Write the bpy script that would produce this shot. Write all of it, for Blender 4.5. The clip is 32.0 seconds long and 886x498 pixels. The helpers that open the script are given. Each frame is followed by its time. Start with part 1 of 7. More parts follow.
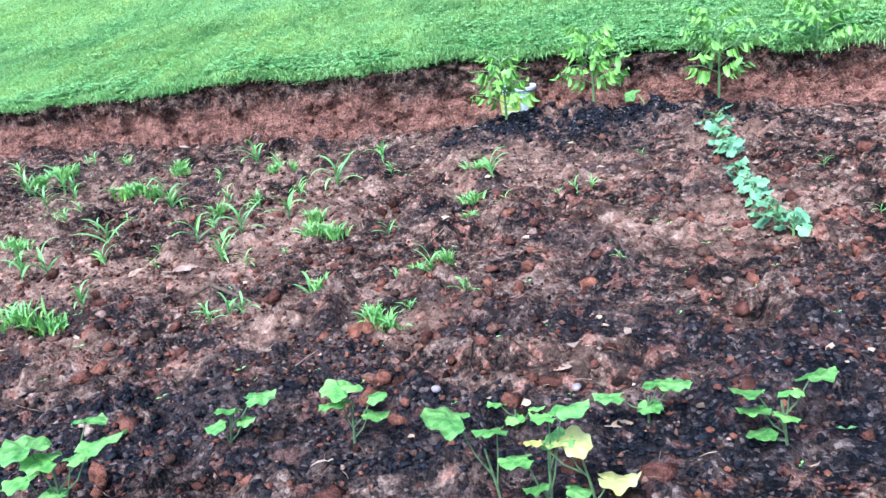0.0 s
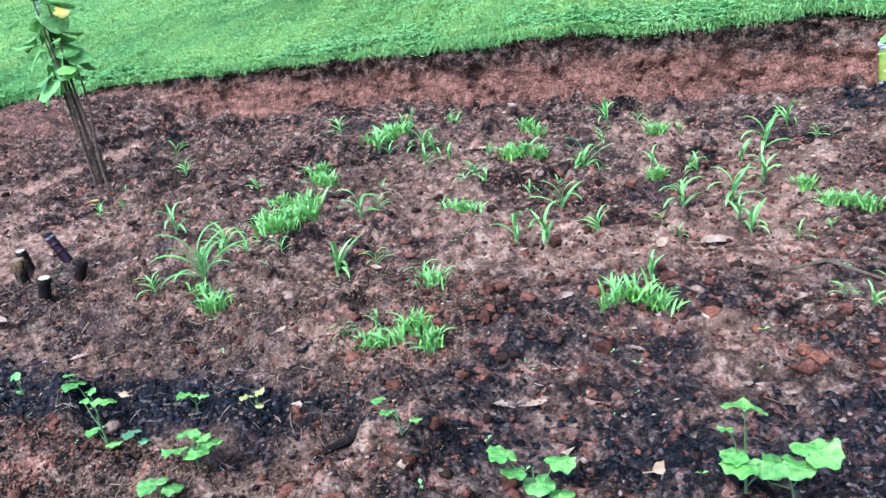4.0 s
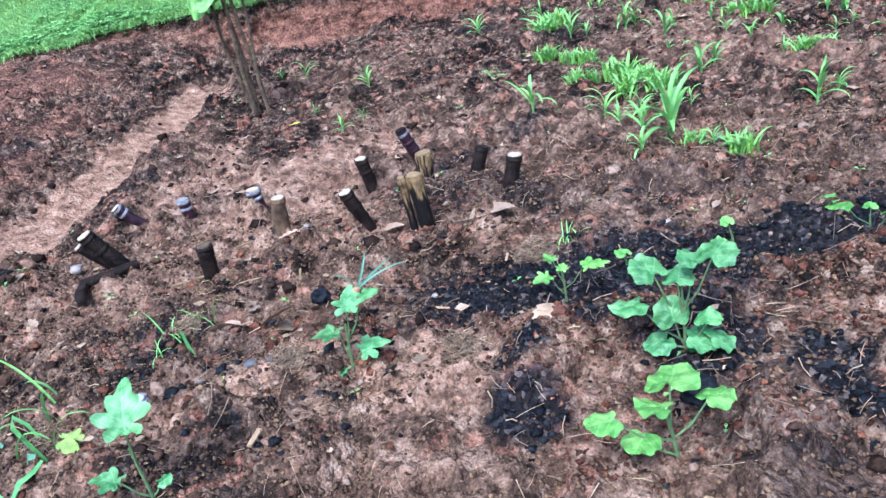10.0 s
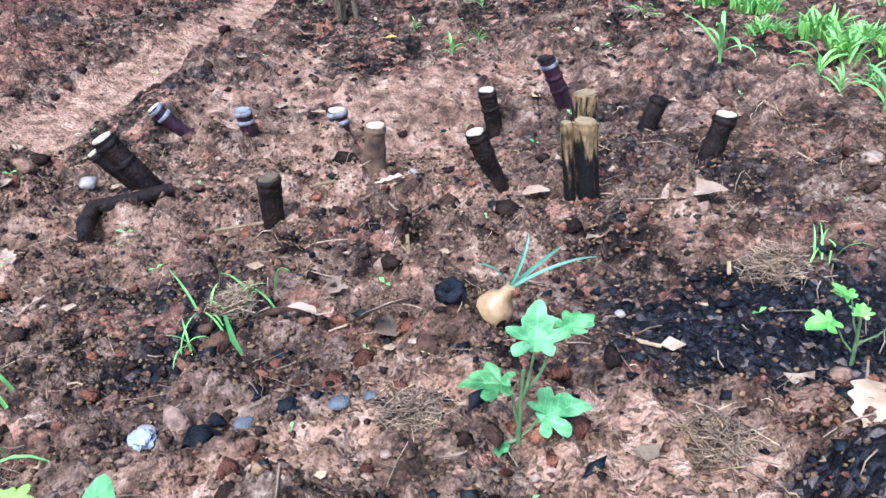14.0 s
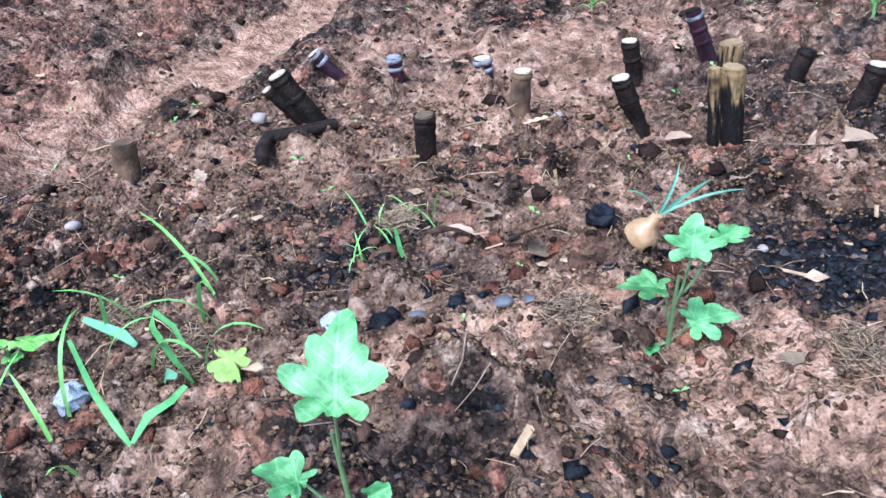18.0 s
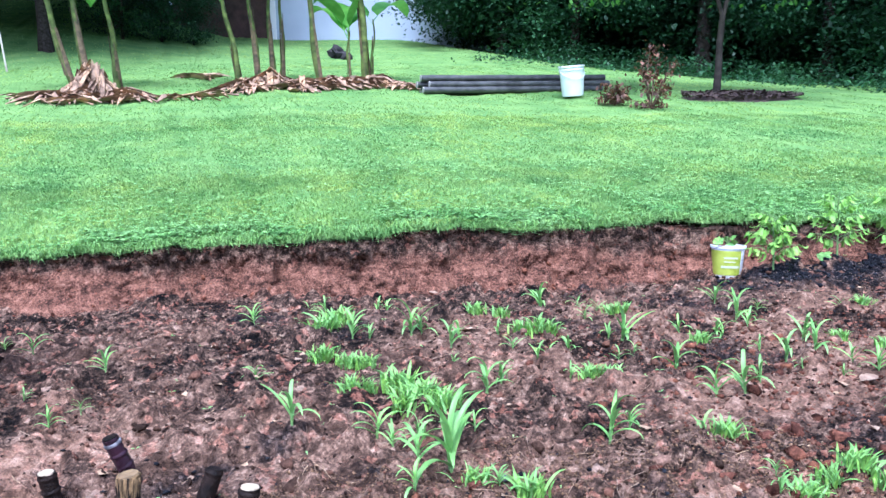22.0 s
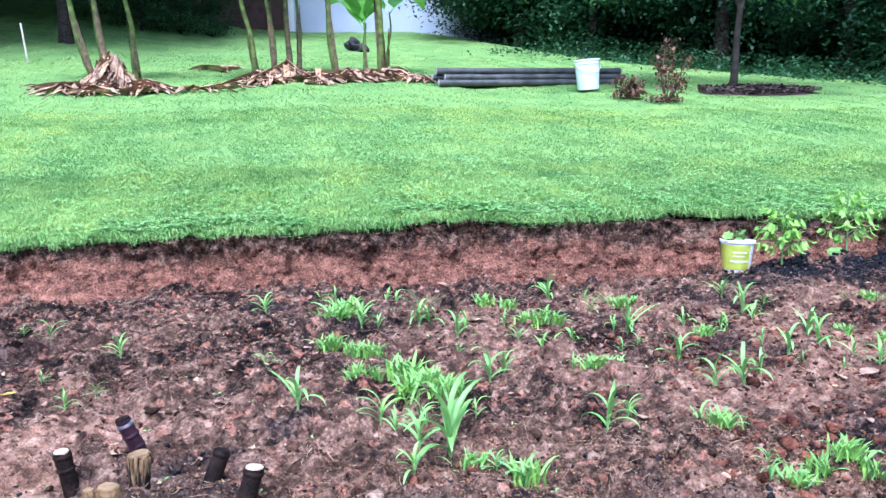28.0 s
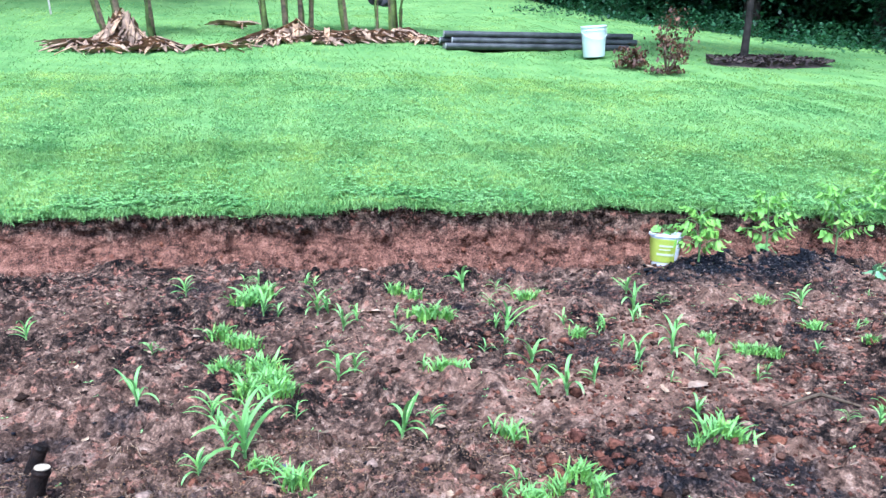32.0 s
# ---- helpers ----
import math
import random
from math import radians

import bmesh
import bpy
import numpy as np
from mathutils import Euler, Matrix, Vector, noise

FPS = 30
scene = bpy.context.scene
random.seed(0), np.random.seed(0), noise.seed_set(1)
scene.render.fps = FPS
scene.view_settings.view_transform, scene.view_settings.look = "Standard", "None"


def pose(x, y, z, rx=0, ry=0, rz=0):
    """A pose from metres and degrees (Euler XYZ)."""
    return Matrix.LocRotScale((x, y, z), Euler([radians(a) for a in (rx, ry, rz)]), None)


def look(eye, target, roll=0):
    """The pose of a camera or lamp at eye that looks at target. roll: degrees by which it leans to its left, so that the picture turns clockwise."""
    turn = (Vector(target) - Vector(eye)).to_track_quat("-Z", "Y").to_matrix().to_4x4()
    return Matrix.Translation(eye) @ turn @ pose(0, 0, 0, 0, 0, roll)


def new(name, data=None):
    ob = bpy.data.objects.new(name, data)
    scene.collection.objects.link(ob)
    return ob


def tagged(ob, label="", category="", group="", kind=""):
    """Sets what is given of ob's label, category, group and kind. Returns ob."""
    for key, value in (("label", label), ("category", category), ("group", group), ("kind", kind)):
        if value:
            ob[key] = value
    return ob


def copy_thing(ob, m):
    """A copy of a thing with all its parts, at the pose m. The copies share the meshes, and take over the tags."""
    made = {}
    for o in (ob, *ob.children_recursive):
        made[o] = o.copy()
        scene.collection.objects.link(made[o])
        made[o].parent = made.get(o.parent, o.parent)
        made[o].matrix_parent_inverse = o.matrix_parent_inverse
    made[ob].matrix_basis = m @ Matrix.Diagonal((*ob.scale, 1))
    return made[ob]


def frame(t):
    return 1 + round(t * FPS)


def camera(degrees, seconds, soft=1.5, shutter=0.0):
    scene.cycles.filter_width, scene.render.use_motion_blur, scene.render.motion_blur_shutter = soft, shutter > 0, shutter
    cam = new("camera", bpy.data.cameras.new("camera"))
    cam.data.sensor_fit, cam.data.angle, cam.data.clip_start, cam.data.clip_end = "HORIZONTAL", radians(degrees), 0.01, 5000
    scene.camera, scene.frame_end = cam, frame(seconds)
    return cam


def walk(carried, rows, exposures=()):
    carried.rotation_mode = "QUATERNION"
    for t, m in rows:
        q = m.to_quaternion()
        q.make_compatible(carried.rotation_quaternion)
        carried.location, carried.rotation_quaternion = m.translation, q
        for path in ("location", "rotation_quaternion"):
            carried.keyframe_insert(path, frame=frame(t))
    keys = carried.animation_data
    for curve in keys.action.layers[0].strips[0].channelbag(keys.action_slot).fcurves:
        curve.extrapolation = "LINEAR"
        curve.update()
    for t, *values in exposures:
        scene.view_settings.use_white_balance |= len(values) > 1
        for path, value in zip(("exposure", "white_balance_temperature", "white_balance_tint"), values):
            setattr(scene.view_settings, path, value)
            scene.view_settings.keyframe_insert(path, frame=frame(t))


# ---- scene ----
cam = camera(58.2, 32.0)
PATH = [
    (0, (2.636, -1.801, 0.621), (2.197, 0.027, -0.063), -8.9),
    (0.5, (2.479, -1.778, 0.641), (1.949, 0.036, -0.012), -8.9),
    (1, (2.359, -1.805, 0.658), (1.732, -0.01, 0.037), -8.8),
    (1.5, (2.203, -1.845, 0.676), (1.636, -0.027, 0.064), -9.3),
    (2, (2.041, -1.88, 0.688), (1.522, -0.059, 0.043), -9.2),
    (2.5, (1.851, -1.871, 0.696), (1.264, -0.08, 0.024), -10.6),
    (3, (1.656, -1.846, 0.721), (1.038, -0.082, 0.01), -11.2),
    (3.5, (1.536, -1.852, 0.729), (0.921, -0.101, -0.017), -10.2),
    (5.5, (0.95, -1.981, 0.781), (0.483, -0.168, 0.079), -6.4),
    (6, (0.807, -2.006, 0.778), (0.296, -0.196, 0.099), -6.1),
    (6.5, (0.717, -2.003, 0.77), (0.123, -0.226, 0.07), -7.8),
    (7, (0.576, -2.055, 0.786), (0.01, -0.277, 0.066), -8.9),
    (7.5, (0.408, -2.119, 0.788), (-0.119, -0.327, 0.071), -9.1),
    (8, (0.242, -2.116, 0.785), (-0.293, -0.316, 0.098), -10.3),
    (8.5, (0.045, -2.101, 0.771), (-0.431, -0.278, 0.101), -11.2),
    (9, (-0.127, -2.086, 0.741), (-0.425, -0.239, 0.032), -10.2),
    (9.5, (-0.272, -2.034, 0.679), (-0.369, -0.191, -0.091), -10.8),
    (10, (-0.29, -1.899, 0.645), (-0.292, -0.107, -0.243), -12.0),
    (10.5, (-0.268, -1.78, 0.593), (-0.174, -0.036, -0.382), -10.2),
    (11, (-0.257, -1.671, 0.523), (-0.035, 0.017, -0.527), -8.4),
    (11.5, (-0.232, -1.549, 0.479), (0.169, 0.09, -0.594), -6.3),
    (12, (-0.229, -1.487, 0.45), (0.291, 0.121, -0.618), -3.4),
    (12.5, (-0.279, -1.465, 0.447), (0.194, 0.162, -0.615), -2.0),
    (13, (-0.33, -1.445, 0.448), (-0.016, 0.231, -0.597), -2.2),
    (13.5, (-0.397, -1.457, 0.477), (-0.275, 0.257, -0.545), -2.9),
    (14, (-0.463, -1.454, 0.482), (-0.555, 0.285, -0.501), -4.6),
    (14.5, (-0.506, -1.461, 0.49), (-0.777, 0.28, -0.456), -5.6),
    (15, (-0.521, -1.475, 0.503), (-0.902, 0.261, -0.415), -5.7),
    (15.5, (-0.543, -1.49, 0.497), (-1.004, 0.224, -0.424), -6.1),
    (17.5, (-0.504, -1.533, 0.471), (-0.909, 0.115, -0.588), -6.6),
    (18, (-0.504, -1.541, 0.478), (-0.87, 0.137, -0.547), -6.6),
    (18.5, (-0.457, -1.536, 0.495), (-0.711, 0.207, -0.453), -6.0),
    (19, (-0.367, -1.526, 0.538), (-0.386, 0.311, -0.254), -5.2),
    (19.5, (-0.28, -1.524, 0.578), (-0.055, 0.364, -0.042), -4.8),
    (20, (-0.228, -1.53, 0.608), (0.186, 0.358, 0.096), -4.2),
    (20.5, (-0.197, -1.539, 0.59), (0.293, 0.337, 0.099), -3.3),
    (21, (-0.173, -1.547, 0.591), (0.377, 0.32, 0.131), -2.4),
    (21.5, (-0.172, -1.569, 0.6), (0.422, 0.31, 0.255), -2.0),
    (22, (-0.171, -1.59, 0.584), (0.429, 0.3, 0.322), -1.7),
    (22.5, (-0.169, -1.607, 0.568), (0.442, 0.284, 0.337), -1.8),
    (23, (-0.152, -1.613, 0.549), (0.472, 0.272, 0.307), -2.6),
    (23.5, (-0.132, -1.621, 0.557), (0.499, 0.261, 0.309), -1.7),
    (24, (-0.139, -1.606, 0.558), (0.474, 0.281, 0.31), -0.5),
    (24.5, (-0.142, -1.613, 0.564), (0.427, 0.287, 0.303), -0.2),
    (25, (-0.141, -1.627, 0.566), (0.423, 0.273, 0.299), -0.1),
    (25.5, (-0.149, -1.647, 0.585), (0.441, 0.247, 0.333), 0.4),
    (27.5, (-0.149, -1.633, 0.58), (0.451, 0.252, 0.288), -2.0),
    (28, (-0.157, -1.638, 0.586), (0.403, 0.262, 0.307), -1.4),
    (28.5, (-0.145, -1.657, 0.61), (0.379, 0.254, 0.338), -1.5),
    (29, (-0.134, -1.674, 0.625), (0.355, 0.245, 0.345), -1.4),
    (29.5, (-0.143, -1.704, 0.655), (0.335, 0.217, 0.37), -2.2),
    (30, (-0.118, -1.749, 0.682), (0.374, 0.173, 0.425), -2.9),
    (30.5, (-0.046, -1.837, 0.723), (0.46, 0.083, 0.488), -1.7),
    (31, (0.019, -1.924, 0.768), (0.575, -0.017, 0.54), -0.4),
    (31.5, (0.12, -1.937, 0.769), (0.694, -0.046, 0.458), -0.5),
    (32, (0.293, -1.903, 0.772), (0.751, 0.002, 0.37), 0.1),
]
walk(cam, [(t, look(eye, target, roll)) for t, eye, target, roll in PATH], [(0.0, 1.58, 4620, 11), (2.0, 1.50, 4600, 10), (3.0, 1.42, 4590, 9), (6.0, 1.39, 4570, 8), (8.0, 1.38, 4590, 6), (10.0, 1.38, 4640, 8), (12.0, 1.42, 4620, 7), (15.0, 1.54, 4740, 7), (18.0, 1.45, 4650, 6), (19.0, 1.66, 4560, -1), (20.0, 1.13, 4500, -7), (21.0, 1.39, 4640, 3), (22.0, 1.51, 4760, 17), (24.0, 1.56, 4800, 20), (28.0, 1.57, 4800, 19), (30.5, 1.48, 4820, 18), (32.0, 1.51, 4640, 10)])

# ---- light ----
world = bpy.data.worlds.new("overcast_sky")
scene.world = world
world.use_nodes = True
wn = world.node_tree
sky = wn.nodes.new("ShaderNodeTexSky")
sky.sky_type, sky.sun_disc = "NISHITA", False
sky.sun_elevation, sky.sun_rotation = radians(58), radians(200)
sky.air_density, sky.dust_density, sky.ozone_density = 1.0, 4.0, 1.0
wn.links.new(sky.outputs[0], wn.nodes["Background"].inputs[0])
wn.nodes["Background"].inputs[1].default_value = 0.13
sun = bpy.data.lights.new("sun", "SUN")
sun.energy, sun.angle, sun.color = 2.4, radians(25), (1.0, 0.96, 0.9)
new("sun", sun).matrix_world = look((-3, -8, 14), (0, 0, 0))


# ---- noise on arrays ----
def lattice(i, j, seed):
    h = (i.astype(np.int64) * 374761393 + j.astype(np.int64) * 668265263 + seed * 144269504) & 0xFFFFFFFF
    h = ((h ^ (h >> 13)) * 1274126177) & 0xFFFFFFFF
    return ((h ^ (h >> 16)) & 0xFFFF) / 65535.0


def vnoise(x, y, size, seed):
    x, y = np.asarray(x, float) / size, np.asarray(y, float) / size
    i, j = np.floor(x), np.floor(y)
    u, v = x - i, y - j
    u, v = u * u * (3 - 2 * u), v * v * (3 - 2 * v)
    a, b = lattice(i, j, seed), lattice(i + 1, j, seed)
    c, d = lattice(i, j + 1, seed), lattice(i + 1, j + 1, seed)
    return (a * (1 - u) + b * u) * (1 - v) + (c * (1 - u) + d * u) * v


def fbm(x, y, size, seed, octaves=4):
    out, amp, total = 0.0, 1.0, 0.0
    for k in range(octaves):
        out, total = out + amp * vnoise(x, y, size / 2**k, seed + 17 * k), total + amp
        amp *= 0.55
    return out / total


def smooth(a, b, v):
    u = np.clip((v - a) / (b - a), 0, 1)
    return u * u * (3 - 2 * u)


# ---- the plan: bed, bank, lawn ----
def bank_edge(x):
    """Where the turf ends: y of the lip, its height, and the width of the cut below it."""
    ye = np.interp(x, [-6, -3, -2, -1.1, 0, 0.5, 1.2, 2, 2.9, 3.6, 6], [0.6, 1.55, 1.9, 2.15, 2.06, 1.9, 1.83, 1.75, 1.62, 1.45, 0.9])
    ye = ye + 0.10 * (fbm(x, x * 0, 0.4, 5) - 0.5) + 0.07 * (vnoise(x, x * 0, 0.11, 6) - 0.5) + 0.03 * (vnoise(x, x * 0, 0.04, 7) - 0.5)
    ze = np.interp(x, [-6, -3, -2, -1, 0, 1, 2, 3, 3.6, 6], [0.1, 0.14, 0.19, 0.18, 0.19, 0.215, 0.19, 0.15, 0.125, 0.1]) + 0.04 * (fbm(x, x * 0, 0.3, 8) - 0.5) + 0.02 * (vnoise(x, x * 0, 0.07, 9) - 0.5)
    wide = np.interp(x, [-3, -1.7, -1.0, 0, 6], [1.1, 0.8, 0.24, 0.17, 0.17])
    return ye, ze, wide


def bed_z(x, y):
    z = -0.01 - 0.025 * np.clip(x, 0, 1.5) - 0.02 * np.clip(y, -0.5, 2)
    z = z + 0.06 * np.clip((-0.4 - x) / 0.5, 0, 1) * np.clip((-0.3 - y) / 0.5, 0, 1) - 0.008 * smooth(0.7, 1.2, x)
    # raised front row, the hollow round the canes and its rim
    z = z + 0.052 * smooth(-0.86, -0.98, y) * smooth(-0.9, -0.6, x) * smooth(0.6, 0.15, x)
    z = z - 0.030 * np.exp(-(((x + 0.55) / 0.38) ** 2) - ((y + 0.18) / 0.22) ** 2) - 0.022 * np.exp(-(((x - 0.38) / 0.13) ** 2) - ((y + 0.5) / 0.1) ** 2)
    z = z + 0.028 * np.exp(-(((x + 0.5) / 0.14) ** 2) - ((y + 0.63) / 0.06) ** 2) + 0.030 * np.exp(-(((x - 0.02) / 0.12) ** 2) - ((y + 0.54) / 0.12) ** 2)
    line = np.interp(y, [-3.0, -0.5, -0.2, 0.4, 0.9, 1.35, 3], [-1.75, -1.36, -1.31, -1.22, -1.15, -1.08, -1.05])
    on = smooth(-1.3, -0.4, y) * smooth(1.75, 1.4, y)
    z = z - 0.05 * on * np.exp(-(((x - line) / 0.10) ** 2))
    z = z + 0.03 * on * np.exp(-(((x - line - 0.2) / 0.09) ** 2))
    z = z + 0.14 * smooth(0.08, 0.75, line - x) * smooth(-1.5, 0.6, y)
    z = z + 0.075 * np.exp(-(((x - 2.5) / 0.5) ** 4) - ((y - 1.24) / 0.17) ** 2)
    z = z + 0.025 * np.exp(-(((x + 0.80) / 0.1) ** 2) - ((y - 0.71) / 0.1) ** 2)
    return z


def lawn_z(x, y):
    ye, ze, wide = bank_edge(x)
    d = np.maximum(y - ye, 0)
    z = ze + 0.02 * (1 - np.exp(-d / 0.15)) + 0.15 * np.minimum(d, 6) + 0.172 * np.clip(d - 6, 0, 24)
    z = z - smooth(6.5, 13, x) * smooth(5, 14, y) * 0.10 * np.clip(d - 5, 0, 25)
    z = z + 0.085 * np.clip(y - 13.2, 0, 14) * smooth(1.6, -2.2, x)
    z = z + 0.05 * (fbm(x, y, 2.2, 31) - 0.5) + 0.025 * (fbm(x, y, 0.5, 32) - 0.5)
    return z


def soil_z(x, y):
    """Height of the bare soil, bank included."""
    ye, ze, wide = bank_edge(x)
    low = bed_z(x, y)
    rough = -0.006 + 0.028 * (fbm(x, y, 0.22, 11) - 0.5) + 0.026 * (0.5 - np.abs(2 * fbm(x, y, 0.075, 12, 2) - 1)) + 0.010 * (0.5 - np.abs(2 * vnoise(x, y, 0.028, 13) - 1)) + 0.011 * (vnoise(x, y, 0.013, 18) - 0.5) + 0.007 * (vnoise(x, y, 0.007, 19) - 0.5) - 0.02 * np.clip(vnoise(x, y, 0.019, 20) - 0.72, 0, 1)
    lump = np.clip(fbm(x, y, 0.1, 14, 2) - 0.58, 0, 1) * 0.17 - 0.005
    cut = np.clip((y - (ye - wide)) / wide, 0, 1.3)
    face = np.where(wide > 0.4, cut, smooth(0.0, 1.0, cut * 0.95 + 0.06 * (fbm(x, y, 0.12, 15) - 0.5)))
    line = np.interp(y, [-3.0, -0.5, -0.2, 0.4, 0.9, 1.35, 3], [-1.75, -1.36, -1.31, -1.22, -1.15, -1.08, -1.05])
    calm = 1 - 0.75 * smooth(0.13, 0.07, np.abs(x - line)) * smooth(-0.9, -0.3, y) * smooth(1.6, 1.3, y)
    return low + (rough + lump) * calm * (1 - 0.75 * np.clip(face, 0, 1)) + (ze - 0.025 - low) * np.clip(face, 0, 1)


def ground_at(x, y):
    return float(soil_z(np.array([x]), np.array([y]))[0])


# ---- materials ----
def material(name, rough=0.8, metal=0.0):
    m = bpy.data.materials.new(name)
    m.use_nodes = True
    t = m.node_tree
    b = t.nodes["Principled BSDF"]
    b.inputs["Roughness"].default_value, b.inputs["Metallic"].default_value = rough, metal
    return m, t, b


def noise_node(t, scale, detail=5.0, coord="Object"):
    c, n = t.nodes.new("ShaderNodeTexCoord"), t.nodes.new("ShaderNodeTexNoise")
    n.inputs["Scale"].default_value, n.inputs["Detail"].default_value = scale, detail
    t.links.new(c.outputs[coord], n.inputs["Vector"])
    return n


def ramp_node(t, source, stops):
    r = t.nodes.new("ShaderNodeValToRGB")
    while len(r.color_ramp.elements) < len(stops):
        r.color_ramp.elements.new(0.5)
    for e, (at, colour) in zip(r.color_ramp.elements, stops):
        e.position, e.color = at, (*colour, 1)
    t.links.new(source, r.inputs[0])
    return r


def mix_node(t, a, b, factor, kind="MIX"):
    """a, b: sockets or colours; factor: a socket or a number."""
    m = t.nodes.new("ShaderNodeMix")
    m.data_type, m.blend_type = "RGBA", kind
    for slot, v in ((0, factor), (6, a), (7, b)):
        if isinstance(v, (int, float)):
            m.inputs[slot].default_value = v
        elif isinstance(v, tuple):
            m.inputs[slot].default_value = (*v, 1)
        else:
            t.links.new(v, m.inputs[slot])
    return m.outputs[2]


def bump_to(t, b, source, strength, distance):
    n = t.nodes.new("ShaderNodeBump")
    n.inputs["Strength"].default_value, n.inputs["Distance"].default_value = strength, distance
    t.links.new(source, n.inputs["Height"])
    t.links.new(n.outputs[0], b.inputs["Normal"])


def plain(name, low, high, scale=20, rough=0.7, bump=0.3, metal=0.0, vary=0.0, island=False, depth=0.004, gloss=0.5):
    """A surface between two colours by noise, with grain; vary: how far single objects or islands differ in brightness."""
    m, t, b = material(name, rough, metal)
    b.inputs["Specular IOR Level"].default_value = gloss
    n = noise_node(t, scale)
    r = ramp_node(t, n.outputs[0], [(0.3, low), (0.7, high)])
    out = r.outputs[0]
    if vary:
        src = t.nodes.new("ShaderNodeNewGeometry").outputs["Random Per Island"] if island else t.nodes.new("ShaderNodeObjectInfo").outputs["Random"]
        lo, hi = 1 - vary, 1 + vary
        k = ramp_node(t, src, [(0.0, (lo, lo, lo * 0.9)), (0.5, (1, 1, 1)), (1.0, (hi, hi * 0.97, hi * 0.8))])
        out = mix_node(t, out, k.outputs[0], 1.0, "MULTIPLY")
    t.links.new(out, b.inputs["Base Color"])
    if bump:
        bump_to(t, b, noise_node(t, scale * 5).outputs[0], bump, depth)
    return m


def leafy(name, low, high, scale=30, rough=0.45, vary=0.25, island=False, through_light=0.25, gloss=0.35):
    m = plain(name, low, high, scale, rough, 0.6, 0.0, vary, island, 0.003, gloss)
    t = m.node_tree
    b = t.nodes["Principled BSDF"]
    tr, add = t.nodes.new("ShaderNodeBsdfTranslucent"), t.nodes.new("ShaderNodeMixShader")
    src = b.inputs["Base Color"].links[0].from_socket
    t.links.new(src, tr.inputs[0])
    add.inputs[0].default_value = through_light
    t.links.new(b.outputs[0], add.inputs[1]), t.links.new(tr.outputs[0], add.inputs[2])
    t.links.new(add.outputs[0], t.nodes["Material Output"].inputs[0])
    return m


def veined(m, apart=0.010, width=0.12, light=1.35):
    """Pale midrib and slanting side veins, along the leaf's own x."""
    t = m.node_tree
    b = t.nodes["Principled BSDF"]
    src = b.inputs["Base Color"].links[0].from_socket
    sep = t.nodes.new("ShaderNodeSeparateXYZ")
    t.links.new(t.nodes.new("ShaderNodeTexCoord").outputs["Object"], sep.inputs[0])

    def calc(kind, p, q):
        n = t.nodes.new("ShaderNodeMath")
        n.operation = kind
        for k, v in enumerate((p, q)):
            if isinstance(v, (int, float)):
                n.inputs[k].default_value = v
            else:
                t.links.new(v, n.inputs[k])
        return n.outputs[0]

    off = calc("ABSOLUTE", sep.outputs[1], 0)
    slant = calc("SUBTRACT", sep.outputs[0], calc("MULTIPLY", off, 0.75))
    side = calc("PINGPONG", calc("DIVIDE", slant, apart), 0.5)
    vein = calc("MAXIMUM", calc("LESS_THAN", side, width * 0.5), calc("LESS_THAN", off, 0.0009))
    k = mix_node(t, (1.0, 1.0, 1.0), (light * 1.05, light, light * 1.05), vein)
    mottle = ramp_node(t, noise_node(t, 75, 4).outputs[0], [(0.36, (0.55, 0.66, 0.6)), (0.5, (0.95, 0.97, 0.95)), (0.62, (1.2, 1.12, 1.2))])
    out = mix_node(t, mix_node(t, src, k, 1.0, "MULTIPLY"), mottle.outputs[0], 1.0, "MULTIPLY")
    t.links.new(out, b.inputs["Base Color"])
    t.links.new(out, [n for n in t.nodes if n.bl_idname == "ShaderNodeBsdfTranslucent"][0].inputs[0])
    return m


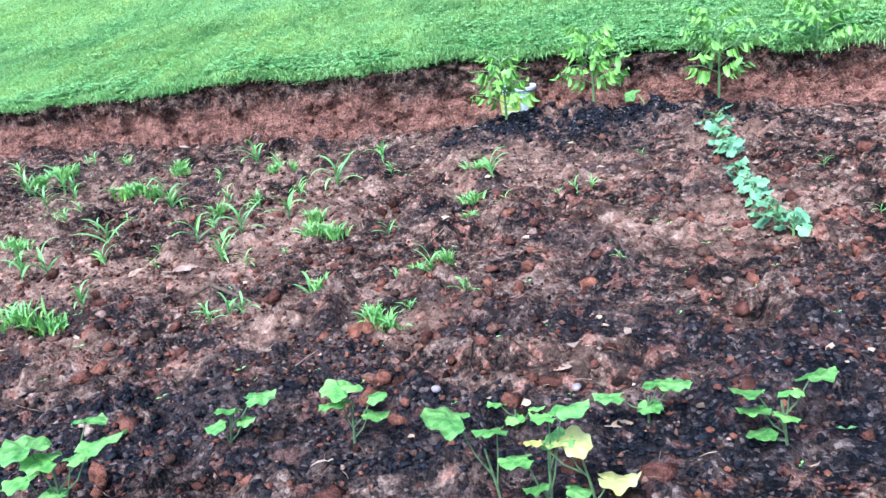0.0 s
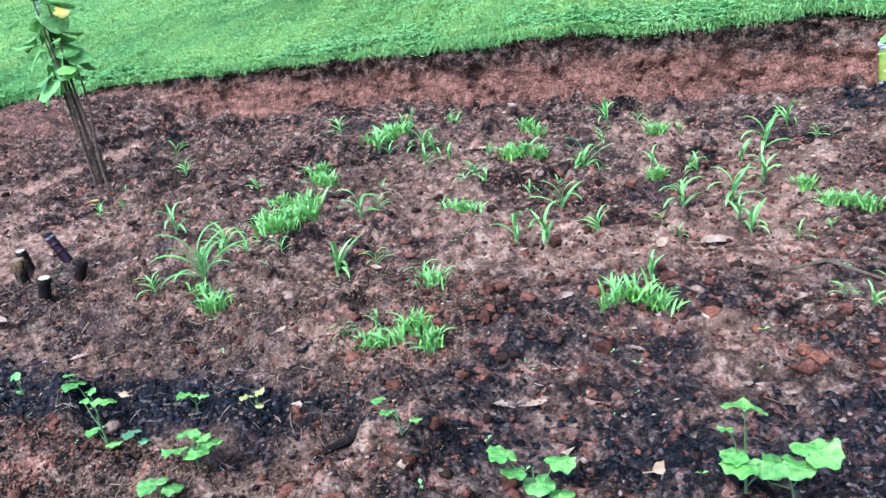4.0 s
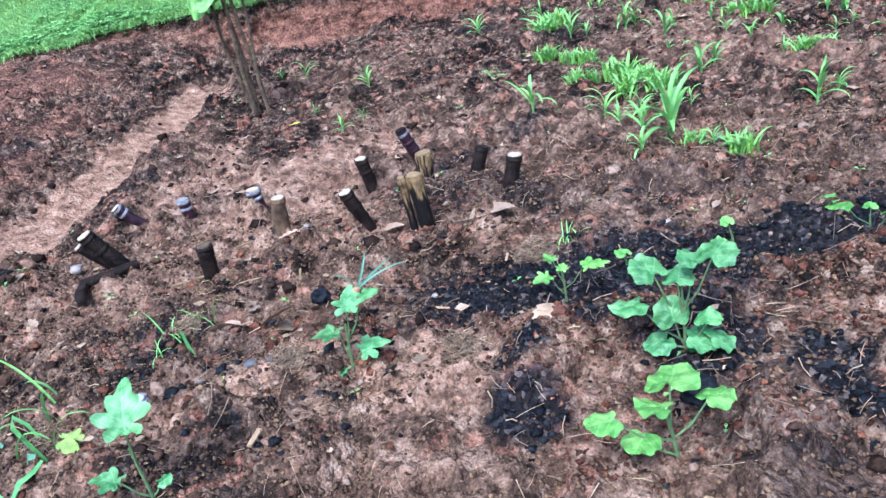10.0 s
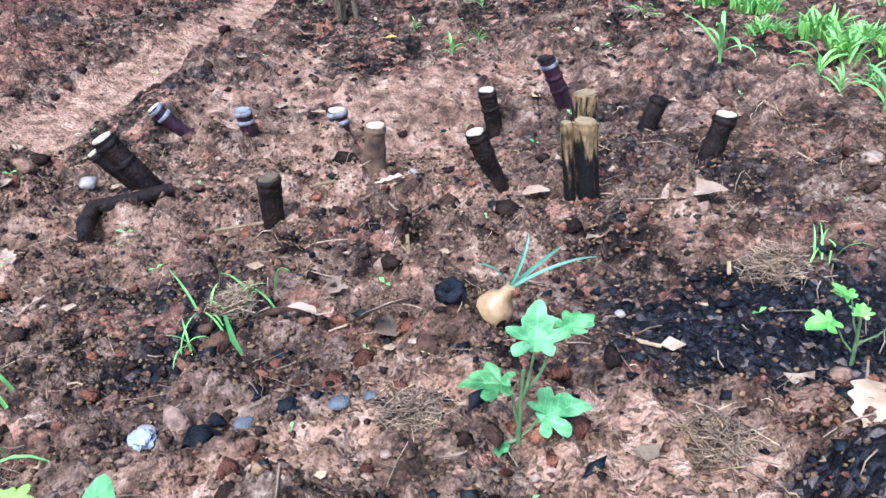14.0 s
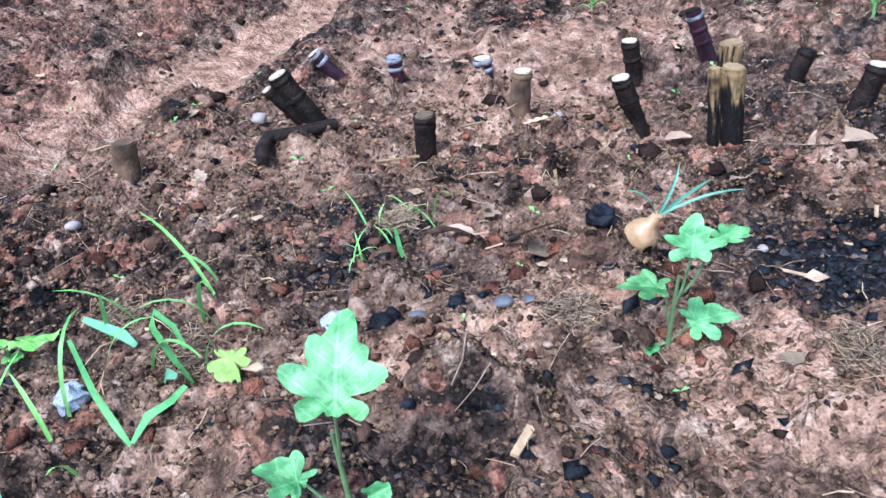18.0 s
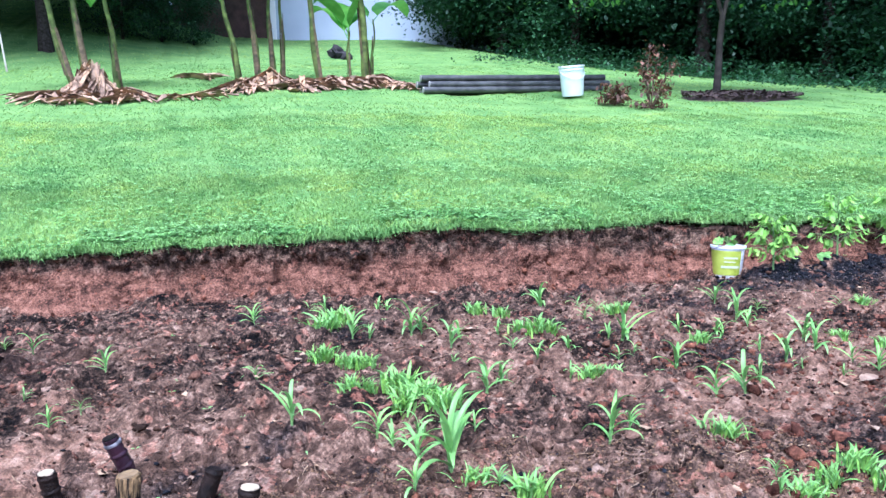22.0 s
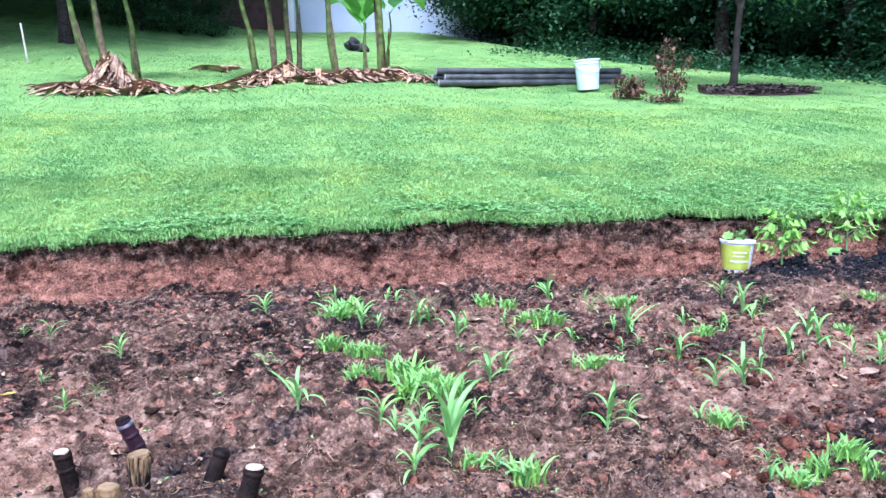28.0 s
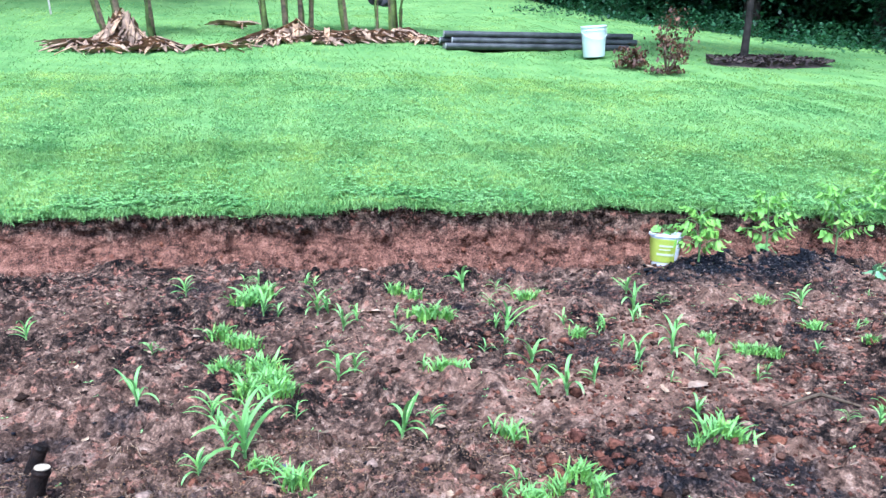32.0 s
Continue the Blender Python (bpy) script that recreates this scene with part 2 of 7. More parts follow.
def soil_material():
    """Crumbs of three sizes, each with a colour of its own, mixed by the painted zones: clay, charcoal, mud, bank."""
    m, t, b = material("wet_red_soil", 0.75)
    b.inputs["Specular IOR Level"].default_value = 0.06
    a = t.nodes.new("ShaderNodeAttribute")
    a.attribute_name = "mixing"
    sep = t.nodes.new("ShaderNodeSeparateColor")
    t.links.new(a.outputs["Color"], sep.inputs[0])
    big, mid, fine, grit = noise_node(t, 6, 6), noise_node(t, 26, 6), noise_node(t, 120, 6), noise_node(t, 420, 3)
    coord = big.inputs["Vector"].links[0].from_socket
    warp = t.nodes.new("ShaderNodeMix")
    warp.data_type, warp.blend_type = "RGBA", "LINEAR_LIGHT"
    warp.inputs[0].default_value = 0.0016
    bend = noise_node(t, 70, 3)
    t.links.new(coord, warp.inputs[6]), t.links.new(bend.outputs[1], warp.inputs[7])

    def calc(kind, p, q, r=None):
        n = t.nodes.new("ShaderNodeMath")
        n.operation = kind
        for k, v in enumerate((p, q) if r is None else (p, q, r)):
            if isinstance(v, (int, float)):
                n.inputs[k].default_value = v
            else:
                t.links.new(v, n.inputs[k])
        return n.outputs[0]

    def cells(scale):
        v = t.nodes.new("ShaderNodeTexVoronoi")
        v.inputs["Scale"].default_value = scale
        t.links.new(warp.outputs[2], v.inputs["Vector"])
        one = t.nodes.new("ShaderNodeSeparateColor")
        t.links.new(v.outputs["Color"], one.inputs[0])
        return one.outputs[0], v.outputs["Distance"]

    (r1, d1), (r2, d2), (r3, d3) = cells(62), cells(150), cells(330)
    # which crumb is which: by its own chance, its neighbours and the ground's larger patches
    pick = calc("MULTIPLY_ADD", r2, 0.18, calc("MULTIPLY_ADD", r1, 0.17, calc("MULTIPLY_ADD", r3, 0.08, calc("MULTIPLY_ADD", fine.outputs[0], 0.45, -0.07))))
    pick = calc("MULTIPLY_ADD", mid.outputs[0], 0.9, calc("ADD", pick, -0.345))
    clay = ramp_node(t, pick, [(0.28, (0.012, 0.008, 0.006)), (0.41, (0.044, 0.028, 0.0195)), (0.51, (0.114, 0.068, 0.0455)), (0.61, (0.196, 0.122, 0.081)), (0.78, (0.34, 0.235, 0.163))])
    humus = ramp_node(t, pick, [(0.30, (0.002, 0.0016, 0.0013)), (0.46, (0.008, 0.0056, 0.0045)), (0.58, (0.040, 0.025, 0.0175)), (0.67, (0.125, 0.070, 0.044)), (0.80, (0.36, 0.25, 0.17))])
    mud = ramp_node(t, calc("MULTIPLY_ADD", mid.outputs[0], 0.5, calc("MULTIPLY_ADD", pick, 0.35, 0.075)), [(0.34, (0.10, 0.055, 0.034)), (0.43, (0.25, 0.138, 0.086)), (0.53, (0.36, 0.207, 0.132)), (0.66, (0.48, 0.31, 0.21))])
    char = ramp_node(t, r2, [(0.0, (0.004, 0.004, 0.005)), (0.6, (0.009, 0.009, 0.011)), (0.9, (0.026, 0.026, 0.030)), (0.97, (0.13, 0.10, 0.085))])
    red = ramp_node(t, pick, [(0.3, (0.045, 0.018, 0.012)), (0.45, (0.17, 0.067, 0.041)), (0.6, (0.28, 0.125, 0.078)), (0.75, (0.40, 0.22, 0.15))])
    # the cut face shows faint level layers
    lay_flat = t.nodes.new("ShaderNodeMapping")
    lay_flat.inputs["Scale"].default_value = (1.0, 1.0, 3.2)
    t.links.new(coord, lay_flat.inputs[0])
    strata = noise_node(t, 13, 7)
    t.links.new(lay_flat.outputs[0], strata.inputs["Vector"])
    bank = ramp_node(t, calc("MULTIPLY_ADD", strata.outputs[0], 0.45, calc("MULTIPLY_ADD", r3, 0.10, calc("MULTIPLY_ADD", r2, 0.08, calc("MULTIPLY", pick, 0.37)))), [(0.34, (0.032, 0.017, 0.012)), (0.44, (0.105, 0.049, 0.031)), (0.53, (0.185, 0.083, 0.052)), (0.66, (0.31, 0.16, 0.105))])
    where = ramp_node(t, big.outputs[0], [(0.41, (0, 0, 0)), (0.57, (1, 1, 1))])
    col = mix_node(t, humus.outputs[0], clay.outputs[0], where.outputs[0])
    col = mix_node(t, col, clay.outputs[0], sep.outputs[0])
    # iron-red clods scattered through the clay
    spot = ramp_node(t, calc("MULTIPLY_ADD", noise_node(t, 17, 3).outputs[0], 0.8, calc("MULTIPLY", r1, 0.2)), [(0.59, (0, 0, 0)), (0.64, (0.8, 0.8, 0.8))])
    col = mix_node(t, col, red.outputs[0], spot.outputs[0])
    col = mix_node(t, col, mud.outputs[0], sep.outputs[2])
    col = mix_node(t, col, char.outputs[0], sep.outputs[1])
    col = mix_node(t, col, bank.outputs[0], a.outputs["Alpha"])
    grain = ramp_node(t, grit.outputs[0], [(0.33, (0.66, 0.66, 0.66)), (0.5, (1, 1, 1)), (0.68, (1.25, 1.25, 1.25))])
    t.links.new(mix_node(t, col, grain.outputs[0], 1.0, "MULTIPLY"), b.inputs["Base Color"])
    wet = ramp_node(t, mid.outputs[0], [(0.35, (0.48, 0.48, 0.48)), (0.6, (0.85, 0.85, 0.85))])
    t.links.new(wet.outputs[0], b.inputs["Roughness"])
    high = calc("MULTIPLY_ADD", d1, -0.55, calc("MULTIPLY_ADD", d2, -0.30, calc("MULTIPLY_ADD", d3, -0.12, calc("MULTIPLY", fine.outputs[0], 0.8))))
    high = calc("MULTIPLY_ADD", grit.outputs[0], 0.15, high)
    bump_to(t, b, high, 1.0, 0.011)
    return m


SOIL = soil_material()
def crumb_material():
    m, t, b = material("soil_crumbs", 0.85)
    b.inputs["Specular IOR Level"].default_value = 0.02
    k = t.nodes.new("ShaderNodeNewGeometry").outputs["Random Per Island"]
    r = ramp_node(t, k, [(0.0, (0.016, 0.010, 0.008)), (0.35, (0.036, 0.022, 0.015)), (0.6, (0.080, 0.044, 0.029)), (0.85, (0.155, 0.075, 0.047)), (0.98, (0.30, 0.20, 0.14))])
    n = noise_node(t, 140, 4)
    g = ramp_node(t, n.outputs[0], [(0.3, (0.55, 0.55, 0.55)), (0.7, (1.3, 1.3, 1.3))])
    t.links.new(mix_node(t, r.outputs[0], g.outputs[0], 1.0, "MULTIPLY"), b.inputs["Base Color"])
    bump_to(t, b, n.outputs[0], 0.9, 0.006)
    return m


CRUMB = crumb_material()
MUDCRUMB = plain("mud_crumbs", (0.06, 0.037, 0.024), (0.25, 0.155, 0.10), 90, 0.9, 0.9, 0, 0.5, True, 0.006, 0.02)
CLOD = plain("soil_clod", (0.04, 0.018, 0.013), (0.21, 0.085, 0.055), 60, 0.85, 0.9, 0, 0.6, True, 0.008, 0.02)
CHAR = plain("charcoal_bits", (0.003, 0.003, 0.004), (0.020, 0.021, 0.026), 80, 0.5, 0.6, 0, 0.5, True, 0.003, 0.06)
LITTER = plain("dead_leaf_bits", (0.13, 0.085, 0.055), (0.40, 0.28, 0.19), 60, 0.8, 0.4, 0, 0.5, True, 0.004, 0.1)
TURF = plain("turf_floor", (0.100, 0.196, 0.054), (0.185, 0.295, 0.086), 2.2, 0.9, 0.5, depth=0.01, gloss=0.02)
def grass_material():
    m = leafy("grass_blade", (0.205, 0.345, 0.100), (0.355, 0.50, 0.165), 1.3, 0.7, 0.10, True, 0.5, 0.04)
    t = m.node_tree
    b = t.nodes["Principled BSDF"]
    src = b.inputs["Base Color"].links[0].from_socket
    wide, mid = noise_node(t, 0.55, 3), noise_node(t, 2.6, 4)
    k = ramp_node(t, mid.outputs[0], [(0.32, (0.72, 0.83, 0.86)), (0.5, (1, 1, 1)), (0.7, (1.20, 1.10, 1.0))])
    y = ramp_node(t, wide.outputs[0], [(0.35, (0.86, 0.94, 1.05)), (0.65, (1.15, 1.06, 0.95))])
    out = mix_node(t, mix_node(t, src, k.outputs[0], 1.0, "MULTIPLY"), y.outputs[0], 1.0, "MULTIPLY")
    t.links.new(out, b.inputs["Base Color"])
    t.links.new(out, [n for n in t.nodes if n.bl_idname == "ShaderNodeBsdfTranslucent"][0].inputs[0])
    return m


GRASS = grass_material()
EDGEGRASS = leafy("edge_grass", (0.15, 0.30, 0.08), (0.32, 0.50, 0.165), 6, 0.6, 0.3, True, 0.25, 0.1)
CLOVER = leafy("clover_leaf", (0.17, 0.36, 0.095), (0.31, 0.51, 0.18), 3, 0.5, 0.3, True, 0.25, 0.25)
CORN = leafy("seedling_blade", (0.15, 0.34, 0.07), (0.33, 0.56, 0.17), 25, 0.42, 0.3)
TUFT = leafy("tuft_blade", (0.14, 0.31, 0.05), (0.33, 0.54, 0.11), 25, 0.45, 0.35, True)
SQUASH = veined(leafy("seedling_leaf", (0.115, 0.29, 0.05), (0.28, 0.48, 0.12), 28, 0.45, 0.25))
PALE = leafy("yellowing_leaf", (0.38, 0.36, 0.07), (0.62, 0.58, 0.22), 30, 0.5, 0.1)
MELON = veined(leafy("melon_leaf", (0.06, 0.185, 0.052), (0.225, 0.43, 0.165), 34, 0.42, 0.2), 0.012, 0.1, 1.3)
LEAFDARK = leafy("mature_leaf", (0.03, 0.10, 0.02), (0.10, 0.24, 0.05), 20, 0.4, 0.35)
PEPPER = leafy("pepper_leaf", (0.16, 0.37, 0.05), (0.38, 0.60, 0.12), 20, 0.4, 0.3)
STEM = plain("green_stem", (0.10, 0.20, 0.05), (0.22, 0.34, 0.10), 60, 0.5, 0.3)
STALK = plain("hairy_stalk", (0.05, 0.085, 0.03), (0.15, 0.21, 0.075), 90, 0.6, 0.6, depth=0.001)
TWIG = plain("brown_stem", (0.045, 0.03, 0.018), (0.15, 0.105, 0.065), 60, 0.75, 0.5, gloss=0.15)
CANEDARK = plain("dark_cane_rind", (0.003, 0.0025, 0.002), (0.024, 0.014, 0.010), 45, 0.6, 0.7, depth=0.004, gloss=0.12)
CANEBROWN = plain("brown_cane_rind", (0.03, 0.018, 0.011), (0.19, 0.115, 0.065), 30, 0.65, 0.6, gloss=0.15)
CANEPURPLE = plain("purple_cane_rind", (0.010, 0.005, 0.008), (0.04, 0.014, 0.022), 40, 0.35, 0.3, gloss=0.3)
CANETAN = plain("split_cane_wood", (0.06, 0.036, 0.015), (0.34, 0.22, 0.10), 30, 0.6, 0.6)
CANECUT = plain("cut_cane_face", (0.34, 0.25, 0.15), (0.55, 0.44, 0.30), 120, 0.6, 0.4)
def burnt_cane():
    """Tan split wood above, blackened below along a ragged line."""
    m = plain("half_burnt_cane", (0.06, 0.034, 0.014), (0.34, 0.215, 0.095), 55, 0.7, 0.7, gloss=0.15)
    t = m.node_tree
    b = t.nodes["Principled BSDF"]
    src = b.inputs["Base Color"].links[0].from_socket
    c, stretch, n, sep, add = t.nodes.new("ShaderNodeTexCoord"), t.nodes.new("ShaderNodeMapping"), t.nodes.new("ShaderNodeTexNoise"), t.nodes.new("ShaderNodeSeparateXYZ"), t.nodes.new("ShaderNodeMath")
    stretch.inputs["Scale"].default_value = (1, 1, 0.15)
    t.links.new(c.outputs["Object"], stretch.inputs[0]), t.links.new(stretch.outputs[0], n.inputs["Vector"]), t.links.new(c.outputs["Object"], sep.inputs[0])
    n.inputs["Scale"].default_value = 160
    add.operation = "MULTIPLY_ADD"
    add.inputs[1].default_value = 0.22
    t.links.new(n.outputs[0], add.inputs[0]), t.links.new(sep.outputs[2], add.inputs[2])
    k = ramp_node(t, add.outputs[0], [(0.165, (0, 0, 0)), (0.20, (1, 1, 1))])
    t.links.new(mix_node(t, (0.008, 0.006, 0.005), src, k.outputs[0]), b.inputs["Base Color"])
    return m


CANESPLIT = burnt_cane()
WAX = plain("cane_wax_ring", (0.07, 0.065, 0.07), (0.34, 0.32, 0.32), 60, 0.7, 0.3, gloss=0.05)


# ---- building ----
def mesh_ob(name, verts, faces, mat, parent=None, label="", shade=False):
    me = bpy.data.meshes.new(name)
    me.from_pydata([tuple(v) for v in verts], [], faces)
    for m in mat if isinstance(mat, (list, tuple)) else [mat]:
        me.materials.append(m)
    if shade:
        me.shade_smooth()
    ob = new(name, me)
    ob.parent = parent
    if label:
        tagged(ob, label)
    return ob


def fast_mesh(name, verts, faces, mat):
    """A large joined mesh from arrays; faces all with the same number of corners."""
    me = bpy.data.meshes.new(name)
    verts, faces = np.asarray(verts, np.float32), np.asarray(faces, np.int32)
    n, k = faces.shape
    me.vertices.add(len(verts)), me.loops.add(n * k), me.polygons.add(n)
    me.vertices.foreach_set("co", verts.ravel())
    me.loops.foreach_set("vertex_index", faces.ravel())
    me.polygons.foreach_set("loop_start", np.arange(n, dtype=np.int32) * k)
    me.update(calc_edges=True)
    me.materials.append(mat)
    return new(name, me)


def part(name, bm, mat, parent, label="", shade=True):
    me = bpy.data.meshes.new(name)
    bm.to_mesh(me)
    bm.free()
    for m in mat if isinstance(mat, (list, tuple)) else [mat]:
        me.materials.append(m)
    if shade:
        me.shade_smooth()
        me.set_sharp_from_angle(angle=radians(48))
    ob = new(name, me)
    ob.parent = parent
    if label:
        tagged(ob, label)
    return ob


def share(ob, name, parent, m):
    """A further piece on the mesh of ob."""
    o = new(name, ob.data)
    o.parent, o.matrix_basis = parent, m
    return o


def tube(points, radii, sides=8, cap=True):
    """A bmesh tube along points."""
    bm = bmesh.new()
    rings, points = [], [Vector(p) for p in points]
    side = Vector((1, 0, 0))
    for i, p in enumerate(points):
        d = (points[min(i + 1, len(points) - 1)] - points[max(i - 1, 0)]).normalized()
        u = (side - d * side.dot(d))
        u = u.normalized() if u.length > 0.01 else d.orthogonal().normalized()
        side = u
        w = d.cross(u)
        r = radii[i] if isinstance(radii, (list, tuple)) else radii
        rings.append([bm.verts.new(p + (u * math.cos(a) + w * math.sin(a)) * r) for a in [2 * math.pi * k / sides for k in range(sides)]])
    for a, b in zip(rings, rings[1:]):
        for k in range(sides):
            bm.faces.new((a[k], a[(k + 1) % sides], b[(k + 1) % sides], b[k]))
    if cap:
        bm.faces.new(rings[0][::-1]), bm.faces.new(rings[-1])
    return bm


def turned(profile, sides=20, cap=True):
    """A bmesh of revolution from (radius, height) pairs."""
    bm = bmesh.new()
    rings = [[bm.verts.new((r * math.cos(2 * math.pi * k / sides), r * math.sin(2 * math.pi * k / sides), z)) for k in range(sides)] for r, z in profile]
    for a, b in zip(rings, rings[1:]):
        for k in range(sides):
            bm.faces.new((a[k], a[(k + 1) % sides], b[(k + 1) % sides], b[k]))
    if cap:
        bm.faces.new(rings[0][::-1]), bm.faces.new(rings[-1])
    return bm


def box(x0, x1, y0, y1, z0, z1, bevel=0.0):
    bm = bmesh.new()
    bmesh.ops.create_cube(bm, size=1, matrix=Matrix.LocRotScale(((x0 + x1) / 2, (y0 + y1) / 2, (z0 + z1) / 2), None, (x1 - x0, y1 - y0, z1 - z0)))
    if bevel:
        bmesh.ops.bevel(bm, geom=list(bm.edges), offset=bevel, segments=2, affect="EDGES", profile=0.5)
    return bm


def blade(length, width, droop, rise, segs=6, fold=0.25):
    """A strap leaf from the origin, out along +x: rise is the first slope in degrees, droop how far it bends over."""
    bm, rows = bmesh.new(), []
    p, a = Vector((0, 0, 0)), radians(rise)
    for i in range(segs + 1):
        s = i / segs
        w = width * (0.55 + 1.2 * s) * (1 - s) ** 0.75 * 0.75 + 0.0004
        up = Vector((-math.sin(a), 0, math.cos(a)))
        rows.append([bm.verts.new(p + Vector((0, -w, 0)) + up * w * fold), bm.verts.new(p), bm.verts.new(p + Vector((0, w, 0)) + up * w * fold)])
        p = p + Vector((math.cos(a), 0, math.sin(a))) * (length / segs)
        a -= radians(droop) / segs * (0.5 + s)
    for a0, b0 in zip(rows, rows[1:]):
        for k in range(2):
            bm.faces.new((a0[k], a0[k + 1], b0[k + 1], b0[k]))
    return bm


def broad(size, lobes=0, depth=0.0, long=1.0, cup=0.12, spokes=26, seed=0):
    """A broad leaf from its stalk at the origin along +x: wavy, with a midrib crease and lobes."""
    rnd = random.Random(seed)
    bm, ph, bow = bmesh.new(), rnd.random() * 6, rnd.uniform(-0.4, 0.15)
    rings, c = [], Vector((size * 0.42 * long, 0, 0))
    for ring in (0.4, 0.75, 1.0) if spokes < 40 else (0.22, 0.42, 0.6, 0.76, 0.9, 1.0):
        row = []
        for k in range(spokes):
            a = 2 * math.pi * k / spokes
            r = 0.5 * (1 - depth * (1 - abs(math.cos(lobes * a / 2))) ** 2) * (1 + 0.04 * math.sin(9 * a + ph)) if lobes else 0.5 * (1 + 0.04 * math.sin(5 * a + ph))
            r *= 1 - 0.55 * max(0.0, math.cos(a - math.pi)) ** 10
            x, y = math.cos(a) * r * long, math.sin(a) * r
            z = cup * (ring**2) * (x * x * 0.6 - abs(y) * 0.5 + 0.06 * math.sin(3 * a + ph)) + 0.05 * abs(y) * ring
            z += 0.05 * noise.noise(Vector((x * ring * 6 + seed * 3.1, y * ring * 6, 0.5))) + bow * (x * ring) ** 2
            if spokes >= 40:
                z += 0.030 * noise.noise(Vector((x * ring * 15 + seed, y * ring * 15, 2.5))) + 0.035 * ring**4 * math.sin(7 * a + ph)
            row.append(bm.verts.new(c + Vector((x * ring, y * ring, z)) * size))
        rings.append(row)
    mid = bm.verts.new(c + Vector((0, 0, -0.012 * size)))
    for k in range(spokes):
        bm.faces.new((mid, rings[0][k], rings[0][(k + 1) % spokes]))
    for a, b in zip(rings, rings[1:]):
        for k in range(spokes):
            bm.faces.new((a[k], b[k], b[(k + 1) % spokes], a[(k + 1) % spokes]))
    return bm


def lobed(size, seed=0, narrow=3.4):
    """A melon leaf from its stalk at the origin along +x: five to seven rounded lobes with deep bays, quilted."""
    rnd = random.Random(seed)
    bm, spokes, c = bmesh.new(), 66, Vector((size * 0.30, 0, 0))
    lobes = [(0, 0.66), (0.42, 0.52), (-0.42, 0.52), (1.15, 0.52), (-1.15, 0.52), (2.0, 0.37), (-2.0, 0.37)]
    lobes = [(a + rnd.uniform(-0.1, 0.1), r * rnd.uniform(0.9, 1.1)) for a, r in lobes]
    ph, rings = rnd.random() * 6, []
    for ring in (0.25, 0.5, 0.72, 0.88, 1.0):
        row = []
        for k in range(spokes):
            a = 2 * math.pi * k / spokes - math.pi
            r = 0.15
            for at, far in lobes:
                d = abs((a - at + math.pi) % (2 * math.pi) - math.pi)
                r = max(r, far * max(0.0, math.cos(min(1.57, d * narrow))) ** 0.42)
            r *= 1 + 0.05 * math.sin(11 * a + ph) if ring == 1.0 else 1
            x, y = math.cos(a) * r * ring, math.sin(a) * r * ring
            z = 0.20 * y * y - 0.22 * x * x + 0.03 * noise.noise(Vector((x * 9 + seed, y * 9, 0))) + 0.03 * math.sin(4 * a + ph) * ring**2
            row.append(bm.verts.new(c + Vector((x, y, z)) * size))
        rings.append(row)
    mid = bm.verts.new(c)
    for k in range(spokes):
        bm.faces.new((mid, rings[0][k], rings[0][(k + 1) % spokes]))
    for a, b in zip(rings, rings[1:]):
        for k in range(spokes):
            bm.faces.new((a[k], b[k], b[(k + 1) % spokes], a[(k + 1) % spokes]))
    return bm


def empty(name, m=None):
    ob = new(name)
    ob.empty_display_size = 0.05
    if m is not None:
        ob.matrix_basis = m
    return ob


# ---- setting: soil, lawn ----
def axis(pieces):
    out = []
    for a, b, step in pieces:
        out += list(np.arange(a, b - 1e-6, step))
    return np.array(out + [pieces[-1][1]])


def grid_faces(nx, ny):
    i = (np.arange(ny - 1)[:, None] * nx + np.arange(nx - 1)[None]).ravel()
    return np.stack([i, i + 1, i + nx + 1, i + nx], 1)


COALSPOTS = ((-0.22, -1.07, 0.045), (-0.24, -1.17, 0.05), (0.10, -1.20, 0.05), (0.13, -1.16, 0.045), (0.12, -1.27, 0.055), (-0.09, -0.98, 0.05), (0.0, -1.08, 0.085), (0.07, -0.95, 0.07))


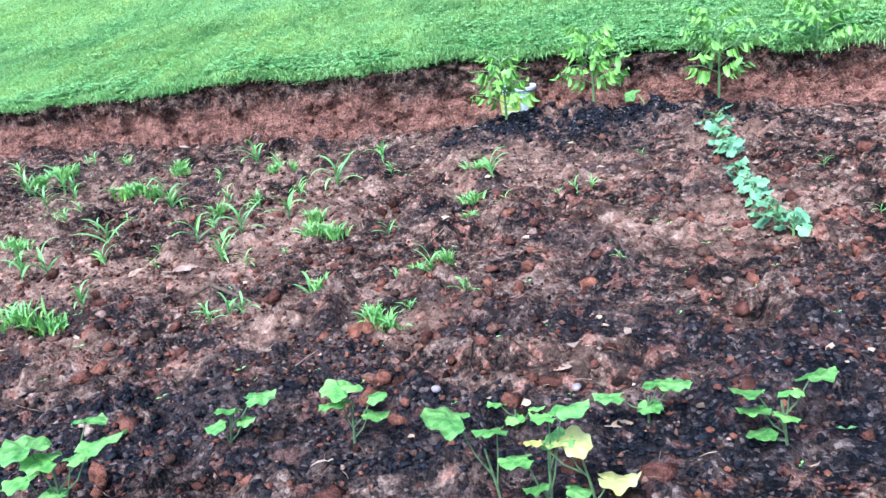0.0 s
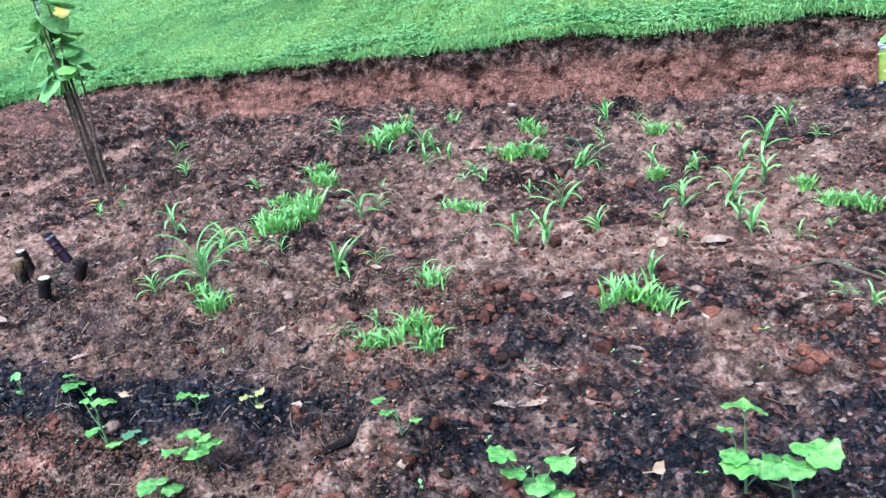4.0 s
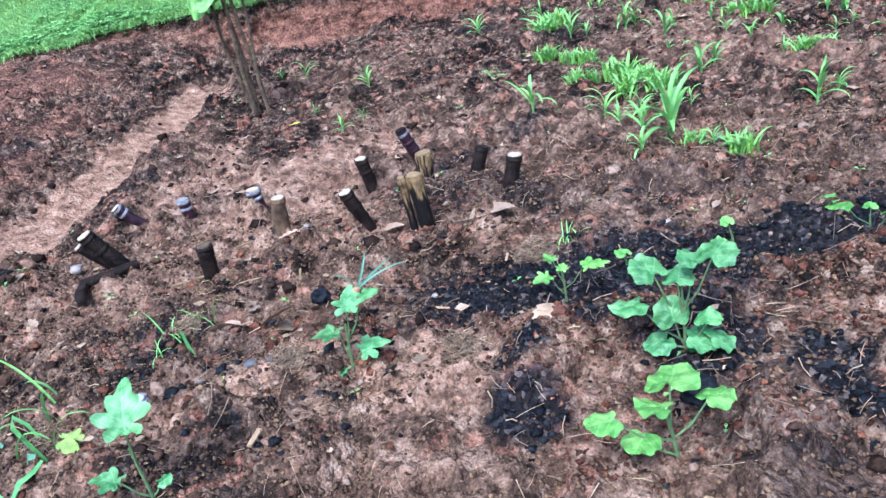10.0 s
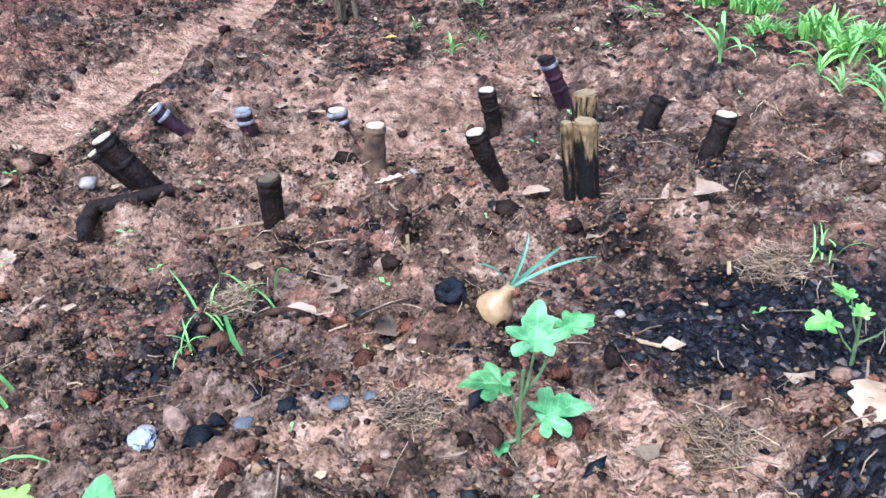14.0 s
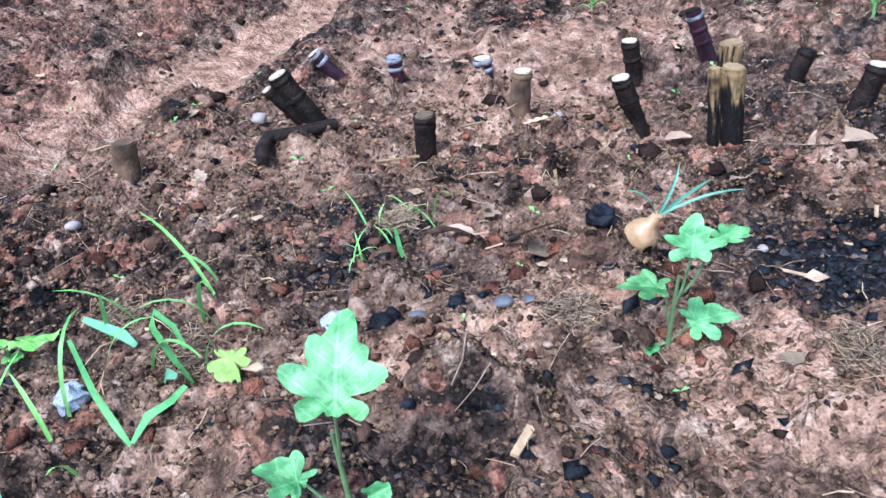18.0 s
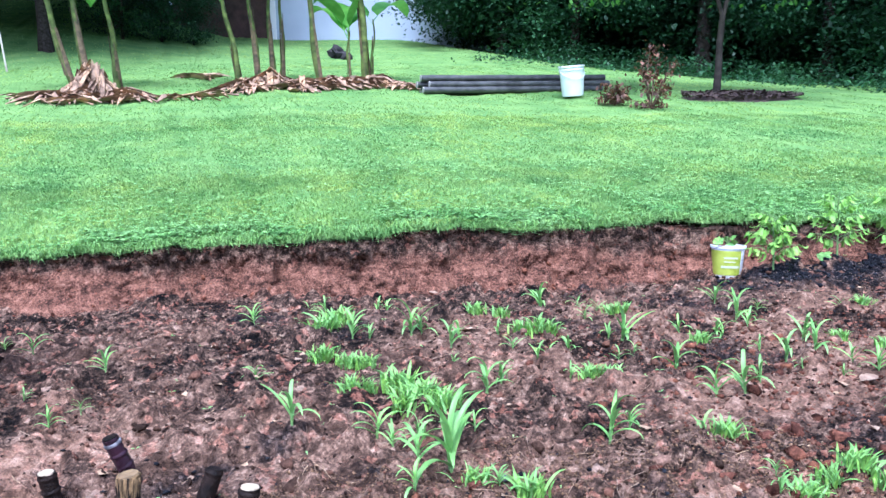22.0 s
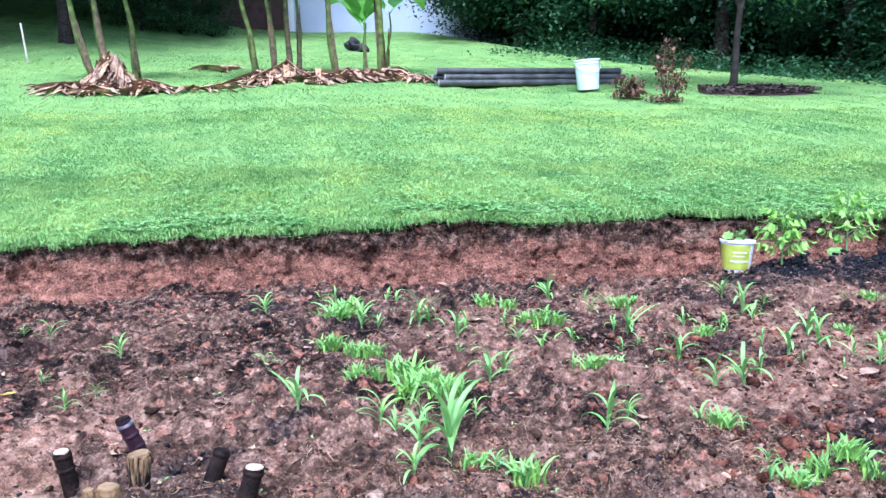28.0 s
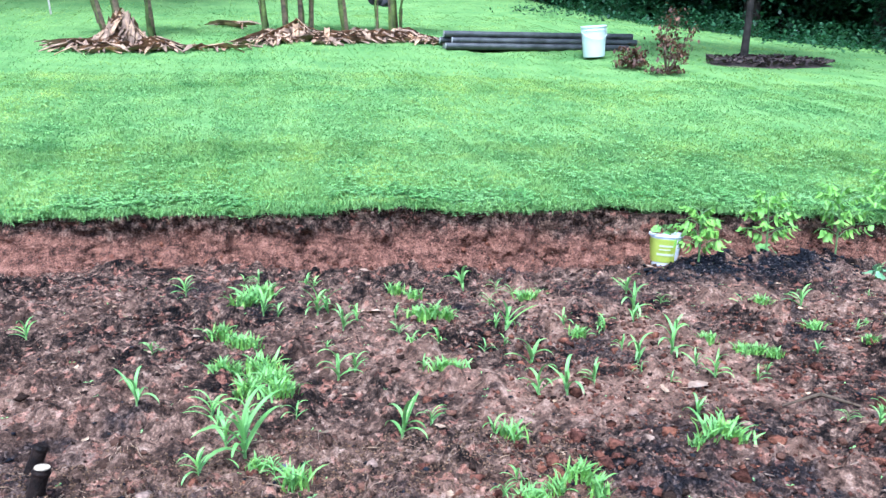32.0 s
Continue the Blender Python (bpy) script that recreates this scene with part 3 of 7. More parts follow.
def build_soil():
    xs = axis([(-9, -3, 0.15), (-3, -2.6, 0.03), (-2.6, -1.5, 0.014), (-1.5, 0.9, 0.0056), (0.9, 3.4, 0.0105), (3.4, 5, 0.03), (5, 9, 0.15)])
    vs = axis([(-7, -3, 0.2), (-3, -1.35, 0.03), (-1.35, -0.35, 0.0056), (-0.35, 1.0, 0.0095), (1.0, 1.55, 0.0125), (1.55, 2.02, 0.009)])
    X, V = np.meshgrid(xs, vs)
    ye = bank_edge(X)[0]
    # the rows follow the lip of the bank at the back and run straight in front
    Y = V + smooth(0.4, 1.75, V) * (ye + 0.06 - 2.02)
    Z = soil_z(X, Y)
    cut = smooth(ye - 0.25, ye - 0.05, Y)
    lip = smooth(ye - 0.10, ye + 0.02, Y)
    Y2 = Y - 0.072 * lip + cut * 0.09 * (fbm(X, Z * 2.5, 0.17, 41) - 0.5) - cut * 0.08 * np.clip(0.42 - fbm(X, Z * 2, 0.08, 42), 0, 1) * 2.4 + cut * 0.02 * (vnoise(X, Z, 0.02, 43) - 0.5)
    ob = fast_mesh("ground_soil", np.stack([X, Y2, Z], -1).reshape(-1, 3), grid_faces(len(xs), len(vs)), SOIL)
    ob.data.shade_smooth()
    red = smooth(ye - 0.2, ye - 0.14, Y) * smooth(ye - 0.04, ye - 0.10, Y) * 0.6
    clay = smooth(ye - 0.26, ye - 0.16, Y + 0.1 * (fbm(X, Y, 0.2, 59) - 0.5)) * smooth(-1.6, -1.0, X)
    red = np.maximum(red, smooth(-1.2, -1.5, X) * 0.4 * smooth(-0.8, 0.2, Y))
    red = np.maximum(red, smooth(-0.95, -1.1, Y) * (0.40 + 0.5 * fbm(X, Y, 0.3, 51)) * smooth(1.2, 0.6, X))
    red = np.maximum(red, smooth(0.55, 0.70, fbm(X, Y, 0.4, 52)) * 0.45 * smooth(-0.6, -0.2, Y) * smooth(1.6, 1.3, Y))
    wob = 0.16 * (fbm(X, Y, 0.25, 53) - 0.5)
    coal = smooth(0.16, 0.07, np.abs(Y + 0.8 + wob)) * smooth(-0.42, -0.25, X + wob) * 0.95
    coal = coal * (1 - 0.75 * smooth(-0.85, -0.91, Y + wob * 0.3) * smooth(0.02, -0.06, X))
    coal = coal * np.where(X > 0.75, (0.75 - 0.35 * np.exp(-(((X - 1.05) / 0.3) ** 2))) * smooth(0.35, 0.6, fbm(X, Y, 0.3, 57)), 1)
    coal = np.maximum(coal, np.clip(1.25 * np.exp(-(((X - 2.55) / 0.55) ** 4) - ((Y - 1.22 + wob) / 0.15) ** 2), 0, 1) * smooth(0.30, 0.48, fbm(X, Y, 0.14, 71)))
    coal = np.maximum(coal, smooth(0.40, 0.58, fbm(X, Y, 0.15, 58)) * 0.7 * smooth(1.0, 1.5, X) * smooth(0.0, -0.55, Y))
    coal = np.maximum(coal, smooth(0.60, 0.70, fbm(X, Y, 0.35, 54)) * 0.5 * smooth(1.8, 1.5, Y))
    for px, py, pr in COALSPOTS:
        coal = np.maximum(coal, 0.95 * smooth(1.25, 0.75, np.hypot(X - px + wob * 0.5, Y - py + wob * 0.3) / pr))
    topsoil = smooth(ye - 0.10, ye - 0.05, Y + wob * 0.7)
    line = np.interp(Y, [-3.0, -0.5, -0.2, 0.4, 0.9, 1.35, 3], [-1.75, -1.36, -1.31, -1.22, -1.15, -1.08, -1.05])
    ragged = wob * 0.5 + 0.08 * (fbm(X, Y, 0.09, 70) - 0.5)
    mud = 0.92 * smooth(0.15, 0.085, np.abs(X - line + 0.03 + ragged) * (1 - 0.35 * smooth(0.3, -0.4, Y))) * smooth(-0.65, -0.25, Y + wob) * smooth(1.6, 1.4, Y)
    mud = np.maximum(mud, smooth(0.46, 0.64, fbm(X, Y, 0.33, 55)) * (1 - np.clip(coal * 1.3, 0, 1)) * (0.20 + 0.25 * smooth(0.4, 1.0, X)) * smooth(-0.8, -0.4, Y) * smooth(1.6, 1.3, Y))
    mud = np.maximum(mud, smooth(0.42, 0.62, fbm(X, Y, 0.2, 65)) * 0.36 * smooth(-0.25, -0.55, Y) * smooth(-1.7, -1.3, Y) * np.maximum(smooth(-0.95, -0.8, X), smooth(-0.85, -0.7, Y) * smooth(-1.9, -1.3, X) * 1.3) * smooth(1.4, 1.15, X) * (1 - np.clip(coal, 0, 1)))
    mud = np.maximum(mud, smooth(0.36, 0.55, fbm(X, Y, 0.12, 68)) * 0.8 * smooth(-0.85, -0.7, X + wob) * smooth(-0.06, -0.16, X + wob) * smooth(-0.86, -0.92, Y + wob * 0.4) * smooth(-1.18, -1.08, Y) * (1 - np.clip(coal, 0, 1)))
    mud = np.maximum(mud, smooth(0.38, 0.58, fbm(X, Y, 0.17, 69)) * 0.6 * smooth(-1.1, -0.95, X + wob) * smooth(-0.2, -0.4, X + wob) * smooth(-0.6, -0.4, Y) * smooth(0.7, 0.45, Y) * (1 - np.clip(coal, 0, 1)))
    col = np.ones((X.size, 4), np.float32)
    col[:, 0], col[:, 1], col[:, 2] = np.maximum(red, 0.95 * topsoil).ravel(), np.maximum(coal * (1 - mud), 0.05 * topsoil).ravel(), mud.ravel()
    col[:, 3] = (clay * (1 - smooth(ye - 0.09, ye - 0.04, Y + wob * 0.6))).ravel()
    col[:, 3] = np.maximum(col[:, 3], (0.62 * smooth(-1.35, -1.6, X + 0.15 * (fbm(X, Y, 0.2, 66) - 0.5)) * smooth(0.34, 0.52, fbm(X, Y, 0.25, 67)) * smooth(-1.2, -0.2, Y)).ravel())
    at = ob.data.color_attributes.new("mixing", "FLOAT_COLOR", "POINT")
    at.data.foreach_set("color", col.ravel())
    return tagged(ob, "wet red and dark brown garden soil with a cut clay bank", "ground", kind="structure")


build_soil()


def build_lawn():
    xs = axis([(-400, -60, 40), (-60, -12, 3), (-12, -4, 0.5), (-4, 5, 0.06), (5, 16, 0.5), (16, 60, 4), (60, 400, 40)])
    ds = np.r_[-0.055, -0.02, 0.02, 0.05, np.arange(0.1, 1.5, 0.07), np.arange(1.5, 14, 0.3), np.arange(14, 40, 1.5), np.arange(40, 440, 30)]
    X, D = np.meshgrid(xs, ds)
    Y = bank_edge(X)[0] + D
    Z = lawn_z(X, Y) - 0.02 * (D < -0.03)
    ob = fast_mesh("ground_lawn", np.stack([X, Y, Z], -1).reshape(-1, 3), grid_faces(len(xs), len(ds)), TURF)
    ob.data.shade_smooth()
    tagged(ob, "bright green mown lawn sloping up from the bed", "lawn", kind="structure")
    low = fast_mesh("ground", [(-400, -400, -0.4), (400, -400, -0.4), (400, 30, -0.4), (-400, 30, -0.4)], [(0, 1, 2, 3)], TURF)
    tagged(low, "green grass around the garden", "ground", kind="structure")


build_lawn()


def scatter_blades(name, n, dmin, dmax, xa, xb, length, width, seed, spread=0.6, ahead=0.0, hang=0.0, mat=None):
    rng = np.random.default_rng(seed)
    x = rng.uniform(xa, xb, n)
    d = dmin + (dmax - dmin) * rng.uniform(0, 1, n) ** 1.3
    y = bank_edge(x)[0] + d
    keep = rng.uniform(0, 1, n) < 0.35 + 1.1 * fbm(x, y, 0.35, 61) - hang * smooth(0.55, 0.42, fbm(x, y, 0.22, 64))
    x, y, d = x[keep], y[keep], d[keep]
    n = len(x)
    z = lawn_z(x, y) - 0.004
    L = length * rng.uniform(0.5, 1.3, n) * (0.6 + 0.9 * fbm(x, y, 0.8, 62))
    W = width * rng.uniform(0.6, 1.3, n)
    a = rng.uniform(0, 2 * np.pi, n)
    lean = spread * rng.uniform(0.2, 1.2, n)
    dx, dy = np.cos(a), np.sin(a) - ahead
    sx, sy = -np.sin(a), np.cos(a)
    base = np.stack([x, y, z], 1)
    side = np.stack([sx * W, sy * W, 0 * W], 1)
    mid = base + np.stack([dx * lean * L * 0.35, dy * lean * L * 0.35, L * 0.6], 1)
    tip = base + np.stack([dx * lean * L, dy * lean * L, L * (1.05 - 0.5 * lean - hang * (d < 0.03))], 1)
    v = np.stack([base - side, base + side, mid + side * 0.7, mid - side * 0.7, tip], 1).reshape(-1, 3)
    i = np.arange(n)[:, None] * 5
    f = np.concatenate([i + [0, 1, 2], i + [0, 2, 3], i + [3, 2, 4]])
    ob = fast_mesh(name, v, f, mat or GRASS)
    return tagged(ob, "bright green mown grass blades on the lawn", "grass", kind="stuff")


scatter_blades("lawn_grass", 130000, -0.06, 1.3, -3.6, 4.2, 0.026, 0.0028, 1, 1.3)
scatter_blades("lawn_grass", 230000, 0.8, 4.5, -6, 7, 0.022, 0.0042, 2, 1.5)
scatter_blades("lawn_grass", 190000, 3.5, 12, -9, 12, 0.017, 0.006, 3, 1.4)
scatter_blades("lawn_grass", 80000, 11, 30, -16, 18, 0.020, 0.010, 4, 1.4)
scatter_blades("lawn_edge_grass", 8000, -0.09, 0.10, -3.4, 4.0, 0.030, 0.0026, 5, 1.5, 0.3, 0.25, EDGEGRASS)
scatter_blades("hanging_edge_grass", 4200, -0.085, 0.02, -3.4, 4.0, 0.042, 0.0024, 6, 1.2, 0.9, 0.95, EDGEGRASS)


def edge_clumps(n, seed):
    """Ragged clumps of longer grass leaning out over the lip."""
    rng = np.random.default_rng(seed)
    cx = rng.uniform(-3.2, 4.0, n)
    cd, reach, many = rng.uniform(-0.10, -0.03, n), rng.uniform(0.018, 0.06, n), rng.integers(25, 95, n)
    long = rng.uniform(0.022, 0.062, n)
    w = np.repeat(np.arange(n), many)
    x = cx[w] + rng.normal(0, 1, len(w)) * reach[w]
    d = cd[w] + rng.normal(0, 0.018, len(w))
    y = bank_edge(x)[0] + d
    z = lawn_z(x, y) - 0.008 - 0.12 * np.maximum(-d - 0.06, 0)
    L, W = long[w] * rng.uniform(0.5, 1.25, len(w)), rng.uniform(0.0012, 0.0028, len(w))
    a = rng.normal(-math.pi / 2, 1.0, len(w))
    dx, dy = np.cos(a), np.sin(a)
    fall = rng.uniform(-0.5, 0.75, len(w))
    base, side = np.stack([x, y, z], 1), np.stack([-dy * W, dx * W, 0 * W], 1)
    mid = base + np.stack([dx * L * 0.4, dy * L * 0.4, L * (0.3 + 0.25 * fall)], 1)
    tip = base + np.stack([dx * L * 0.8, dy * L * 0.8, L * fall], 1)
    v = np.stack([base - side, base + side, mid + side * 0.8, mid - side * 0.8, tip], 1).reshape(-1, 3)
    i = np.arange(len(w))[:, None] * 5
    ob = fast_mesh("edge_clump_grass", v, np.concatenate([i + [0, 1, 2], i + [0, 2, 3], i + [3, 2, 4]]), EDGEGRASS)
    tagged(ob, "ragged clumps of grass leaning over the lawn's lip", "grass", kind="stuff")


edge_clumps(330, 9)


def clover():
    """Three-part leaves held flat over the turf, thickest near the lip."""
    rng = np.random.default_rng(15)
    n = 62000
    x = rng.uniform(-5, 6, n)
    d = 4.0 * rng.random(n) ** 3.0
    lip = rng.random(n) < 0.36
    d = np.where(lip, rng.uniform(-0.075, 0.16, n), d)
    y = bank_edge(x)[0] + d - 0.03
    k = rng.random(n) < smooth(0.36, 0.58, fbm(x, y, 0.45, 63)) + 0.08
    x, y, d = x[k], y[k], d[k]
    n = len(x)
    d = np.maximum(d, 0) + 0.5 * (d < 0.2) * (d > 0.0) + 0.004 * (d <= 0)
    z, s, a = lawn_z(x, y) + 0.012 + 0.02 * rng.random(n) - 0.05 * rng.random(n) * (d < 0.01), (0.007 + 0.007 * rng.random(n)) * (1 + 0.06 * d), rng.random(n) * 6.28
    vs = []
    for k in range(3):
        c, q = np.cos(a + 2.09 * k), np.sin(a + 2.09 * k)
        for u, w, h in ((0, 0, 0), (0.8, 0.55, 0.2), (1.3, 0, 0.05), (0.8, -0.55, 0.2)):
            vs.append(np.stack([x + (c * u - q * w) * s, y + (q * u + c * w) * s, z + h * s * rng.normal(0.5, 1, n)], 1))
    f = (np.arange(n)[:, None, None] * 12 + np.array([(0, 1, 2, 3), (4, 5, 6, 7), (8, 9, 10, 11)])[None]).reshape(-1, 4)
    tagged(fast_mesh("clover", np.stack(vs, 1).reshape(-1, 3), f, CLOVER), "patches of low clover leaves in the lawn", "clover", kind="stuff")


clover()


# ---- bed: loose soil, charcoal, litter ----
def rocks(name, x, y, size, mat, seed, flat=0.75, sink=0.25, sides=20):
    """Lumps joined into one mesh: jittered icosahedra or octahedra resting in the soil."""
    rng = np.random.default_rng(seed)
    n = len(x)
    if sides == 20:
        p = (1 + 5**0.5) / 2
        base = np.array([(-1, p, 0), (1, p, 0), (-1, -p, 0), (1, -p, 0), (0, -1, p), (0, 1, p), (0, -1, -p), (0, 1, -p), (p, 0, -1), (p, 0, 1), (-p, 0, -1), (-p, 0, 1)]) / 1.9
        tri = [(0, 11, 5), (0, 5, 1), (0, 1, 7), (0, 7, 10), (0, 10, 11), (1, 5, 9), (5, 11, 4), (11, 10, 2), (10, 7, 6), (7, 1, 8)]
        tri += [(3, 9, 4), (3, 4, 2), (3, 2, 6), (3, 6, 8), (3, 8, 9), (4, 9, 5), (2, 4, 11), (6, 2, 10), (8, 6, 7), (9, 8, 1)]
    else:
        base = np.array([(1, 0, 0), (-1, 0, 0), (0, 1, 0), (0, -1, 0), (0, 0, 1), (0, 0, -1)], float)
        tri = [(0, 2, 4), (2, 1, 4), (1, 3, 4), (3, 0, 4), (2, 0, 5), (1, 2, 5), (3, 1, 5), (0, 3, 5)]
    k = len(base)
    v = base[None] * (1 + 0.8 * (rng.random((n, k, 1)) - 0.5)) + 0.5 * (rng.random((n, k, 3)) - 0.5)
    v = v * (size[:, None, None] * (0.7 + 0.6 * rng.random((n, 1, 3)))) * np.array([1, 1, flat])
    a = rng.random(n) * 6.28
    c, s = np.cos(a)[:, None], np.sin(a)[:, None]
    out = np.stack([v[..., 0] * c - v[..., 1] * s + x[:, None], v[..., 0] * s + v[..., 1] * c + y[:, None], v[..., 2] + (soil_z(x, y) + size * flat * (1 - sink * 2) * 0.6)[:, None]], -1)
    f = (np.arange(n)[:, None, None] * k + np.array(tri)[None]).reshape(-1, 3)
    return fast_mesh(name, out.reshape(-1, 3), f, mat)


def coal_here(x, y):
    wob = 0.16 * (fbm(x, y, 0.25, 53) - 0.5)
    a = smooth(0.17, 0.08, np.abs(y + 0.8 + wob)) * smooth(-0.42, -0.25, x + wob) * np.where(x > 0.75, 0.6, 1)
    for px, py, pr in COALSPOTS:
        a = np.maximum(a, 0.8 * smooth(1.2, 0.8, np.hypot(x - px, y - py) / pr))
    return np.maximum(a, np.exp(-(((x - 2.55) / 0.55) ** 4) - ((y - 1.24 + wob) / 0.17) ** 2))


def scatter_soil():
    rng = np.random.default_rng(7)

    def spots(n, x0=-2.7, x1=3.5, y0=-1.5, y1=1.9, gather=0.3):
        x, y = rng.uniform(x0, x1, n), rng.uniform(y0, y1, n)
        k = rng.random(n) < gather + 1.4 * (fbm(x, y, 0.3, 71) - 0.25)
        line = np.interp(y, [-3.0, -0.5, -0.2, 0.4, 0.9, 1.35, 3], [-1.75, -1.36, -1.31, -1.22, -1.15, -1.08, -1.05])
        k &= (np.abs(x - line) > 0.11) | (rng.random(n) < 0.06)
        k &= rng.random(n) > 0.8 * coal_here(x, y)
        return x[k], y[k]

    x, y = spots(6400)
    tagged(rocks("soil_clod", x, y, 0.004 + 0.013 * rng.random(len(x)) ** 5, CRUMB, 1), "loose red and brown clods of wet soil", "soil", kind="stuff")
    x, y = spots(30000)
    tagged(rocks("soil_crumb", x, y, 0.0025 + 0.005 * rng.random(len(x)) ** 2.5, CRUMB, 2, sides=8), "small crumbs of red soil", "soil", kind="stuff")
    x, y = spots(60000, -1.3, 1.0, -1.4, -0.2, 0.6)
    tagged(rocks("soil_crumb", x, y, 0.0012 + 0.0034 * rng.random(len(x)) ** 2, MUDCRUMB, 3, sides=8), "fine crumbs of red soil", "soil", kind="stuff")
    x, y = spots(2100, 0.7, 3.4, -1.2, 0.5, 0.15)
    tagged(rocks("soil_clod", x, y, 0.004 + 0.017 * rng.random(len(x)) ** 2.8, CLOD, 4, 0.75, 0.4), "reddish clods on dark soil", "soil", kind="stuff")
    x, y = spots(9000, 0.8, 3.4, -1.2, 0.8, 0.3)
    tagged(rocks("soil_crumb", x, y, 0.0025 + 0.006 * rng.random(len(x)) ** 2, CLOD, 24, 0.75, 0.3, 8), "small reddish crumbs on dark soil", "soil", kind="stuff")
    x, y = spots(6000, -0.25, 0.5, -1.32, -0.92, 0.3)
    tagged(rocks("soil_crumb", x, y, 0.0014 + 0.004 * rng.random(len(x)) ** 2, CLOD, 34, 0.75, 0.3, 8), "fine orange red crumbs of clay", "soil", kind="stuff")
    x, y = spots(420, -1.2, 0.9, -1.35, -0.3, 0.2)
    tagged(rocks("soil_clod", x, y, 0.004 + 0.009 * rng.random(len(x)) ** 2.2, CLOD, 14), "orange red clods on brown soil", "soil", kind="stuff")
    x, y = spots(900, -1.3, 0.9, -1.35, -0.3, 0.2)
    tagged(rocks("charcoal_chunks", x, y, 0.003 + 0.007 * rng.random(len(x)) ** 2, CHAR, 15, 0.55, 0.3, 8), "angular black charcoal chunks on the soil", "charcoal", kind="stuff")
    x, y = rng.uniform(-1.9, 3.5, 90000), rng.uniform(-1.4, 1.9, 90000)
    k = rng.random(len(x)) < coal_here(x, y) * 0.9 + 0.02
    x, y = x[k], y[k]
    tagged(rocks("charcoal_bits", x, y, 0.002 + 0.008 * rng.random(len(x)) ** 2, CHAR, 5, 0.38, sides=8), "black charcoal crumbs mixed into the soil", "charcoal", kind="stuff")
    x, y = rng.uniform(2.0, 3.1, 420), rng.normal(1.22, 0.09, 420)
    tagged(rocks("charcoal_lump", x, y, 0.004 + 0.012 * rng.random(420) ** 2, CHAR, 25, 0.7, 0.3), "heap of black burnt soil lumps under the pepper plants", "charcoal", kind="stuff")
    x = rng.uniform(-1.2, 3.6, 700)
    y = bank_edge(x)[0] - rng.random(700) * bank_edge(x)[2] * 1.25
    tagged(rocks("bank_crumb", x, y, 0.003 + 0.012 * rng.random(700) ** 4, CLOD, 6, 0.9), "crumbling red clay lumps on the bank", "soil", kind="stuff")
    # straw and twigs
    n = 1900
    x, y = rng.uniform(-1.6, 3.2, n), rng.uniform(-1.4, 1.7, n)
    near = rng.random(n) < 0.75
    x, y = np.where(near, rng.uniform(-1.3, 0.9, n), x), np.where(near, rng.uniform(-1.35, -0.2, n), y)
    L, a, w = 0.004 + 0.018 * rng.random(n) ** 2.5, rng.random(n) * 6.28, 0.0003 + 0.0007 * rng.random(n) ** 2
    dx, dy = np.cos(a) * L, np.sin(a) * L
    p0, p1 = np.stack([x - dx, y - dy], 1), np.stack([x + dx, y + dy], 1)
    z0, z1 = soil_z(*p0.T) + 0.004, soil_z(*p1.T) + 0.004 + 0.012 * rng.random(n)
    zm = np.maximum((z0 + z1) / 2, soil_z(x, y) + 0.003)
    side = np.stack([-np.sin(a) * w, np.cos(a) * w, 0 * w], 1)
    P = [np.c_[p0, z0], np.c_[x, y, zm] + side * 3, np.c_[p1, z1]]
    v = np.stack([q + s for q in P for s in (side, -side, np.stack([0 * w, 0 * w, w * 1.6], 1))], 1).reshape(-1, 3)
    quads = [(b + i, b + (i + 1) % 3, b + 3 + (i + 1) % 3, b + 3 + i) for b in (0, 3) for i in range(3)]
    f = (np.arange(n)[:, None, None] * 9 + np.array(quads)[None]).reshape(-1, 4)
    tagged(fast_mesh("straw", v, f, LITTER), "dry straw and fine twigs on the soil", "straw", kind="stuff")
    # chips of leaf and husk
    n = 900
    x, y = rng.uniform(-1.8, 3.3, n), rng.uniform(-1.4, 1.75, n)
    s, a = 0.004 + 0.012 * rng.random(n) ** 2.5, rng.random(n) * 6.28
    z = soil_z(x, y) + 0.004
    ring = [np.stack([x + np.cos(a + t) * s * (0.5 + 0.7 * rng.random(n)), y + np.sin(a + t) * s * (0.4 + 0.5 * rng.random(n)), z + s * 0.7 * (rng.random(n) - 0.2)], 1) for t in (0, 1.3, 2.5, 3.7, 5.0)]
    f = (np.arange(n)[:, None] * 5 + np.arange(5)[None])
    tagged(fast_mesh("leaf_chips", np.stack(ring, 1).reshape(-1, 3), f, LITTER), "pale bits of dead leaf and husk", "litter", kind="stuff")


scatter_soil()


# ---- seedlings ----
def corn_seedling(seed, leaves):
    rnd = random.Random(seed)
    top = tagged(empty("corn_seedling"), "young corn seedling with arching green blades in red soil", "seedling", "corn seedlings in the bed")
    part("stem", tube([(0, 0, -0.01), (0.001, 0, 0.02), (0, 0.001, 0.045)], [0.0035, 0.003, 0.002], 6), STEM, top)
    turn = rnd.random() * 360
    for k in range(leaves):
        s = k / max(1, leaves - 1)
        bm = blade(0.075 + 0.045 * rnd.random() - 0.01 * s, 0.0072 + 0.0025 * rnd.random(), 40 + 115 * rnd.random(), 42 + 38 * s * rnd.uniform(0.7, 1.15), 7, 0.45)
        leaf = part("leaf", bm, CORN, top)
        leaf.matrix_basis = pose(0, 0, 0.008 + 0.035 * s, 0, 0, turn + 180 * k + rnd.uniform(-50, 50))
    return top


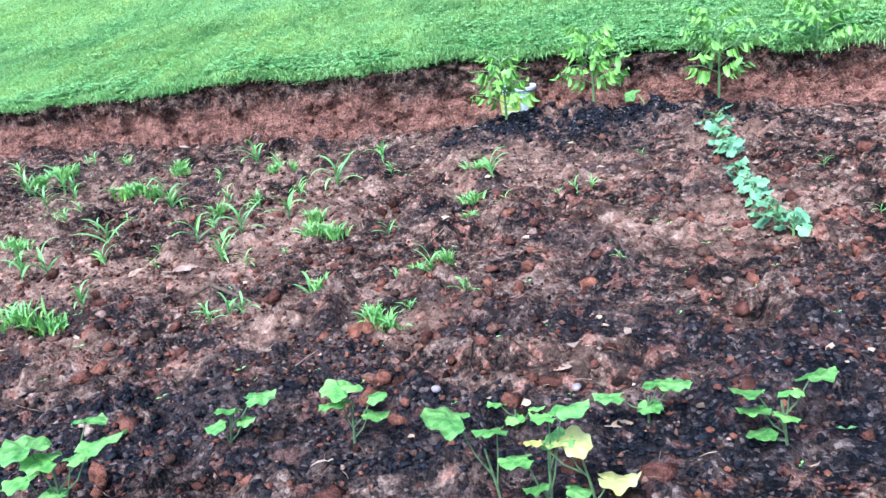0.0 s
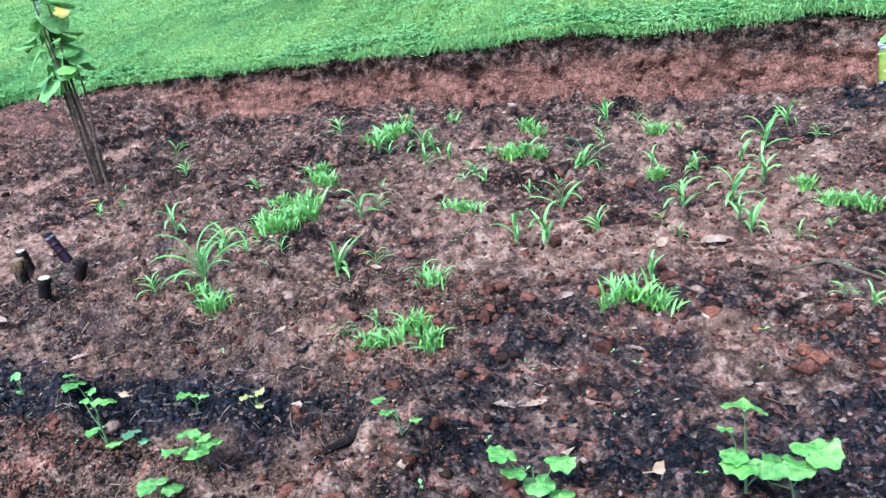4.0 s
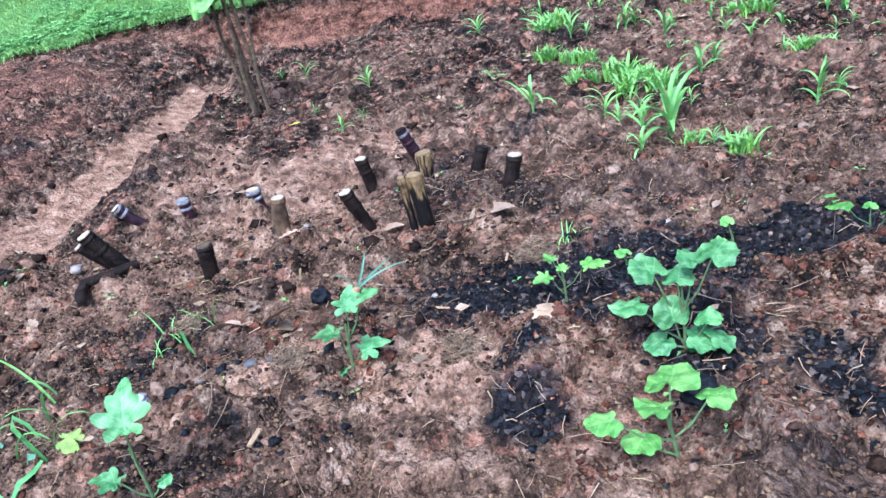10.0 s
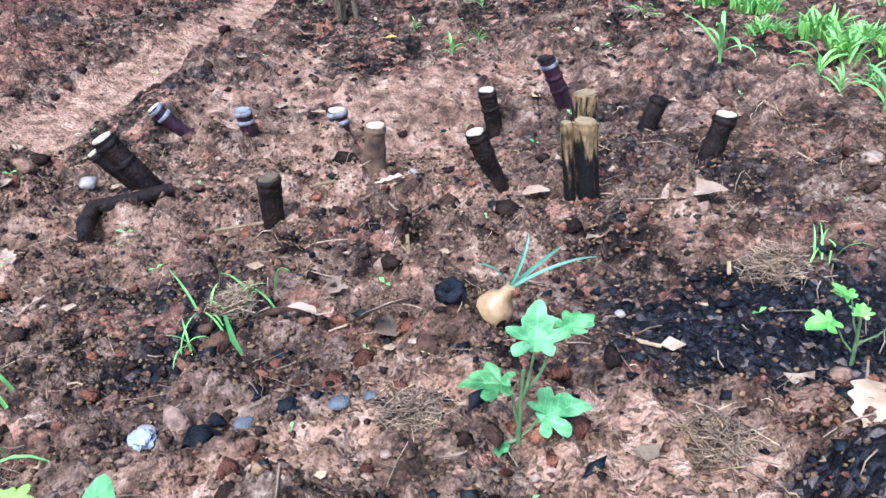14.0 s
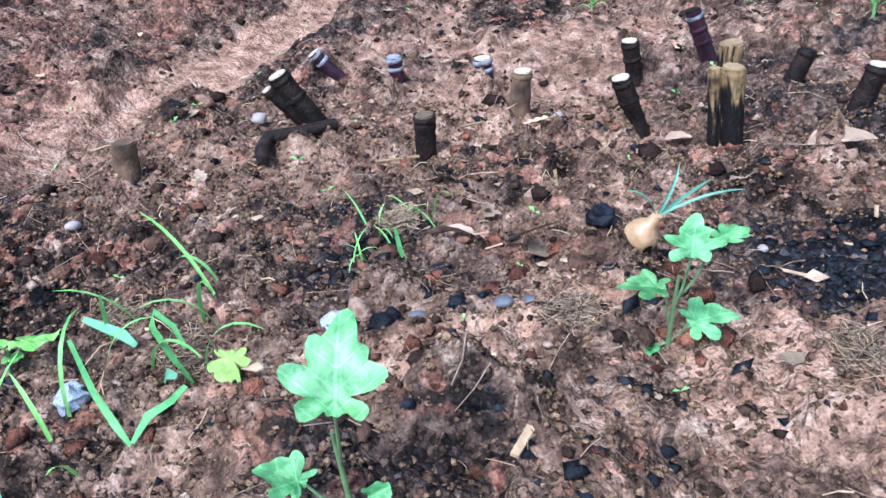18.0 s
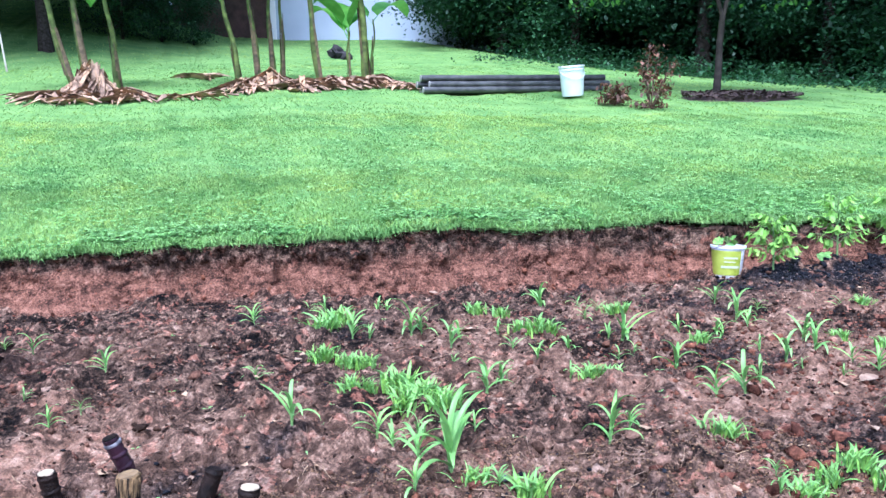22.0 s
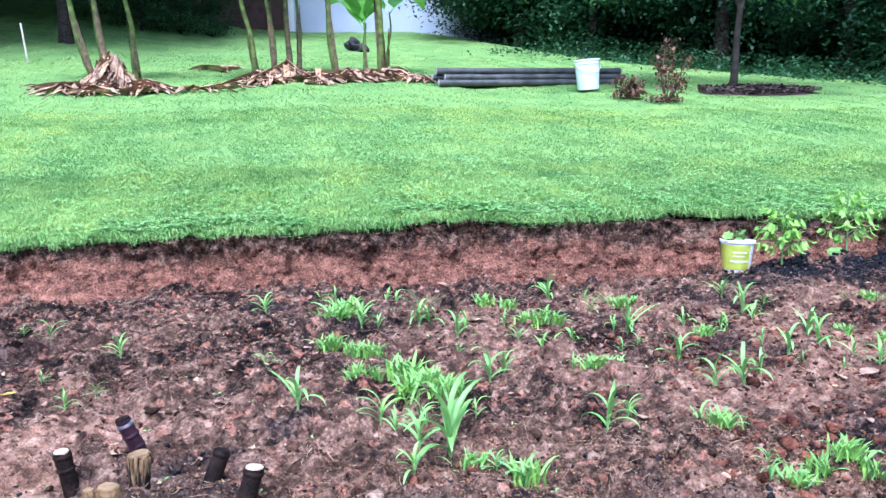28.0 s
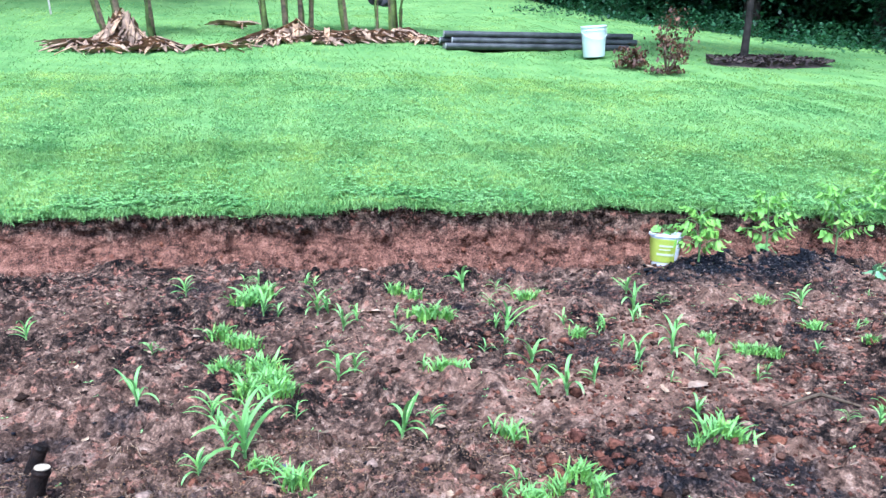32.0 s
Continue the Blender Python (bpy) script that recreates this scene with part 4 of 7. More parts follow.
def tuft(seed, blades=13):
    """A close knot of seedlings sown together."""
    rnd = random.Random(seed)
    top = tagged(empty("seedling_tuft"), "dense tuft of bright green grassy seedlings in soil", "seedling", "seedling tufts in the bed")
    kinds = [blade(0.058 + 0.015 * k, 0.0060 + 0.0010 * k, 25 + 24 * k, 84 - 8 * k, 5, 0.4) for k in range(4)]
    bases = []
    for k, bm in enumerate(kinds):
        leaf = part("leaf", bm, CORN, top)
        leaf.matrix_basis = pose(rnd.uniform(-0.03, 0.03), rnd.uniform(-0.02, 0.02), -0.003, rnd.uniform(-12, 12), 0, rnd.random() * 360)
        bases.append(leaf)
    for k in range(blades - 4):
        share(rnd.choice(bases), "leaf", top, pose(rnd.gauss(0, 0.025), rnd.gauss(0, 0.019), -0.003, rnd.uniform(-25, 25), 0, rnd.random() * 360))
    vs, fs = [], []
    for k in range(46):
        x, y, a = rnd.gauss(0, 0.027), rnd.gauss(0, 0.022), rnd.random() * 6.28
        h, w, lean = 0.020 + 0.045 * rnd.random(), 0.003 + 0.002 * rnd.random(), rnd.uniform(0.2, 1.1)
        c, s, b = math.cos(a), math.sin(a), len(vs)
        vs += [(x - s * w, y + c * w, -0.004), (x + s * w, y - c * w, -0.004), (x + c * h * lean * 0.4 + s * w, y + s * h * lean * 0.4 - c * w, h * 0.65)]
        vs += [(x + c * h * lean * 0.4 - s * w, y + s * h * lean * 0.4 + c * w, h * 0.65), (x + c * h * lean, y + s * h * lean, h)]
        fs += [(b, b + 1, b + 2, b + 3), (b + 3, b + 2, b + 4)]
    tagged(mesh_ob("undergrowth", vs, fs, TUFT, top), kind="stuff")
    return top


def broad_seedling(seed, size, leaves, mat, lobes=0, depth=0.0, tall=0.07, label="", name="squash_seedling", yellow=False):
    """Stem, stalks and broad leaves."""
    rnd = random.Random(seed)
    top = tagged(empty(name), label, "seedling")
    bend = (rnd.uniform(-0.012, 0.012), rnd.uniform(-0.012, 0.012))
    part("stem", tube([(0, 0, -0.012), (bend[0] * 0.4, bend[1] * 0.4, tall * 0.5), (bend[0], bend[1], tall)], [0.0033, 0.0028, 0.002], 7), STEM, top)
    turn = rnd.random() * 360
    for k in range(leaves):
        s = (k + 0.4) / leaves
        a = turn + 137 * k + rnd.uniform(-15, 15)
        z, reach = tall * (0.25 + 0.75 * s), size * (0.3 + 0.3 * rnd.random()) * (1.1 - 0.45 * s)
        big = size * (0.62 + 0.5 * math.sin(math.pi * min(1.0, 0.25 + s * 0.75))) * rnd.uniform(0.8, 1.1)
        c, d = math.cos(radians(a)), math.sin(radians(a))
        at = Vector((bend[0] * s, bend[1] * s, z))
        end = at + Vector((c * reach, d * reach, reach * rnd.uniform(0.7, 1.3)))
        part("stalk", tube([at, (at + end) / 2 + Vector((0, 0, reach * 0.1)), end], [0.0022, 0.0018, 0.0014], 6), STEM, top)
        leaf = part("leaf", broad(big, lobes, depth * 1.7, 1.1, 0.6, 40, seed * 10 + k), PALE if yellow and k == 0 else mat, top)
        leaf.matrix_basis = pose(*end, rnd.uniform(-38, 38), rnd.uniform(-30, 55), a)
    return top


def stand(ob, x, y, size=1.0, turn=0.0, lean=0.0):
    """Sets a first thing down on the soil."""
    ob.matrix_basis = pose(x, y, ground_at(x, y) - 0.002, lean, 0, turn) @ Matrix.Scale(size, 4)
    return ob


def sow(kinds, spots, unit, seed, wide=1.0):
    """Copies of the kinds at (x, y, height) spots; the first of each kind is used as well."""
    rnd, fresh = random.Random(seed), list(kinds)
    for x, y, h in spots:
        k, turn = max(h, 0.02) / unit * rnd.uniform(0.92, 1.08), rnd.random() * 360
        if fresh:
            stand(fresh.pop(), x, y, k, turn)
        else:
            m = pose(x, y, ground_at(x, y) - 0.002, rnd.uniform(-6, 6), rnd.uniform(-6, 6), turn) @ Matrix.Scale(k, 4)
            copy_thing(rnd.choice(kinds), Matrix.Identity(4)).matrix_basis = m


TUFTS = [(0.25, 1.11, 0.098), (0.31, 1.18, 0.091), (0.17, 0.67, 0.074), (0.84, 1.2, 0.069), (0.9, 1.1, 0.063), (0.85, 0.78, 0.075), (0.9, 0.76, 0.071), (0.95, 0.79, 0.061), (0.22, 0.56, 0.054), (0.26, 0.53, 0.057), (0.18, 0.32, 0.048), (0.22, 0.3, 0.051), (0.3, 0.28, 0.082), (0.33, 0.21, 0.075), (0.26, 0.08, 0.066), (0.31, 0.1, 0.062), (0.32, 0.0, 0.064), (0.35, 0.02, 0.065), (0.28, -0.33, 0.048), (0.35, -0.40, 0.062), (1.34, 1.05, 0.06), (1.4, 1.05, 0.061), (0.8, 0.22, 0.052), (0.84, 0.2, 0.049), (1.35, 0.52, 0.054), (1.74, 0.35, 0.056), (2.2, 0.72, 0.057), (0.85, -0.26, 0.058), (0.87, -0.53, 0.051)]
TUFTS_B = [(0.9, -0.55, 0.057), (0.93, -0.56, 0.053), (0.79, -0.55, 0.046), (0.82, -0.54, 0.041), (1.78, 0.22, 0.052), (1.83, 0.21, 0.051), (1.87, 0.18, 0.049), (1.34, -0.39, 0.065), (1.3, -0.39, 0.06), (1.37, -0.38, 0.059), (1.27, -0.38, 0.041), (1.98, -0.25, 0.047), (2.21, 0.43, 0.06), (2.25, 0.2, 0.041), (2.17, -0.14, 0.048), (2.23, -0.09, 0.041), (2.13, -0.39, 0.047), (2.16, -0.41, 0.051), (2.45, 0.45, 0.032)]
CORN_SPOTS = [(0.02, 1.26, 0.09), (0.24, 1.44, 0.048), (0.3, 1.41, 0.061), (0.31, 0.93, 0.089), (0.36, 0.9, 0.059), (0.49, 1.34, 0.061), (0.52, 1.33, 0.056), (0.54, 0.91, 0.079), (0.57, 0.69, 0.084), (0.63, 0.78, 0.073), (1.15, 1.29, 0.118), (0.77, 0.8, 0.052), (0.75, 0.63, 0.052), (0.76, 0.47, 0.062), (0.78, 0.44, 0.055), (0.49, 0.43, 0.043), (0.55, 0.23, 0.063), (0.17, -0.02, 0.073), (0.19, -0.08, 0.05), (0.25, -0.05, 0.057), (0.26, -0.07, 0.044), (0.37, -0.07, 0.05), (0.16, -0.35, 0.059), (0.31, -0.36, 0.045), (-0.03, 0.56, 0.052), (-0.42, 0.73, 0.072), (-0.65, 1.03, 0.072), (-0.44, 0.35, 0.037), (-0.77, 1.25, 0.04), (-0.6, 0.58, 0.037), (1.27, 1.21, 0.061), (1.32, 1.14, 0.06)]
CORN_SPOTS_B = [(1.16, 0.94, 0.055), (1.1, 0.66, 0.059), (1.17, 0.59, 0.049), (0.84, 0.43, 0.062), (0.98, 0.39, 0.044), (1.06, 0.44, 0.037), (0.75, 0.24, 0.047), (1.09, 0.27, 0.101), (1.78, 1.03, 0.085), (1.6, 0.61, 0.063), (1.85, 0.87, 0.051), (1.34, 0.62, 0.063), (1.45, 0.58, 0.056), (1.47, 0.57, 0.063), (1.09, -0.02, 0.096), (1.21, 0.07, 0.065), (1.42, 0.33, 0.046), (1.64, 0.4, 0.092), (1.42, 0.22, 0.1), (2.15, 0.77, 0.058), (1.56, 0.12, 0.06), (1.41, 0.0, 0.035), (1.37, 0.1, 0.034), (0.82, -0.23, 0.064), (0.68, -0.17, 0.057), (0.74, -0.55, 0.042), (0.79, -0.48, 0.038), (1.68, -0.01, 0.05), (1.76, 0.06, 0.03), (1.35, -0.24, 0.064), (1.72, -0.32, 0.04), (1.76, -0.38, 0.044)]
CORN_SPOTS_C = [(1.79, -0.35, 0.05), (1.82, -0.34, 0.056), (2.02, 0.17, 0.048), (2.26, 0.57, 0.089), (2.32, 0.35, 0.042), (2.2, -0.36, 0.036), (2.31, -0.31, 0.048), (2.52, 0.41, 0.058), (2.56, 0.42, 0.042), (2.14, -0.22, 0.022), (1.96, -0.34, 0.021), (3.19, 0.46, 0.034), (3.15, 0.25, 0.024), (3.21, 0.05, 0.028), (2.72, 0.75, 0.029), (2.63, -0.22, 0.024)]
TALL = [(0.5, 0.9, 0.127), (0.5, 0.2, 0.129), (0.0, 0.01, 0.095), (-0.5, 0.3, 0.06), (1.12, 0.61, 0.134), (1.68, 0.77, 0.13), (1.01, -0.02, 0.111), (1.55, 0.25, 0.11), (1.58, 0.05, 0.098), (0.6, -0.23, 0.111), (1.95, -0.26, 0.079), (2.2, -0.14, 0.081)]
corn = [corn_seedling(k, n) for k, n in enumerate((7, 6, 8, 7, 5, 8))]
sow(corn, CORN_SPOTS + CORN_SPOTS_B + CORN_SPOTS_C, 0.100, 1)
tall = [corn_seedling(30 + k, n) for k, n in enumerate((7, 6, 8))]
sow(tall, TALL, 0.112, 2)
tufts = [tuft(k, 22 + 2 * k) for k in range(5)]
sow(tufts, TUFTS + TUFTS_B, 0.094, 3)
stand(tagged(corn_seedling(34, 10), "tallest corn seedling at the end of the green row"), 0.25, -0.27, 1.35, 40)
stand(corn_seedling(35, 7), 0.21, -0.2, 0.9, 130)

ROWLEAF = leafy("row_leaf", (0.10, 0.25, 0.10), (0.27, 0.44, 0.22), 40, 0.35, 0.3)
row = [broad_seedling(250 + k, 0.036 + 0.003 * k, 7 + k % 2, ROWLEAF, 5, 0.12, 0.05, "bushy bluish green seedling standing in a close row", "kale_seedling") for k in range(3)]
sow(row, [(2.97, 1.0, 0.074), (2.97, 0.88, 0.06), (2.97, 0.76, 0.067), (2.96, 0.64, 0.06), (2.95, 0.55, 0.059), (2.96, 0.43, 0.056), (2.96, 0.32, 0.05), (2.96, 0.22, 0.052), (2.95, 0.12, 0.048), (2.97, 0.05, 0.062), (2.99, -0.02, 0.066), (3.0, -0.07, 0.06)], 0.062, 15)

SQ = "squash seedling with broad light green leaves on stalks"
BIG = "larger squash plant with big pale green leaves held on long stalks"
BEAN = "small broad-leaved bean seedling on the dark soil"
MEL = "watermelon seedling with rounded lobed grey-green leaves in red soil"


def leafed(name, label, x, y, leaves, mat, seed, flat=0):
    """A young plant from its leaves: (dx, dy, height, size, turn or None, tilt, lobed)."""
    rnd = random.Random(seed)
    top = tagged(empty(name), label, "seedling")
    top.matrix_basis = pose(x, y, ground_at(x, y) - 0.002)
    high = max(l[2] for l in leaves)
    sway = Vector((sum(l[0] for l in leaves), sum(l[1] for l in leaves), 0)) / len(leaves)
    part("stem", tube([(0, 0, -0.012), sway * 0.3 + Vector((0, 0, high * 0.35)), sway * 0.6 + Vector((0, 0, high * 0.7))], [0.0024, 0.0019, 0.0014], 8), STALK, top)
    for k, (dx, dy, h, size, turn, tilt, cut) in enumerate(leaves):
        s = min(0.95, max(0.1, h / high - 0.35))
        at = sway * 0.6 * s + Vector((0, 0, high * 0.7 * s))
        a = math.degrees(math.atan2(dy - sway.y * 0.3, dx - sway.x * 0.3)) if turn is None else turn
        c = Vector((math.cos(radians(a)), math.sin(radians(a)), 0))
        end = Vector((dx, dy, h)) - c * size * 0.36 + Vector((0, 0, math.sin(radians(tilt)) * size * 0.3))
        m = pose(*end, rnd.uniform(-11, 11) - flat * math.cos(radians(a)), tilt + flat * math.sin(radians(a)), a)
        join = m @ Vector((size * (0.17 if cut else 0.27), 0, 0))
        thick = 0.75 if high < 0.08 else 1.0
        part("stalk", tube([at, (at + join) / 2 + Vector((0, 0, -0.12 * (join - at).length)), join], [0.0014 * thick, 0.0012 * thick, 0.0009 * thick], 7), STALK, top)
        bm = lobed(size * 1.05, seed * 10 + k) if cut else broad(size, 9, 0.05, 0.98, 0.45, 44, seed * 10 + k)
        part("leaf", bm, mat, top).matrix_basis = m
    return top


leafed("squash_plant", "bushy squash plant with many mottled rounded green leaves", -0.025, -1.105,
       [(-0.035, 0.011, 0.12, 0.048, 120, -25, False), (-0.004, 0.001, 0.107, 0.039, 60, -10, False), (0.011, -0.004, 0.133, 0.034, 130, -20, False), (0.036, -0.012, 0.138, 0.051, 40, -15, False), (-0.056, 0.018, 0.075, 0.053, 180, 5, False), (-0.016, 0.005, 0.059, 0.046, 100, -60, False), (-0.028, 0.009, 0.021, 0.043, 190, 15, False), (0.005, -0.002, 0.001, 0.037, -60, 20, False), (0.015, -0.005, 0.025, 0.048, -20, 10, False), (0.036, -0.012, 0.027, 0.048, 10, 25, False), (0.026, -0.008, 0.048, 0.034, 60, -10, False)], MELON, 81)
leafed("melon_seedling", MEL, -0.443, -1.0,
       [(0.016, 0.004, 0.097, 0.046, 80, -30, True), (0.04, 0.009, 0.104, 0.032, 20, -15, True), (-0.012, -0.003, 0.065, 0.045, 170, -5, True), (0.026, 0.006, 0.026, 0.051, 20, -10, True), (-0.013, -0.003, 0.008, 0.02, 190, 20, False)], MELON, 80)
leafed("melon_seedling", MEL, -0.648, -1.224,
       [(0.007, 0.001, 0.109, 0.064, 95, -45, True), (-0.03, -0.006, 0.042, 0.037, 170, -20, True), (0.014, 0.003, 0.023, 0.021, 30, 0, False)], MELON, 82)
leafed("melon_seedling", "small lobed melon seedling on black charcoal", -0.121, -0.853,
       [(-0.015, 0.005, 0.078, 0.026, 120, -20, True), (-0.026, 0.009, 0.049, 0.035, 190, 0, True), (-0.001, 0.0, 0.061, 0.021, 60, -20, True), (0.037, -0.012, 0.065, 0.045, 0, -5, True)], SQUASH, 86)
leafed("squash_seedling", "squash seedling with scalloped light green leaves over charcoal", -0.1, -1.292,
       [(0.002, 0.02, 0.089, 0.057, 60, -8, False), (0.036, 0.0, 0.073, 0.041, 15, 0, False), (-0.07, -0.0, 0.069, 0.041, 185, 0, False), (-0.017, -0.0, 0.075, 0.046, 150, -5, False), (-0.037, -0.0, 0.036, 0.04, 230, 12, False)], SQUASH, 85, 12)
leafed("weed_seedling", "weed seedling with long ovate green leaves", -1.02, -1.059,
       [(0.031, 0.007, 0.035, 0.047, 20, 0, False), (0.006, 0.001, 0.031, 0.025, 160, 0, False), (0.01, 0.002, 0.016, 0.02, -60, 10, False)], SQUASH, 87, 15)
leafed("bean_seedling", BEAN, 0.361, -0.846,
       [(-0.042, 0.013, 0.071, 0.047, 180, 0, False), (0.03, -0.01, 0.053, 0.047, 0, 5, False), (-0.002, 0.001, 0.064, 0.022, 60, -20, False)], SQUASH, 88, 15)
leafed("bean_seedling", BEAN, 0.445, -0.928,
       [(-0.027, 0.009, 0.034, 0.036, 180, 10, False), (0.014, -0.005, 0.017, 0.03, 0, 0, False), (-0.029, 0.009, 0.093, 0.017, 90, -20, False)], SQUASH, 89, 15)
leafed("bean_seedling", BEAN, 0.162, -0.808,
       [(-0.009, 0.003, 0.04, 0.023, 100, -40, False), (-0.012, 0.004, 0.005, 0.016, 180, 0, False)], SQUASH, 90, 15)
leafed("bean_seedling", BEAN, 0.31, -0.824,
       [(-0.009, 0.003, 0.028, 0.029, 20, 0, False), (0.003, -0.001, 0.017, 0.016, -40, 0, False)], SQUASH, 91, 15)
leafed("bean_seedling", BEAN, 0.543, -0.802,
       [(-0.009, -0.003, 0.038, 0.04, 150, 0, False), (0.017, 0.005, 0.031, 0.022, 0, 0, False)], SQUASH, 93, 15)
leafed("bean_seedling", BEAN, 0.98, -0.893,
       [(-0.014, -0.004, 0.049, 0.028, 160, 0, False), (0.022, 0.006, 0.029, 0.026, 20, 0, False), (-0.024, -0.007, 0.073, 0.026, 170, 5, False)], SQUASH, 94, 15)
leafed("bean_seedling", "small yellowing bean seedling on the dark soil", 0.684, -0.82,
       [(0.007, 0.002, 0.052, 0.024, 40, -20, False), (-0.014, -0.004, 0.046, 0.027, 150, 0, False), (0.003, 0.001, 0.025, 0.017, 0, 20, False)], PALE, 95, 15)
leafed("bean_seedling", BEAN, 0.489, -0.906,
       [(-0.007, -0.002, 0.027, 0.036, 170, 5, False), (0.007, 0.002, 0.009, 0.021, 0, 10, False)], ROWLEAF, 97, 15)
leafed("bean_seedling", BEAN, 0.119, -0.838,
       [(0.002, 0.0, 0.029, 0.03, 60, -10, False), (-0.008, -0.002, 0.027, 0.019, 180, 0, False)], SQUASH, 98, 15)
leafed("bean_seedling", BEAN, -0.007, -0.791,
       [(-0.004, -0.001, 0.026, 0.029, 120, -20, False)], SQUASH, 99, 15)
leafed("squash_seedling", SQ, 0.663, -0.987,
       [(-0.001, -0.0, 0.068, 0.038, 100, -1, False), (0.027, 0.008, 0.049, 0.046, 10, 0, False), (-0.023, -0.007, 0.04, 0.048, 190, 5, False), (0.006, 0.002, 0.031, 0.048, -70, 15, False), (0.015, 0.004, 0.059, 0.032, 60, -6, False)], SQUASH, 101, 15)
leafed("squash_seedling", SQ, 0.628, -1.052,
       [(-0.002, -0.0, 0.043, 0.049, 170, 0, False), (0.022, 0.006, 0.035, 0.038, 20, 5, False)], SQUASH, 102, 15)
leafed("squash_plant", BIG, 1.201, -0.982,
       [(-0.033, -0.011, 0.103, 0.046, 140, -20, False), (-0.019, -0.007, 0.07, 0.043, 200, 0, False), (0.036, 0.013, 0.076, 0.049, 30, 0, False), (0.008, 0.003, 0.043, 0.047, -60, 20, False), (0.034, 0.012, 0.022, 0.043, 0, 10, False)], SQUASH, 103, 15)
leafed("squash_plant", BIG, 1.485, -0.969,
       [(-0.002, -0.001, 0.144, 0.060, 90, 9, False), (-0.022, -0.008, 0.108, 0.025, 170, 0, False), (0.029, 0.01, 0.04, 0.054, -40, 20, False), (-0.011, -0.004, 0.066, 0.043, 180, 5, False)], SQUASH, 104, 15)
leafed("squash_plant", BIG, 1.55, -0.96,
       [(0.018, 0.006, 0.1, 0.067, 30, -8, False), (-0.069, -0.024, 0.098, 0.056, 180, 0, False), (-0.01, -0.003, 0.081, 0.057, -30, 10, False)], SQUASH, 105, 15)
leafed("squash_plant", BIG, 1.869, -1.041,
       [(-0.01, -0.002, 0.15, 0.066, 160, -12, False), (0.007, 0.002, 0.126, 0.057, 200, -8, False), (0.043, 0.01, 0.126, 0.039, 60, -10, False), (0.085, 0.01, 0.151, 0.075, 30, -6, False), (0.056, 0.044, 0.165, 0.046, 90, 4, False), (-0.029, -0.007, 0.102, 0.051, 190, 5, False), (-0.0, -0.0, 0.076, 0.040, 0, 10, False)], SQUASH, 114, 15)
leafed("squash_seedling", SQ, 2.008, -0.822,
       [(0.058, 0.014, 0.086, 0.058, 30, -5, False), (0.015, 0.004, 0.066, 0.046, 180, 0, False), (-0.008, -0.002, 0.042, 0.040, 200, 10, False), (0.033, 0.008, 0.044, 0.034, 0, 0, False)], SQUASH, 106, 15)
leafed("squash_seedling", SQ, 2.226, -0.847,
       [(0.001, 0.0, 0.099, 0.063, 150, -15, False), (0.035, 0.008, 0.05, 0.047, 10, 10, False), (0.041, 0.01, 0.076, 0.037, 20, -5, False), (-0.01, -0.002, 0.075, 0.055, 180, 5, False)], SQUASH, 107, 15)
leafed("squash_plant", BIG, 2.472, -0.993,
       [(-0.051, -0.012, 0.163, 0.067, 180, -12, False), (-0.003, -0.001, 0.138, 0.049, 200, 0, False)], SQUASH, 108, 15)
leafed("squash_plant", "squash plant with light green and yellowing leaves on stalks", 2.528, -0.993,
       [(0.029, 0.007, 0.156, 0.056, 30, -10, False), (0.006, 0.001, 0.148, 0.037, 180, 0, False), (-0.03, -0.007, 0.094, 0.050, 190, 5, False), (0.016, 0.004, 0.114, 0.044, 90, -16, False), (0.031, 0.007, 0.038, 0.039, 0, 10, False), (-0.011, -0.003, 0.051, 0.039, 190, 10, False)], SQUASH, 109, 15)
leafed("squash_leaf_plant", "low squash plant with pale yellow withering leaves", 2.585, -0.987,
       [(-0.029, -0.007, 0.099, 0.056, 60, -16, False), (0.02, 0.005, 0.036, 0.060, 0, 5, False), (-0.065, -0.016, 0.105, 0.029, 180, 0, False)], PALE, 110, 15)
leafed("squash_seedling", SQ, 2.464, -0.793,
       [(-0.023, -0.006, 0.049, 0.032, 160, 0, False), (0.028, 0.007, 0.032, 0.029, 0, 0, False), (-0.002, -0.001, 0.019, 0.031, -60, 15, False)], SQUASH, 111, 15)
leafed("squash_seedling", SQ, 2.655, -0.797,
       [(0.017, 0.004, 0.065, 0.049, 60, -6, False), (0.04, 0.01, 0.059, 0.043, 0, 0, False), (-0.047, -0.011, 0.054, 0.053, 180, 0, False), (0.003, 0.001, 0.027, 0.036, -90, 25, False)], SQUASH, 112, 15)
leafed("squash_seedling", SQ, 2.831, -0.851,
       [(0.032, 0.008, 0.102, 0.056, 30, -10, False), (-0.047, -0.011, 0.092, 0.051, 170, 0, False), (-0.04, -0.01, 0.064, 0.049, 190, 5, False), (-0.006, -0.001, 0.048, 0.041, -20, 15, False), (-0.033, -0.008, 0.025, 0.041, 220, 10, False), (0.002, 0.0, 0.083, 0.033, 60, -6, False)], SQUASH, 113, 15)


def weed(seed, n, spread):
    rnd = random.Random(seed)
    top = tagged(empty("weed_tuft"), "straggly tuft of green grass weeds on the soil", "grass")
    for k in range(n):
        b = part("leaf", blade(0.05 + 0.06 * rnd.random(), 0.003, 50 + 90 * rnd.random(), 60 + 25 * rnd.random(), 7), CORN, top)
        b.matrix_basis = pose(rnd.gauss(0, spread), rnd.gauss(0, spread), -0.004, 0, 0, rnd.random() * 360)
    return top


